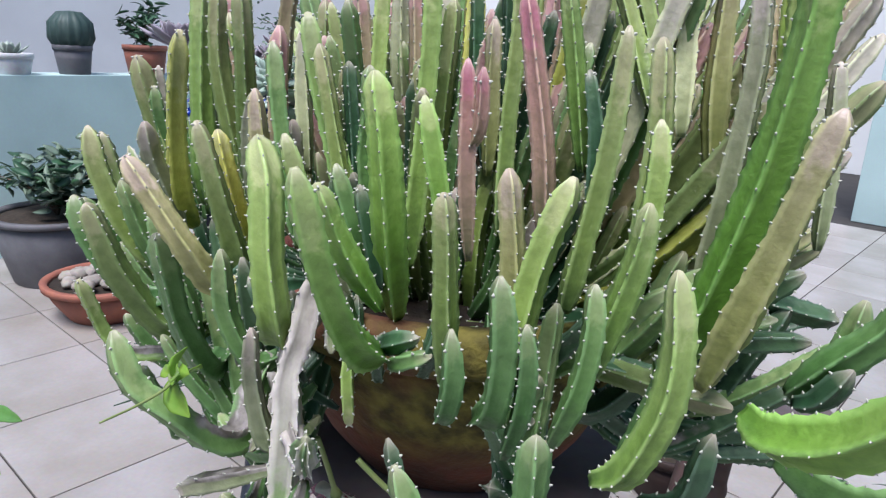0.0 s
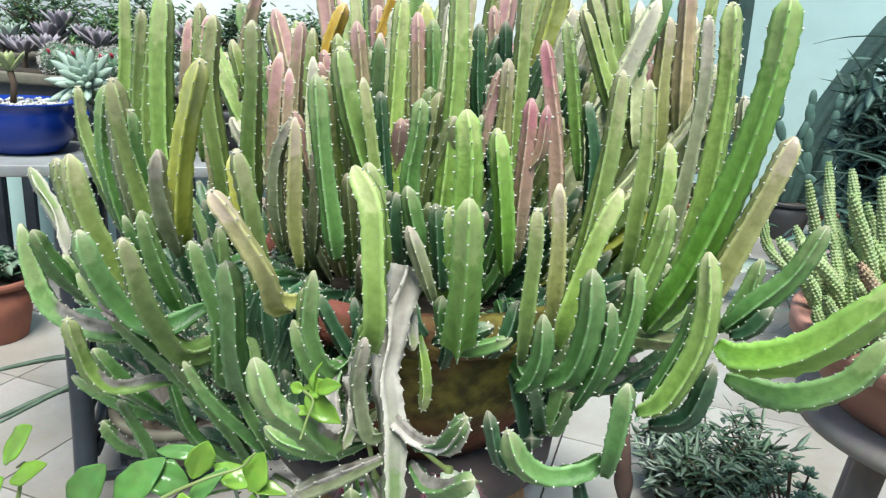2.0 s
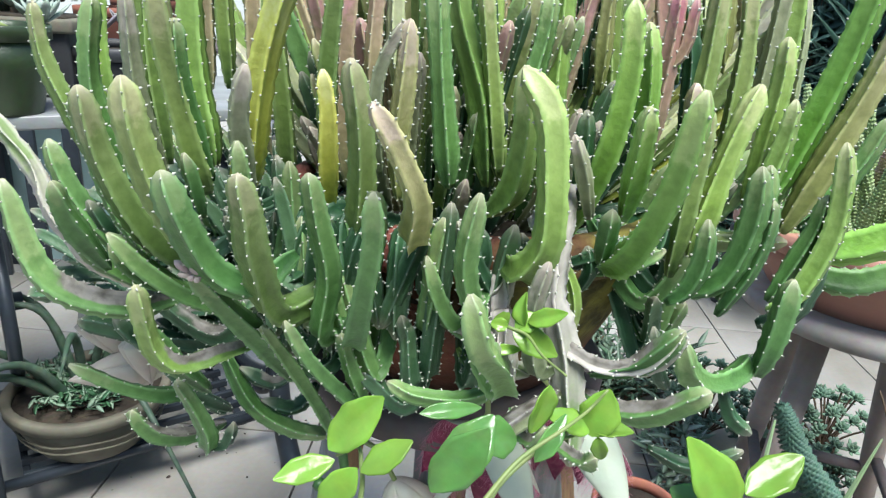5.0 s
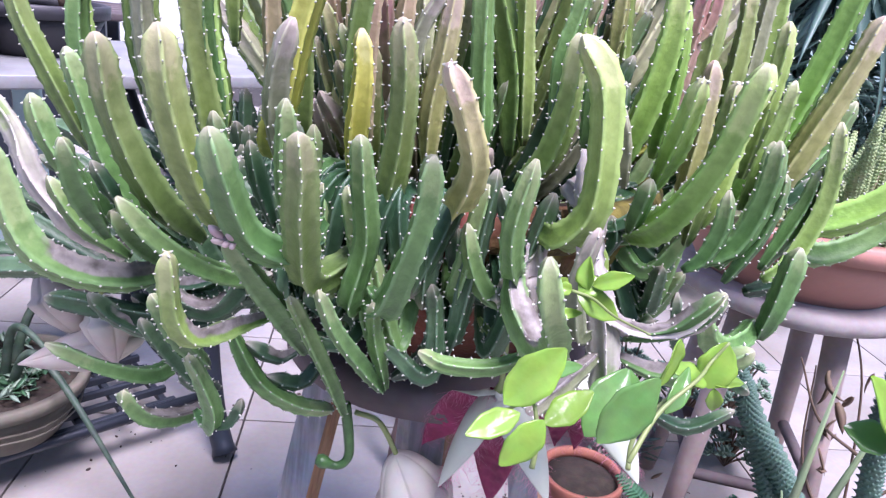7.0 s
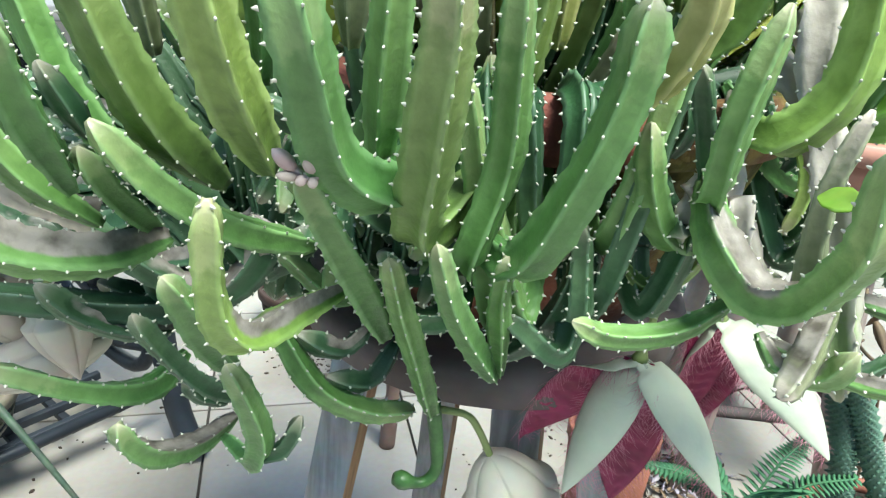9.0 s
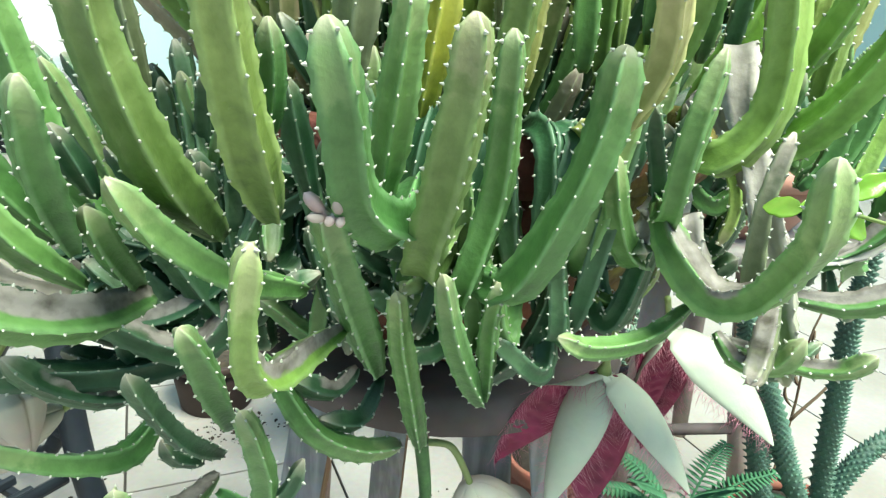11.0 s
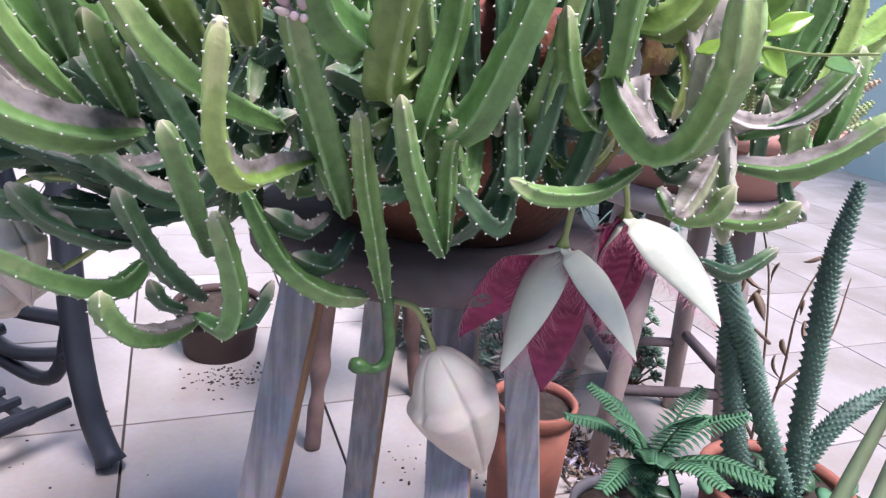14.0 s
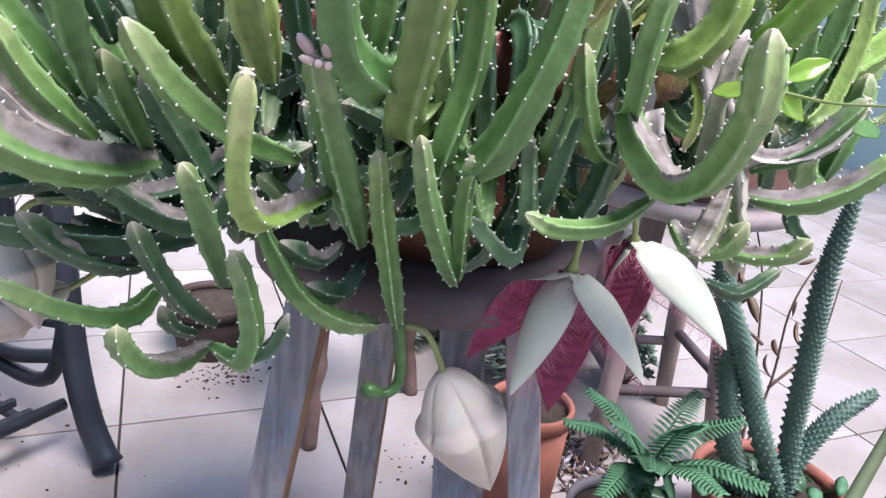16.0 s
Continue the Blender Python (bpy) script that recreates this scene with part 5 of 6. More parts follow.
def sword_plant(name, place, height, count, length, width, mat, label, spread=1.2, trunk=True, droop=-0.9):
    t = thing(name, label, "yucca", place)
    if trunk:
        b = bmesh.new()
        tube(b, spline([Vector((0, 0, 0)), Vector((0.02, 0.01, height * 0.5)), Vector((0, 0, height))], 10), lambda u: 0.035 - 0.01 * u, 10)
        part("trunk", b, BARK, t)
    for i in range(count):
        a = i * 2.4
        e = 1.35 - spread * (1 - i / count) + rng.uniform(-0.15, 0.15)
        d = Vector((math.cos(a) * math.cos(e), math.sin(a) * math.cos(e), math.sin(e)))
        b = bmesh.new()
        blade(b, (0, 0, height * (0.75 + 0.25 * i / count)), d, (0, 0, 1), length * rng.uniform(0.7, 1.1), width, 0.002, droop * rng.uniform(0.3, 1.1), 0.3, 8, 0.7)
        part("leaf", b, mat, t)
    return t


def spiky_stem(bm, path, radius, mats=(0, 0)):
    """A stem clad in short stubby tubercles."""
    fr = frames_along(path)
    tube(bm, path, lambda u: radius * (1 - 0.25 * u) * max(0.25, math.sqrt(1 - u ** 8)), 10)
    n = len(path)
    L = sum((b - a).length for a, b in zip(path, path[1:]))
    h = radius * 0.47
    count = int(L * 2 * math.pi * radius * 0.85 / (1.05 * h) ** 2)
    for i in range(count):
        u = i / count * (n - 1)
        k = min(int(u), n - 2)
        p = path[k].lerp(path[k + 1], u - k)
        t, s, b = fr[k]
        a = i * 2.39996
        o = s * math.cos(a) + b * math.sin(a)
        w = t.cross(o)
        r = radius * (1 - 0.25 * i / count) * max(0.25, math.sqrt(1 - (i / count) ** 8))
        q = p + o * r * 0.92
        vs = [bm.verts.new(q + t * h * 0.5), bm.verts.new(q + w * h * 0.45), bm.verts.new(q - t * h * 0.6), bm.verts.new(q - w * h * 0.45)]
        tip = bm.verts.new(q + o * h * 0.85 + t * h * 0.45)
        for m in range(4):
            bm.faces.new((vs[m], vs[(m + 1) % 4], tip))
    return bm


def warty_stem(bm, path, radius):
    """A blunt succulent stem in close rows of plump little leaves."""
    fr = frames_along(path)
    tube(bm, path, lambda u: radius * 0.8 * max(0.3, math.sqrt(1 - 0.92 * u ** 6)), 10)
    L = sum((b - a).length for a, b in zip(path, path[1:]))
    pitch = 0.0056
    rows = max(5, int(L / pitch))
    ways = 9
    for i in range(rows + 1):
        f = i / rows
        u = f * (len(path) - 1)
        k = min(int(u), len(path) - 2)
        p = path[k].lerp(path[k + 1], u - k)
        t, s, b = fr[k]
        r = radius * 0.8 * max(0.3, math.sqrt(1 - 0.92 * f ** 6)) * rng.uniform(0.93, 1.07)
        for j in range(ways):
            a = 2 * math.pi * (j + 0.5 * (i % 2)) / ways + 0.25 * i
            o = s * math.cos(a) + b * math.sin(a)
            w = t.cross(o)
            q = p + o * r * 0.9
            h = 0.0034 * rng.uniform(0.75, 1.2) * (0.6 + 0.4 * r / radius)
            lo = [bm.verts.new(q + t * pitch * 0.52 * math.cos(g) + w * r * 0.34 * math.sin(g)) for g in (0.0, 1.257, 2.513, 3.77, 5.027)]
            hi = [bm.verts.new(v.co.lerp(q, 0.45) + o * h * 0.85 + t * h * 0.35) for v in lo]
            for m in range(5):
                bm.faces.new((lo[m], lo[(m + 1) % 5], hi[(m + 1) % 5], hi[m]))
            bm.faces.new(hi)
    return bm


def spiky_plant(place, stems, label):
    t = thing("tubercled_spurge", label, "succulent plant", place)
    for pts, r in stems:
        b = bmesh.new()
        spiky_stem(b, spline([Vector(p) - Vector(place) for p in pts], 40), r)
        part("stem", b, CONIFER, t)
    return t


# ---------------------------------------------------------------- treadle table and what stands on it
table = thing("treadle_table", "old sewing-machine table with black cast-iron treadle base", "table", (-1.40, 0.64, 0), 38)
b = bmesh.new()
box(b, 0, 0, 0.748, 0.95, 0.48, 0.77, 0.003)
part("tabletop", b, TABLETOP, table)
for x in (0.22, 0.75):
    fr_ = new("leg_frame")
    fr_.parent = table
    for pts, r in (([(x, 0.012, 0.748), (x, 0.012, 0.4), (x, 0.004, 0.22), (x, -0.025, 0.09), (x, -0.07, 0.014)], 0.017),
                   ([(x, 0.42, 0.748), (x, 0.41, 0.4), (x, 0.43, 0.2), (x, 0.46, 0.08), (x, 0.50, 0.014)], 0.017)):
        b = bmesh.new()
        tube(b, spline([Vector(p) for p in pts], 22), lambda u, r=r: 1.5 * r * (1 + 0.2 * (u > 0.96)), 12)
        for v in b.verts:
            v.co.x = x + (v.co.x - x) * 0.85
        part("leg", b, STEEL, fr_)
    for pts in ([(x, 0.0, 0.20), (x, 0.24, 0.13), (x, 0.43, 0.20)], [(x, 0.01, 0.26), (x, 0.24, 0.22), (x, 0.42, 0.26)],
                [(x, 0.015, 0.5), (x, 0.24, 0.24), (x, 0.16, 0.42), (x, 0.24, 0.6)], [(x, 0.41, 0.5), (x, 0.24, 0.24), (x, 0.32, 0.42), (x, 0.24, 0.6)],
                [(x, 0.0, 0.31), (x, 0.08, 0.13), (x, 0.24, 0.10), (x, 0.36, 0.13), (x, 0.43, 0.31)], [(x, 0.015, 0.70), (x, 0.24, 0.58), (x, 0.42, 0.70)]):
        b = bmesh.new()
        tube(b, spline([Vector(p) for p in pts], 20), 0.014, 8)
        part("brace", b, STEEL, fr_)
wheel = new("drive_wheel")
wheel.parent = table
b = bmesh.new()
tube(b, [Vector((0.29, 0.24 + 0.155 * math.cos(i * 0.1309), 0.37 + 0.155 * math.sin(i * 0.1309))) for i in range(49)], 0.012, 10)
part("rim", b, STEEL, wheel)
for i in range(5):
    a = 0.4 + i * 1.2566
    b = bmesh.new()
    tube(b, [Vector((0.29, 0.24, 0.37)), Vector((0.29, 0.24 + 0.15 * math.cos(a), 0.37 + 0.15 * math.sin(a)))], 0.007, 8)
    part("spoke", b, STEEL, wheel)
b = bmesh.new()
tube(b, [Vector((0.22, 0.24, 0.37)), Vector((0.32, 0.24, 0.37))], 0.018, 12)
part("axle", b, STEEL, wheel)
b = bmesh.new()
tube(b, [Vector((0.22, 0.24, 0.17)), Vector((0.75, 0.24, 0.17))], 0.012)
part("stretcher", b, STEEL, table)
tread = new("treadle")
tread.parent = table
for i in range(7):
    b = bmesh.new()
    box(b, 0.27, 0.05 + i * 0.05, 0.085, 0.70, 0.062 + i * 0.05, 0.10, 0.002)
    part("slat", b, STEEL, tread, smooth=False)
for i in range(6):
    b = bmesh.new()
    box(b, 0.27 + i * 0.082, 0.05, 0.07, 0.284 + i * 0.082, 0.362, 0.0845, 0.002)
    part("rail", b, STEEL, tread, smooth=False)
for y in (0.044, 0.362):
    b = bmesh.new()
    tube(b, [Vector((0.22, y, 0.09)), Vector((0.75, y, 0.09))], 0.011)
    part("rod", b, STEEL, tread)


def simple_pot(label, place, r0, r1, h, mat, rim=0.012, group=""):
    p = thing("plant_pot", label, "plant pot", place, 0, group)
    part("bowl", lathe([(0, 0), (r0, 0), (r0 * 1.03, 0.004), ((r0 + 2 * r1) / 3, h * 0.5), (r1, h - rim * 1.8), (r1 * 0.94, h - rim * 1.8), (r1 * 0.9, h - 0.03), (0, h - 0.03)], 40, 0.008), mat, p)
    part("rim", lathe([(r1, h - rim * 2), (r1 * 1.05, h - rim * 1.9), (r1 * 1.06, h - 0.002), (r1 * 1.03, h), (r1 * 0.94, h - 0.001), (r1 * 0.92, h - rim * 2), (r1, h - rim * 2)], 40, 0.006), mat, p)
    part("soil", lathe([(0, h - 0.016), (r1 * 0.5, h - 0.013), (r1 * 0.925, h - 0.018), (r1 * 0.9, h - 0.03), (0, h - 0.03)], 26, 0.03), SOIL, p, "dark soil")
    return p


blue = thing("enamel_pot", "cobalt blue enamel pot with handles and white gravel", "pot", (-1.385, 0.845, 0.77))
part("body", lathe([(0, 0), (0.055, 0), (0.068, 0.006), (0.088, 0.035), (0.093, 0.075), (0.093, 0.093), (0.097, 0.095), (0.097, 0.098), (0.089, 0.098), (0.086, 0.07), (0, 0.07)], 48), BLUE, blue)
for s in (0, math.pi):
    a = -1.9 + s
    o, w = Vector((math.cos(a), math.sin(a), 0)), Vector((-math.sin(a), math.cos(a), 0))
    b = bmesh.new()
    tube(b, spline([o * 0.090 + w * 0.025 + Vector((0, 0, 0.075)), o * 0.118 + w * 0.02 + Vector((0, 0, 0.068)), o * 0.118 - w * 0.02 + Vector((0, 0, 0.068)), o * 0.090 - w * 0.025 + Vector((0, 0, 0.075))], 16), 0.006)
    part("handle", b, BLUE, blue)
b = bmesh.new()
for i in range(260):
    a, k = rng.uniform(0, 6.283), math.sqrt(rng.random()) * 0.084
    m_ = Matrix.Translation((k * math.cos(a), k * math.sin(a), 0.090 + rng.uniform(-0.004, 0.004))) @ Matrix.Diagonal((0.005, 0.004, 0.0035, 1))
    bmesh.ops.create_icosphere(b, subdivisions=1, radius=1, matrix=m_)
tagged(part("gravel", b, material("white_gravel", (0.75, 0.74, 0.7), 0.8), blue, "white gravel"), kind="stuff")
b = bmesh.new()
bmesh.ops.create_circle(b, cap_ends=True, radius=0.086, segments=30, matrix=Matrix.Translation((0, 0, 0.0865)))
part("bed", b, SOIL, blue)
rosette((-1.40, 0.84, 0.86), 0.05, material("lime_rosette", (0.42, 0.48, 0.22), 0.5, vary=0.25), "small yellow-green rosette in the blue pot", 16, 0.5, stalk=0.06)

simple_pot("tall dark green glazed pot on the table", (-1.165, 0.885, 0.77), 0.05, 0.072, 0.135, material("dark_green_glaze", (0.05, 0.08, 0.035), 0.35, vary=0.4))
t = thing("rosette", "drooping rosette of pale blue-green finger leaves at a pot's edge", "succulent plant", (-1.165, 0.885, 0.882))
FINGER = material("finger_leaf", (0.40, 0.52, 0.43), 0.5, vary=0.2, scale=25, bump=0.05)
head = Vector((-0.035, -0.062, 0.035))
b = bmesh.new()
tube(b, spline([Vector((0.035, 0.02, 0)), Vector((0.01, -0.02, 0.024)), head], 10), 0.0048, 8)
part("stalk", b, VINE, t, "pale leafless stalk")
axis = Vector((0.32, -0.72, 0.38)).normalized()
sx = axis.orthogonal().normalized()
sy = axis.cross(sx)
for i in range(30):
    a, e = i * 2.4, 0.05 + 1.25 * (i / 30) ** 1.2
    d = (sx * math.cos(a) + sy * math.sin(a)) * math.cos(e) + axis * math.sin(e)
    b = bmesh.new()
    fat_leaf(b, head + d * 0.006, d, axis, 0.066 * (1 - 0.5 * i / 30) * rng.uniform(0.9, 1.1), 0.0155, 0.0115, 0.3)
    part("leaf", b, FINGER, t)
rosette((-1.12, 0.93, 0.885), 0.055, PALELEAF, "pale blue-green rosette in the dark green pot", 22, 0.3, stalk=0.02)
# crowd of small succulents in dark troughs behind the pots
LEAFY = material("small_green_leaf", (0.20, 0.36, 0.12), 0.45, vary=0.35, scale=40, through_light=0.15)
MIDLEAF = material("dull_green_leaf", (0.12, 0.22, 0.12), 0.45, vary=0.35, scale=40)
trough = thing("planter", "long dark planter crowded with succulents on the table", "plant pot", (-1.40, 1.07, 0.77), 12)
b = bmesh.new()
box(b, -0.22, -0.075, 0, 0.24, 0.075, 0.125, 0.006)
part("body", b, BLACKPOT, trough)
b = bmesh.new()
box(b, -0.232, -0.087, 0.112, 0.252, 0.087, 0.136, 0.005)
part("rim", b, CLAY, trough, "dull olive brown rim")
b = bmesh.new()
box(b, -0.215, -0.07, 0.130, 0.235, 0.07, 0.140, 0.004)
part("soil", b, SOIL, trough)
for x, y, z, r, st_ in ((-1.575, 1.10, 0.97, 0.062, 0.07), (-1.56, 1.12, 1.0, 0.06, 0.10), (-1.46, 1.10, 0.97, 0.062, 0.07), (-1.52, 1.04, 0.95, 0.055, 0.05), (-1.415, 1.08, 0.965, 0.06, 0.06), (-1.59, 1.04, 0.94, 0.05, 0.04)):
    rosette((x, y, z - st_), r, LILAC, "lilac-grey pointed rosette crowding a planter", 22, 0.35, "planter rosettes", st_)
for x, y, r in ((-1.265, 1.08, 0.05), (-1.215, 1.10, 0.045), (-1.31, 1.12, 0.045)):
    rosette((x, y, 0.905), r, PALELEAF, "small pale grey-green rosette in a planter", 20, 0.45, "planter rosettes", 0.015)
WOOL = material("white_wool", (0.62, 0.60, 0.54), 0.9, vary=0.25, scale=60, bump=0.6)
for x, y, r in ((-1.395, 1.01, 0.036), (-1.30, 1.015, 0.038), (-1.455, 1.005, 0.036), (-1.345, 1.03, 0.034)):
    t = thing("woolly_cactus", "small round cactus in white wool with a pink fruit", "cactus", (x, y, 0.905), group="woolly cacti")
    b = bmesh.new()
    bmesh.ops.create_icosphere(b, subdivisions=3, radius=r, matrix=Matrix.Translation((0, 0, r * 0.8)))
    part("body", b, MIDLEAF, t)
    b = bmesh.new()
    for i in range(260):
        d = Vector((rng.gauss(0, 1), rng.gauss(0, 1), rng.gauss(0.3, 1))).normalized()
        v = Vector((0, 0, r * 0.8)) + d * r
        for _ in range(2):
            tube(b, [v, v + (d + Vector((rng.gauss(0, 0.7), rng.gauss(0, 0.7), rng.gauss(0, 0.7)))).normalized() * 0.009], lambda u: 0.0008 * (1 - 0.7 * u), 3)
    tagged(part("wool", b, WOOL, t), kind="stuff")
    b = bmesh.new()
    fat_leaf(b, Vector((0.2 * r, -0.8 * r, r * 1.25)), (0.1, -0.6, 0.7), (0, 0, 1), 0.013, 0.007, 0.007)
    part("fruit", b, material("pink_fruit", (0.62, 0.05, 0.09), 0.4), t, "small bright pink fruit")
t = thing("barrel_cactus", "small blue-green ribbed barrel cactus", "cactus", (-1.30, 1.13, 0.905))
b = lathe([(0, 0), (0.020, 0.0), (0.026, 0.04), (0.025, 0.075), (0.015, 0.095), (0, 0.098)], 48)
for v in b.verts:
    k = 1 + 0.09 * math.cos(12 * math.atan2(v.co.y, v.co.x))
    v.co.x *= k
    v.co.y *= k
part("body", b, COLUMN, t)
for x, y, z, s_, m_, lab in ((-1.42, 1.13, 0.90, 0.075, [LEAFY, LEAFY, MIDLEAF], "bright green small-leaved succulent shrub"), (-1.36, 1.12, 0.90, 0.08, [LEAFY, MIDLEAF], "green small-leaved succulent shrub"),
                             (-1.50, 1.13, 0.90, 0.085, [MIDLEAF, LEAFY], "dull green small-leaved shrub in a planter"), (-1.24, 1.13, 0.90, 0.06, [MIDLEAF, GREYLEAF], "grey-green small-leaved shrub in a planter")):
    bush("jade_bush", (x, y, z), (s_, s_ * 0.6, s_ * 1.9), 420, 0.017, 0.009, m_, lab, stalks=12)
simple_pot("shallow dark clay dish of succulents on the table", (-1.13, 1.18, 0.77), 0.08, 0.12, 0.09, BLACKPOT)
for i in range(7):
    a = i * 2.4
    rosette((-1.13 + 0.08 * math.cos(a), 1.18 + 0.07 * math.sin(a), 0.845 + 0.012 * (i % 4)), 0.045, PALELEAF if i % 2 else LILAC, "small pale rosette in a shallow dish", 14, 0.45, "dish rosettes", 0.02)

# bench with more potted succulents behind the table
bench = thing("plant_bench", "dark slatted bench crowded with potted succulents", "bench", (-2.75, 1.45, 0), 14)
for i in range(6):
    b = bmesh.new()
    box(b, 0, i * 0.075, 0.78, 1.6, i * 0.075 + 0.06, 0.80, 0.003)
    part("slat", b, STOOL, bench)
for x in (0.06, 0.8, 1.5):
    for y in (0.02, 0.38):
        b = bmesh.new()
        box(b, x, y, 0, x + 0.05, y + 0.05, 0.78, 0.003)
        part("leg", b, STEEL, bench)
for i in range(12):
    b = bmesh.new()
    box(b, 0.12 + i * 0.115, 0.03, 0.10, 0.16 + i * 0.115, 0.05, 0.76, 0.003)
    part("upright", b, STEEL, bench)
bm_ = pose(-2.75, 1.45, 0, 0, 0, 14)
for i, (x, y, r, h, m) in enumerate(((0.12, 0.12, 0.10, 0.13, TERRACOTTA), (0.42, 0.10, 0.09, 0.10, CLAY), (0.72, 0.14, 0.12, 0.09, TERRACOTTA), (1.02, 0.10, 0.10, 0.12, GREYPOT), (1.32, 0.12, 0.11, 0.10, TERRACOTTA),
                                     (0.25, 0.34, 0.10, 0.12, GREYPOT), (0.6, 0.34, 0.1, 0.12, CLAY), (0.95, 0.34, 0.1, 0.12, TERRACOTTA), (1.35, 0.36, 0.1, 0.12, TERRACOTTA))):
    p = bm_ @ Vector((x, y, 0.80))
    simple_pot("weathered small pot of succulents on the bench", p, r * 0.75, r, h, m, group="bench pots")
    for k in range(4 if i < 5 else 2):
        q = p + Vector((rng.uniform(-0.6, 0.6) * r, rng.uniform(-0.6, 0.6) * r, h - 0.016))
        rosette(q, rng.uniform(0.05, 0.085), rng.choice([LILAC, PALELEAF, GREYLEAF]), "grey-lilac rosette succulent on the bench", 15, 0.4, "bench rosettes", rng.uniform(0.02, 0.09))
rosette(bm_ @ Vector((0.02, -0.02, 0.93)), 0.17, LILAC, "large lilac-grey rosette with broad leaves", 26, 0.15, stalk=0.02)
for x, y, s in ((0.35, 0.36, 0.24), (0.75, 0.36, 0.22), (1.1, 0.36, 0.2), (1.42, 0.38, 0.22)):
    bush("jade_bush", bm_ @ Vector((x, y, 0.90)), (s, s * 0.7, s * 1.1), 900, 0.028, 0.014, [LEAFY, MIDLEAF, GREYLEAF], "small-leaved jade bush in a pot", stalks=16)

# ledge of the low west wall with small pots
for i, (y, r, h, m, lab) in enumerate(((0.55, 0.09, 0.14, TERRACOTTA, "terracotta pot on the ledge"), (0.80, 0.06, 0.12, material("patterned_tin", (0.55, 0.42, 0.16), 0.5, vary=0.5, scale=30, second=(0.45, 0.14, 0.08)), "orange and yellow patterned pot on the ledge"),
                                       (1.06, 0.085, 0.09, material("white_pot", (0.75, 0.76, 0.76), 0.4), "white plastic planter on the ledge"), (1.32, 0.08, 0.13, GREYPOT, "grey concrete pot on the ledge"),
                                       (1.66, 0.10, 0.14, TERRACOTTA, "square terracotta pot on the ledge"), (0.2, 0.1, 0.14, TERRACOTTA, "terracotta pot on the ledge"))):
    simple_pot(lab, (-3.52, y, 0.80), r * 0.8, r, h, m, group="ledge pots")
    if i == 3:
        t = thing("round_cactus", "round dark green ribbed cactus in the grey pot", "cactus", (-3.52, y, 0.80 + h - 0.02))
        b = lathe([(0, 0), (0.07, 0.0), (0.095, 0.05), (0.09, 0.12), (0.05, 0.165), (0, 0.17)], 48)
        for v in b.verts:
            a = math.atan2(v.co.y, v.co.x)
            k = 1 + 0.07 * math.cos(14 * a)
            v.co.x *= k
            v.co.y *= k
        part("body", b, COLUMN, t)
    elif i == 4:
        bush("jade_bush", (-3.52, y, 0.80 + h - 0.02), (0.14, 0.14, 0.24), 160, 0.06, 0.03, [LEAF2], "dark-leaved shrub in a square pot")
    else:
        rosette((-3.52, y, 0.80 + h - 0.016), 0.09, PALELEAF if i == 2 else GREYLEAF, "pale rosette in a ledge pot", 18, 0.4)

# floor pots by the west side
simple_pot("wide terracotta bowl filled with pebbles on the floor", (-2.52, 0.98, 0), 0.13, 0.20, 0.14, TERRACOTTA)
for i in range(26):
    a, k = rng.uniform(0, 6.283), math.sqrt(rng.random()) * 0.16
    b = bmesh.new()
    bmesh.ops.create_icosphere(b, subdivisions=2, radius=1)
    for v in b.verts:
        v.co *= 1 + 0.25 * noise.noise(v.co * 1.3 + Vector((i, 0, 0)))
        v.co = Vector((v.co.x * 0.036, v.co.y * 0.026, v.co.z * 0.02))
    o = tagged(new("pebble", finish(b, "pebble", STONE)), "rounded grey-buff pebble in a terracotta bowl", "pebble", "bowl pebbles")
    o.matrix_world = pose(-2.52 + k * math.cos(a), 0.98 + k * math.sin(a), 0.143 + rng.uniform(-0.006, 0.012), 0, 0, rng.uniform(0, 180))
simple_pot("large grey plastic planter with leafy shrub on the floor", (-3.05, 1.02, 0), 0.18, 0.24, 0.28, GREYPOT)
bush("leafy_shrub", (-3.05, 1.02, 0.26), (0.3, 0.3, 0.32), 260, 0.09, 0.045, [LEAF2, GREYLEAF], "dull green broad-leaved shrub in a grey planter")
simple_pot("terracotta pot with trailing plant on the floor", (-2.22, 1.36, 0), 0.10, 0.135, 0.21, TERRACOTTA)
bush("trailing_plant", (-2.22, 1.36, 0.19), (0.17, 0.17, 0.12), 170, 0.045, 0.04, [GREYLEAF, LEAF2], "trailing plant with round grey-green leaves", droop=1.0)
simple_pot("terracotta pot on the floor", (-2.62, 1.55, 0), 0.10, 0.14, 0.2, TERRACOTTA)
bush("trailing_plant", (-2.62, 1.55, 0.18), (0.2, 0.2, 0.2), 170, 0.05, 0.035, [LEAF2], "leafy green plant in a terracotta pot", droop=0.8)

# buff clay bowl on the treadle with banded leaves
simple_pot("squat buff clay bowl tied with cord on the treadle", (-1.16, 0.99, 0.10), 0.10, 0.145, 0.115, CLAY)
t = thing("snake_plant", "plant with long banded dark green cylindrical leaves", "succulent plant", (-1.16, 0.99, 0.195))
BANDED = material("banded_leaf", (0.10, 0.15, 0.10), 0.6, vary=0.5, scale=40, second=(0.04, 0.08, 0.05))
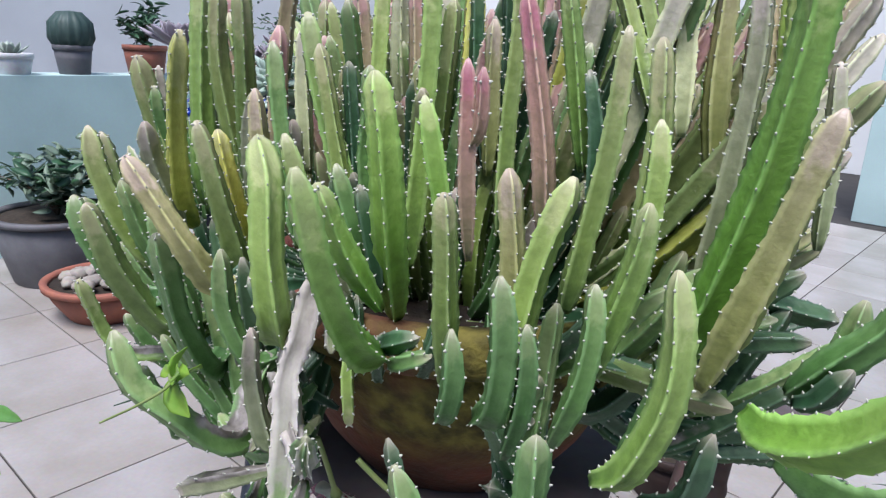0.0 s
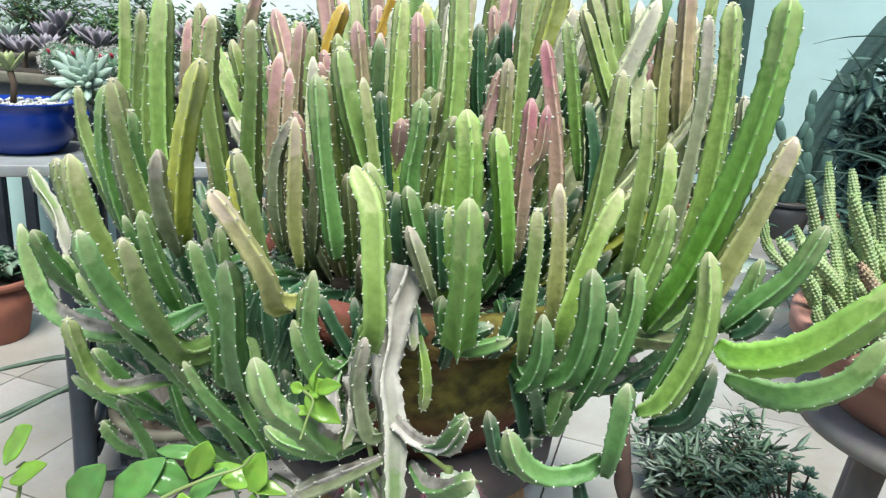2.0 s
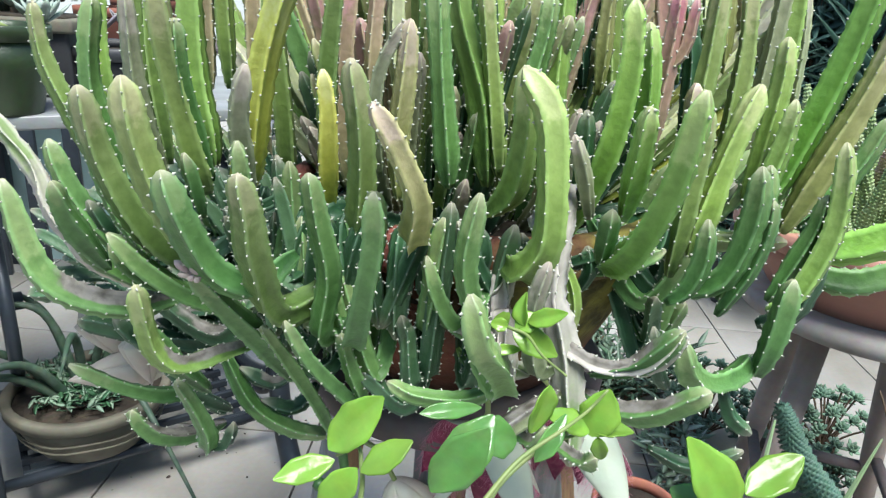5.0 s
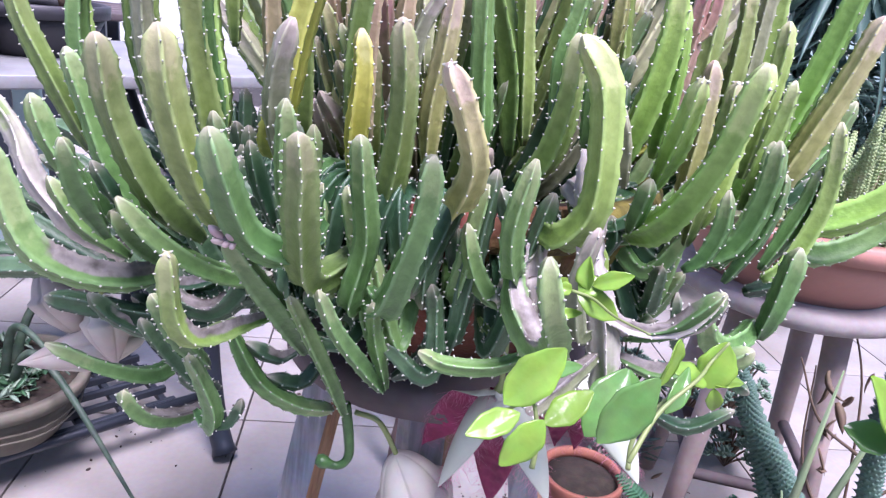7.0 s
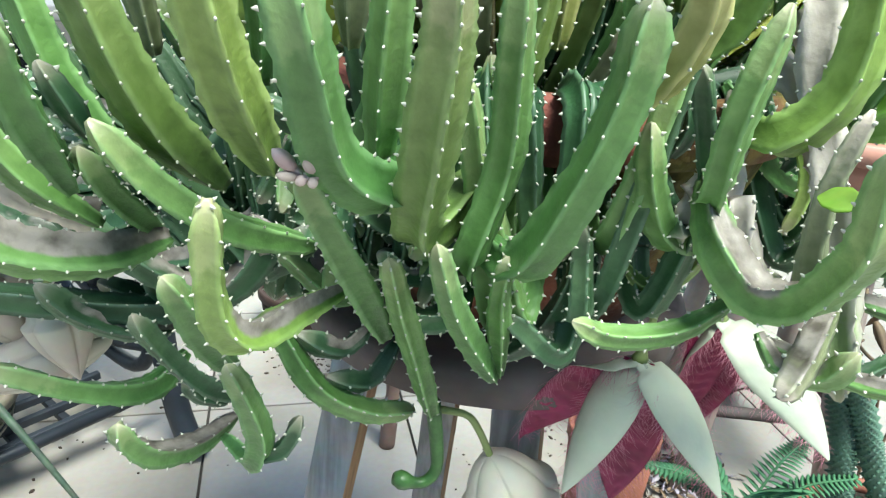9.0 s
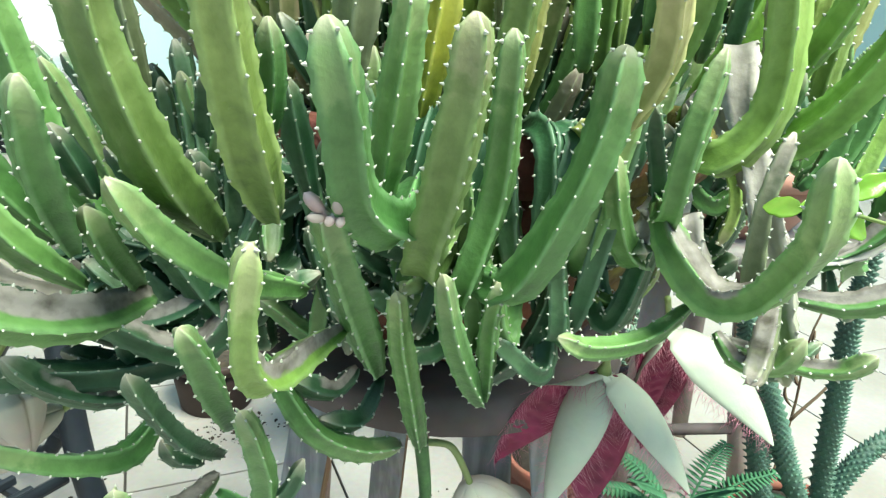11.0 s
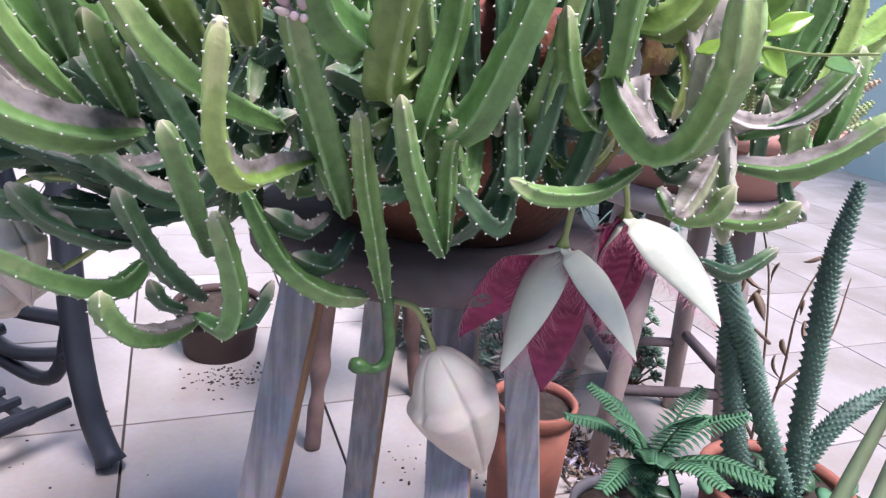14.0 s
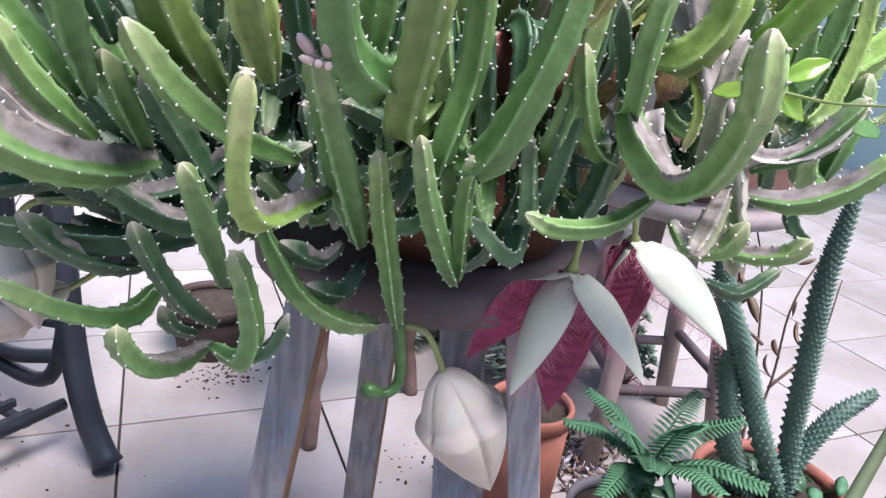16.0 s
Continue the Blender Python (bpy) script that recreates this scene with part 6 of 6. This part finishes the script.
for dx, dy, dz in ((-0.35, -0.35, 0.12), (-0.32, -0.42, 0.0), (-0.2, -0.36, 0.06), (-0.3, 0.1, 0.16), (0.08, -0.2, 0.16), (-0.14, -0.1, 0.22), (0.18, -0.12, 0.1), (0.2, 0.12, 0.14), (0.34, -0.22, -0.14)):
    b = bmesh.new()
    tube(b, spline([Vector((dx * 0.06, dy * 0.06, -0.01)), Vector((dx * 0.35, dy * 0.35, 0.10 + 0.4 * max(dz, 0))), Vector((dx, dy, dz))], 16), lambda u: 0.009 * (1 - 0.85 * u ** 2), 8)
    part("leaf", b, BANDED, t)
bush("ground_succulent", (-1.16, 0.99, 0.195), (0.13, 0.13, 0.045), 800, 0.024, 0.009, [GREYLEAF, LEAF2], "mat of tiny grey-green leaves in the clay bowl", stalks=10)
# cord round the clay bowl
for z, r in ((0.045, 0.133), (0.062, 0.138)):
    b = bmesh.new()
    tube(b, [Vector((r * math.cos(0.1571 * i), r * math.sin(0.1571 * i), z + 0.002 * math.sin(i))) for i in range(41)], 0.0022, 6)
    cord = tagged(new("cord", finish(b, "cord", CLAY)), "thin cord tied round the clay bowl", "cord")
    cord.location = (-1.16, 0.99, 0.10)
# low stool with turned legs behind the plant
st3 = thing("stool", "low pinkish wooden stool with dark-ended turned legs", "stool", (-0.33, 1.18, 0))
part("seat", lathe([(0, 0.40), (0.13, 0.40), (0.14, 0.407), (0.14, 0.425), (0.133, 0.432), (0, 0.432)], 40, 0.006), STOOL, st3)
for i in range(3):
    a = radians(239 + 120 * i)
    b = bmesh.new()
    tube(b, spline([Vector((0.10 * math.cos(a), 0.10 * math.sin(a), 0.40)), Vector((0.14 * math.cos(a), 0.14 * math.sin(a), 0.2)), Vector((0.17 * math.cos(a), 0.17 * math.sin(a), 0.0))], 30),
         lambda u: 0.019 - 0.004 * u + 0.004 * math.sin(u * 24) * (0.55 < u < 0.8), 12)
    part("leg", b, material("turned_wood", (0.26, 0.17, 0.14), 0.6, vary=0.4, scale=9, second=(0.10, 0.06, 0.05)), st3)
# spilt soil and crumbs on the tiles
CRUMB = material("soil_crumb", (0.05, 0.035, 0.025), 0.95, vary=0.4)
b = bmesh.new()
for cx, cy, sp, cnt in ((-0.54, 1.33, 0.05, 130), (-0.16, 0.92, 0.07, 70), (-0.95, 1.10, 0.18, 30), (-0.05, 0.98, 0.08, 50)):
    for i in range(cnt):
        k = rng.uniform(0.0006, 0.0032) * (1.6 if i % 9 == 0 else 1)
        bmesh.ops.create_icosphere(b, subdivisions=1, radius=1, matrix=Matrix.Translation((cx + rng.gauss(0, sp), cy + rng.gauss(0, sp * 0.6), 0.0006)) @ Matrix.Rotation(rng.uniform(0, 3), 4, "Z") @ Matrix.Diagonal((k * rng.uniform(1, 2), k, k * 0.5, 1)))
tagged(new("soil_crumbs", finish(b, "soil_crumbs", CRUMB)), "dark soil crumbs and leaf bits scattered on the tiles", "soil", kind="stuff")
b = bmesh.new()
for i in range(420):
    k = rng.gauss(0, 1)
    p = Vector((0.08 + 0.06 * k, 0.88 + rng.gauss(0, 0.05), abs(rng.gauss(0, 0.008)) + 0.002))
    blade(b, p, (rng.gauss(0, 1), rng.gauss(0, 1), rng.uniform(-0.1, 0.35)), (rng.gauss(0, 0.6), rng.gauss(0, 0.6), 1), rng.uniform(0.012, 0.030), rng.uniform(0.004, 0.010), 0.0006, rng.uniform(-1.5, 1.5), 0.5, 4, mat=i % 3)
tagged(new("leaf_litter", finish(b, "leaf_litter", [TWIG, material("lilac_litter", (0.36, 0.33, 0.40), 0.8, vary=0.3), SOIL])), "heap of dry brown and lilac fallen leaves on the tiles", "leaf litter", kind="stuff")
simple_pot("dark brown clay pot on the floor", (-0.56, 1.47, 0), 0.078, 0.096, 0.13, material("dark_clay", (0.06, 0.035, 0.028), 0.7))

# ---------------------------------------------------------------- bowl of stonecrop on its stool
BX, BY = 0.25, 0.93
st2 = thing("stool", "round grey wooden stool with turned splayed legs", "stool", (BX, BY, 0))
part("seat", lathe([(0, 0.524), (0.19, 0.524), (0.205, 0.532), (0.207, 0.552), (0.198, 0.56), (0, 0.56)], 48, 0.006), material("pale_worn_wood", (0.46, 0.42, 0.40), 0.7, vary=0.3, scale=11, second=(0.34, 0.30, 0.28)), st2)
for i in range(4):
    a = 0.5 + i * math.pi / 2
    b = bmesh.new()
    tube(b, [Vector((0.11 * math.cos(a), 0.11 * math.sin(a), 0.525)), Vector((0.15 * math.cos(a), 0.15 * math.sin(a), 0.2)), Vector((0.18 * math.cos(a), 0.18 * math.sin(a), 0.0))], lambda u: 0.023 - 0.006 * u, 12)
    part("leg", b, material("pinkish_wood", (0.46, 0.37, 0.33), 0.7, vary=0.3), st2)
for i in range(4):
    a, c = 0.5 + i * math.pi / 2, 0.5 + (i + 1) * math.pi / 2
    b = bmesh.new()
    z = 0.17 + 0.03 * (i % 2)
    tube(b, [Vector((0.155 * math.cos(a), 0.155 * math.sin(a), z)), Vector((0.155 * math.cos(c), 0.155 * math.sin(c), z))], 0.011)
    part("stretcher", b, STOOL, st2)
simple_pot("wide smooth terracotta bowl on a round stool", (BX, BY, 0.56), 0.16, 0.225, 0.125, material("smooth_terracotta", (0.52, 0.26, 0.20), 0.6, vary=0.15, scale=6), 0.016)
t = thing("stonecrop", "crowded pale green and pinkish stonecrop stems in the bowl", "succulent plant", (BX, BY, 0.66))
for i in range(125):
    a, k = i * 2.4, math.sqrt((i + 0.5) / 125) * 0.2
    base = Vector((k * math.cos(a), k * math.sin(a), 0))
    h = rng.choice([rng.uniform(0.06, 0.12), rng.uniform(0.09, 0.16), rng.uniform(0.14, 0.23)])
    lean_ = Vector((math.cos(a), math.sin(a), 0)) * (k * 0.35) + Vector((rng.gauss(0, 0.035), rng.gauss(0, 0.035), 0))
    b = bmesh.new()
    warty_stem(b, spline([base, base + lean_ * rng.uniform(0.1, 0.9) + Vector((0, 0, h * 0.5)), base + lean_ + Vector((0, 0, h))], 14), rng.uniform(0.0085, 0.0125))
    part("stem", b, PINKCROP if i % 9 == 4 else RATTAIL, t)

# ---------------------------------------------------------------- tubercled spurge, low shrubs and fern by the stools
spot = simple_pot("low terracotta pot on the floor", (0.24, 0.575, 0), 0.09, 0.115, 0.15, TERRACOTTA)
spiky_plant((0.24, 0.575, 0.14), [
    ([(0.23, 0.58, 0.13), (0.260, 0.560, 0.106), (0.113, 0.540, 0.326), (0.031, 0.520, 0.441), (-0.039, 0.500, 0.525), (-0.077, 0.490, 0.593)], 0.0155),
    ([(0.23, 0.58, 0.13), (0.255, 0.560, 0.129), (0.217, 0.550, 0.287), (0.174, 0.530, 0.423), (0.146, 0.520, 0.537), (0.141, 0.510, 0.660)], 0.0155),
    ([(0.23, 0.58, 0.13), (0.266, 0.570, 0.119), (0.287, 0.570, 0.202), (0.324, 0.560, 0.271), (0.388, 0.550, 0.314)], 0.0160),
    ([(0.23, 0.58, 0.13), (0.183, 0.580, 0.149), (0.127, 0.585, 0.238), (0.132, 0.580, 0.319)], 0.0150),
    ([(0.23, 0.58, 0.13), (0.121, 0.560, 0.232), (0.043, 0.540, 0.386), (-0.020, 0.520, 0.500)], 0.0150)], "blue-green spurge with tubercle-covered winding stems")
simple_pot("deep terracotta pot behind the wooden stool", (-0.13, 0.74, 0), 0.05, 0.065, 0.25, TERRACOTTA)
simple_pot("small grey pot low on the floor", (-0.03, 0.60, 0), 0.06, 0.08, 0.13, GREYPOT)
t = thing("fern_plant", "plant with toothed feathery green leaves", "fern", (-0.07, 0.53, 0.13))
for a, e, L in ((3.3, 0.75, 0.2), (4.0, 0.5, 0.2), (4.7, 0.35, 0.2), (5.3, 0.25, 0.22), (5.9, 0.6, 0.2), (3.6, 0.1, 0.2), (5.6, 0.0, 0.22), (2.8, 0.4, 0.2), (4.4, 0.9, 0.24), (2.2, 0.6, 0.18), (0.3, 0.7, 0.18)):
    d = Vector((math.cos(a) * math.cos(e), math.sin(a) * math.cos(e), math.sin(e)))
    L *= 0.66
    b = bmesh.new()
    path = spline([Vector((0, 0, 0)), Vector((0, 0, 0.12)), Vector((0, 0, 0.16)) + d * L * 0.5, Vector((0, 0, 0.15)) + d * L], 32)
    tube(b, path, 0.0018, 5)
    fr = frames_along(path)
    for k in range(8, 33):
        tn = fr[k][0]
        s = tn.cross(Vector((0, 0, 1))).normalized()
        for sg in (-1, 1):
            blade(b, path[k], s * sg + tn * 0.35, (0, 0, 1), 0.026 * (1.1 - abs(k - 19) / 20), 0.0072, 0.0008, -0.3, 0.1, 4)
    part("leaf", b, FERN, t)
bush("leafy_shrub", (0.02, 0.54, 0.0), (0.17, 0.12, 0.20), 170, 0.06, 0.026, [FERN, LEAF2], "broad-leaved green shrub among the low pots", stalks=12)
bush("leafy_shrub", (0.22, 0.50, 0.0), (0.14, 0.12, 0.22), 150, 0.055, 0.024, [FERN, LEAF2], "broad-leaved green shrub beside the spurge", stalks=12)
SEDUM = material("blue_green_sedum", (0.20, 0.32, 0.22), 0.5, vary=0.3, scale=40)
for x, y, s_, h in ((0.17, 1.30, 0.10, 0.20), (0.32, 1.27, 0.09, 0.18), (0.08, 1.22, 0.07, 0.16), (0.46, 1.30, 0.09, 0.17), (0.36, 1.10, 0.06, 0.14)):
    t = thing("sedum_shrub", "low blue-green sedum shrub of small fat rosettes", "succulent plant", (x, y, 0.0))
    heads = []
    for i in range(26):
        a, k = i * 2.4, math.sqrt((i + 0.5) / 26)
        heads.append(Vector((s_ * k * math.cos(a), s_ * k * math.sin(a), h * (1.0 - 0.55 * k * k) * rng.uniform(0.8, 1.1))))
        b = bmesh.new()
        tube(b, spline([Vector((0, 0, 0)), Vector((heads[-1].x * 0.5, heads[-1].y * 0.5, heads[-1].z * 0.6)), heads[-1]], 6), 0.0025, 5)
        part("stalk", b, TWIG, t)
    b = bmesh.new()
    for p in heads:
        axis = Vector((p.x, p.y, h * 0.6)).normalized()
        sx = axis.orthogonal().normalized()
        sy = axis.cross(sx)
        for i in range(15):
            a, e = i * 2.4, -0.1 + 1.3 * i / 15
            d = (sx * math.cos(a) + sy * math.sin(a)) * math.cos(e) + axis * math.sin(e)
            fat_leaf(b, p + d * 0.003, d, axis, 0.022 * rng.uniform(0.8, 1.1) * (1 - 0.35 * i / 15), 0.010, 0.005, 0.4)
    tagged(part("foliage", b, SEDUM, t), kind="stuff")
for x, y, h, s_ in ((0.0, 1.40, 0.22, 0.12), (0.10, 1.50, 0.24, 0.12), (-0.08, 1.56, 0.22, 0.10)):
    bush("grey_shrub", (x, y, 0.0), (s_, s_, h), 300, 0.055, 0.012, [GREYLEAF, GREYLEAF, MIDLEAF], "low grey-green narrow-leaved shrub beside the stool", stalks=14)
for x, y in ((0.06, 1.08), (-0.10, 1.40)):
    bush("grey_shrub", (x, y, 0.0), (0.08, 0.08, 0.18), 200, 0.05, 0.012, [GREYLEAF, PALELEAF], "small grey-green narrow-leaved shrub", stalks=10)

# dry brown twigs among the low plants
t = thing("dry_branch", "dry brown twigs with curled dead leaves", "twig", (0.38, 0.75, 0.0))
for pts in ([(0, 0, 0), (-0.02, 0.0, 0.2), (-0.05, 0.02, 0.42), (-0.11, 0.03, 0.56)], [(0, 0, 0), (0.05, 0.02, 0.2), (0.02, 0.0, 0.38), (0.09, 0.0, 0.52)], [(-0.01, 0, 0.1), (-0.09, 0.04, 0.25), (-0.12, 0.05, 0.44)],
            [(0.02, 0, 0.2), (0.09, -0.02, 0.3), (0.13, 0.0, 0.42)], [(-0.03, 0, 0.3), (-0.14, -0.02, 0.38), (-0.19, 0.0, 0.48)]):
    b = bmesh.new()
    tube(b, spline([Vector(p) for p in pts], 16), lambda u: 0.0035 - 0.0022 * u, 6)
    part("twig", b, TWIG, t)
b = bmesh.new()
for i in range(16):
    p = Vector((rng.uniform(-0.14, 0.06), rng.uniform(-0.02, 0.05), rng.uniform(0.24, 0.48)))
    blade(b, p, (rng.gauss(0, 0.4), rng.gauss(0, 0.4), -1), (rng.gauss(0, 1), 1, 0), rng.uniform(0.03, 0.06), rng.uniform(0.010, 0.018), 0.0008, rng.uniform(-1.5, 1.5), 0.6, 6)
tagged(part("dead_leaves", b, TWIG, t, "curled brown dead leaves"), kind="stuff")

# pale sword leaves rising close to the eye
t = thing("agave", "agave with long pale green sword leaves", "agave", (-0.24, 0.12, 0.0))
for base, tip, w in (((-0.235, 0.165, 0.0), (-0.259, 0.163, 0.805), 0.024), ((-0.32, 0.19, 0.0), (-0.176, 0.207, 0.767), 0.026), ((0.013, 0.20, 0.0), (-0.242, 0.20, 0.700), 0.026)):
    b = bmesh.new()
    v = Vector(tip) - Vector(base)
    root = Vector((-0.24, 0.12, 0))
    blade(b, Vector(base) - root, v, (-0.3, -1, 0.2), v.length, w, 0.002, 0.1, 0.15, 10, 0.6)
    part("leaf", b, material("agave_leaf", (0.24, 0.34, 0.17), 0.5, vary=0.25), t)

# ---------------------------------------------------------------- plants against the far mint wall
YUCCA = material("yucca_leaf", (0.21, 0.37, 0.29), 0.4, vary=0.3, through_light=0.25)
DARKGREEN = material("far_leaf", (0.16, 0.29, 0.24), 0.45, vary=0.3, through_light=0.25)
sword_plant("yucca", (0.50, 2.2, 0), 0.78, 34, 0.30, 0.035, YUCCA, "dark green yucca with drooping sword leaves", 1.7)
sword_plant("yucca", (0.98, 2.5, 0), 1.1, 50, 0.6, 0.04, YUCCA, "tall dark yucca with long hanging leaves", 2.3)
sword_plant("yucca", (1.25, 2.8, 0), 1.35, 50, 0.65, 0.04, YUCCA, "tall dark yucca with long hanging leaves", 2.4)
sword_plant("yucca", (0.86, 2.25, 0), 0.80, 40, 0.40, 0.05, YUCCA, "yucca with a lighter green spreading leaf head", 1.5)
sword_plant("yucca", (1.12, 2.35, 0), 1.55, 60, 0.70, 0.05, YUCCA, "tall dark yucca with long hanging leaves", 2.6)
sword_plant("yucca", (1.45, 2.6, 0), 1.0, 50, 0.65, 0.05, DARKGREEN, "dark yucca crowding the wall", 2.2)
for x, y, h in ((0.60, 3.0, 1.35), (0.78, 2.95, 1.7), (0.95, 3.05, 1.9), (0.85, 2.7, 1.5)):
    bush("far_shrub", (x, y, 0), (0.22, 0.2, h), 900, 0.13, 0.035, [DARKGREEN, YUCCA], "tall dense dark shrub against the mint wall", stalks=22, droop=1.2)
for x, y, h in ((0.70, 2.75, 1.0), (1.05, 2.9, 1.25), (1.4, 2.3, 1.3), (1.35, 3.1, 1.5)):
    bush("far_shrub", (x, y, 0), (0.28, 0.25, h), 420, 0.11, 0.035, [DARKGREEN, YUCCA], "tall dark shrub against the mint wall", stalks=14)
sword_plant("yucca", (0.80, 3.1, 0), 1.2, 46, 0.6, 0.04, DARKGREEN, "tall dark yucca behind the others", 2.3)
for x, y, h in ((0.45, 2.35, 0.5), (0.75, 2.2, 0.52), (1.05, 2.2, 0.5), (0.6, 2.0, 0.45), (0.95, 1.9, 0.45)):
    sword_plant("grassy_tuft", (x, y, 0), 0.35, 40, 0.34, 0.014, YUCCA, "tuft of narrow dark grassy leaves", 1.5, False, -1.3)
    bush("far_shrub", (x + 0.1, y + 0.25, 0), (0.3, 0.25, h + 0.12), 260, 0.08, 0.03, [DARKGREEN, LEAF2], "dark shrub against the mint wall", stalks=12)


def column_cactus(place, stems, label):
    t = thing("column_cactus", label, "cactus", place)
    for pts, r in stems:
        path = spline([Vector(p) for p in pts], 24)
        b = bmesh.new()
        fr = frames_along(path)
        rings = []
        for i, (p, (tn, s, c)) in enumerate(zip(path, fr)):
            u = i / 24
            k = r * (1 if u < 0.9 else math.sqrt(max(0.04, 1 - ((u - 0.9) / 0.1) ** 2)))
            rings.append([b.verts.new(p + (s * math.cos(q) + c * math.sin(q)) * k * (1 + 0.16 * math.cos(5 * q))) for q in (2 * math.pi * j / 30 for j in range(30))])
        for a1, a2 in zip(rings, rings[1:]):
            for j in range(30):
                b.faces.new((a1[j], a1[(j + 1) % 30], a2[(j + 1) % 30], a2[j]))
        b.faces.new(rings[0][::-1])
        b.faces.new(rings[-1])
        part("stem", b, COLUMN, t)


def pad_cactus(place, pads, label):
    t = thing("pad_cactus", label, "cactus", place)
    tips = [(Vector((0, 0, 0)), 0.1)]
    for k in range(pads):
        p, lean_ = tips.pop(0)
        size = 0.15 * 0.985 ** k * rng.uniform(0.85, 1.1)
        b = bmesh.new()
        bmesh.ops.create_uvsphere(b, u_segments=16, v_segments=10, radius=1, matrix=Matrix.Translation(p) @ Matrix.Rotation(lean_, 4, "Y") @ Matrix.Translation((0, 0, size * 0.47)) @ Matrix.Diagonal((size * 0.20, 0.014, size * 0.5, 1)))
        part("pad", b, DARKGREEN, t)
        tip = p + Vector((math.sin(lean_), rng.uniform(-0.03, 0.03), math.cos(lean_))) * size * 0.9
        for side in ((-1, 1) if k in (1, 2, 4, 7) else (0,)):
            tips.append((tip, lean_ * 0.5 + side * rng.uniform(0.25, 0.5) + rng.uniform(-0.12, 0.12)))


pad_cactus((0.62, 3.9, 0), 26, "dark branching pad cactus against the wall")
simple_pot("black plastic pot by the wall", (0.10, 4.65, 0), 0.14, 0.18, 0.24, BLACKPOT, group="wall pots")
column_cactus((0.10, 4.65, 0.2), [([(0, 0, 0), (-0.03, 0, 0.8), (-0.10, 0, 2.2)], 0.07), ([(0.12, 0, 0), (0.13, 0, 0.3), (0.12, 0, 0.55)], 0.05)], "leaning blue-grey column cactus in a black pot")
simple_pot("black plastic pot by the wall", (0.5, 4.6, 0), 0.14, 0.18, 0.24, BLACKPOT, group="wall pots")
column_cactus((0.5, 4.6, 0.2), [([(0, 0, 0), (0.1, 0, 0.5), (0.42, 0, 1.2)], 0.07), ([(0.12, 0.05, 0), (0.22, 0, 0.5), (0.3, 0, 1.0)], 0.06), ([(0.3, 0, 0), (0.34, 0, 0.4), (0.4, 0, 0.8)], 0.06)], "cluster of dark column cactus in a black pot")
simple_pot("terracotta pot by the wall", (-0.12, 4.35, 0), 0.12, 0.15, 0.2, TERRACOTTA, group="wall pots")
sword_plant("aloe", (-0.12, 4.35, 0.18), 0.25, 34, 0.42, 0.035, DARKGREEN, "dark spiky aloe in a terracotta pot", 1.4, True, 0.2)
simple_pot("terracotta pot by the wall", (0.85, 4.6, 0), 0.14, 0.18, 0.22, TERRACOTTA, group="wall pots")

# grey-white broad-leaved plant between the stools and the wall
t = thing("silver_plant", "plant with a broad torn silvery leaf", "plant", (-0.02, 3.0, 0.0))
for a, L in ((0.3, 0.5), (1.6, 0.4), (3.0, 0.45), (4.4, 0.4)):
    b = bmesh.new()
    blade(b, (0, 0, 0.02), (math.cos(a) * 0.6, math.sin(a) * 0.6, 1), (0, 0, 1), L, 0.22, 0.002, -1.4, 0.2, 10)
    part("leaf", b, PALELEAF, t)

for i in range(-8, 13):
    for j in range(-9, 10):
        x, y = GX + i * GS, GY + j * GS
        if -3.7 < x < 4.0 and -2.0 < y < 4.8:
            t = new("tile", TILE_MESH)
            t.location = (x, y, 0)
            t.parent = floor
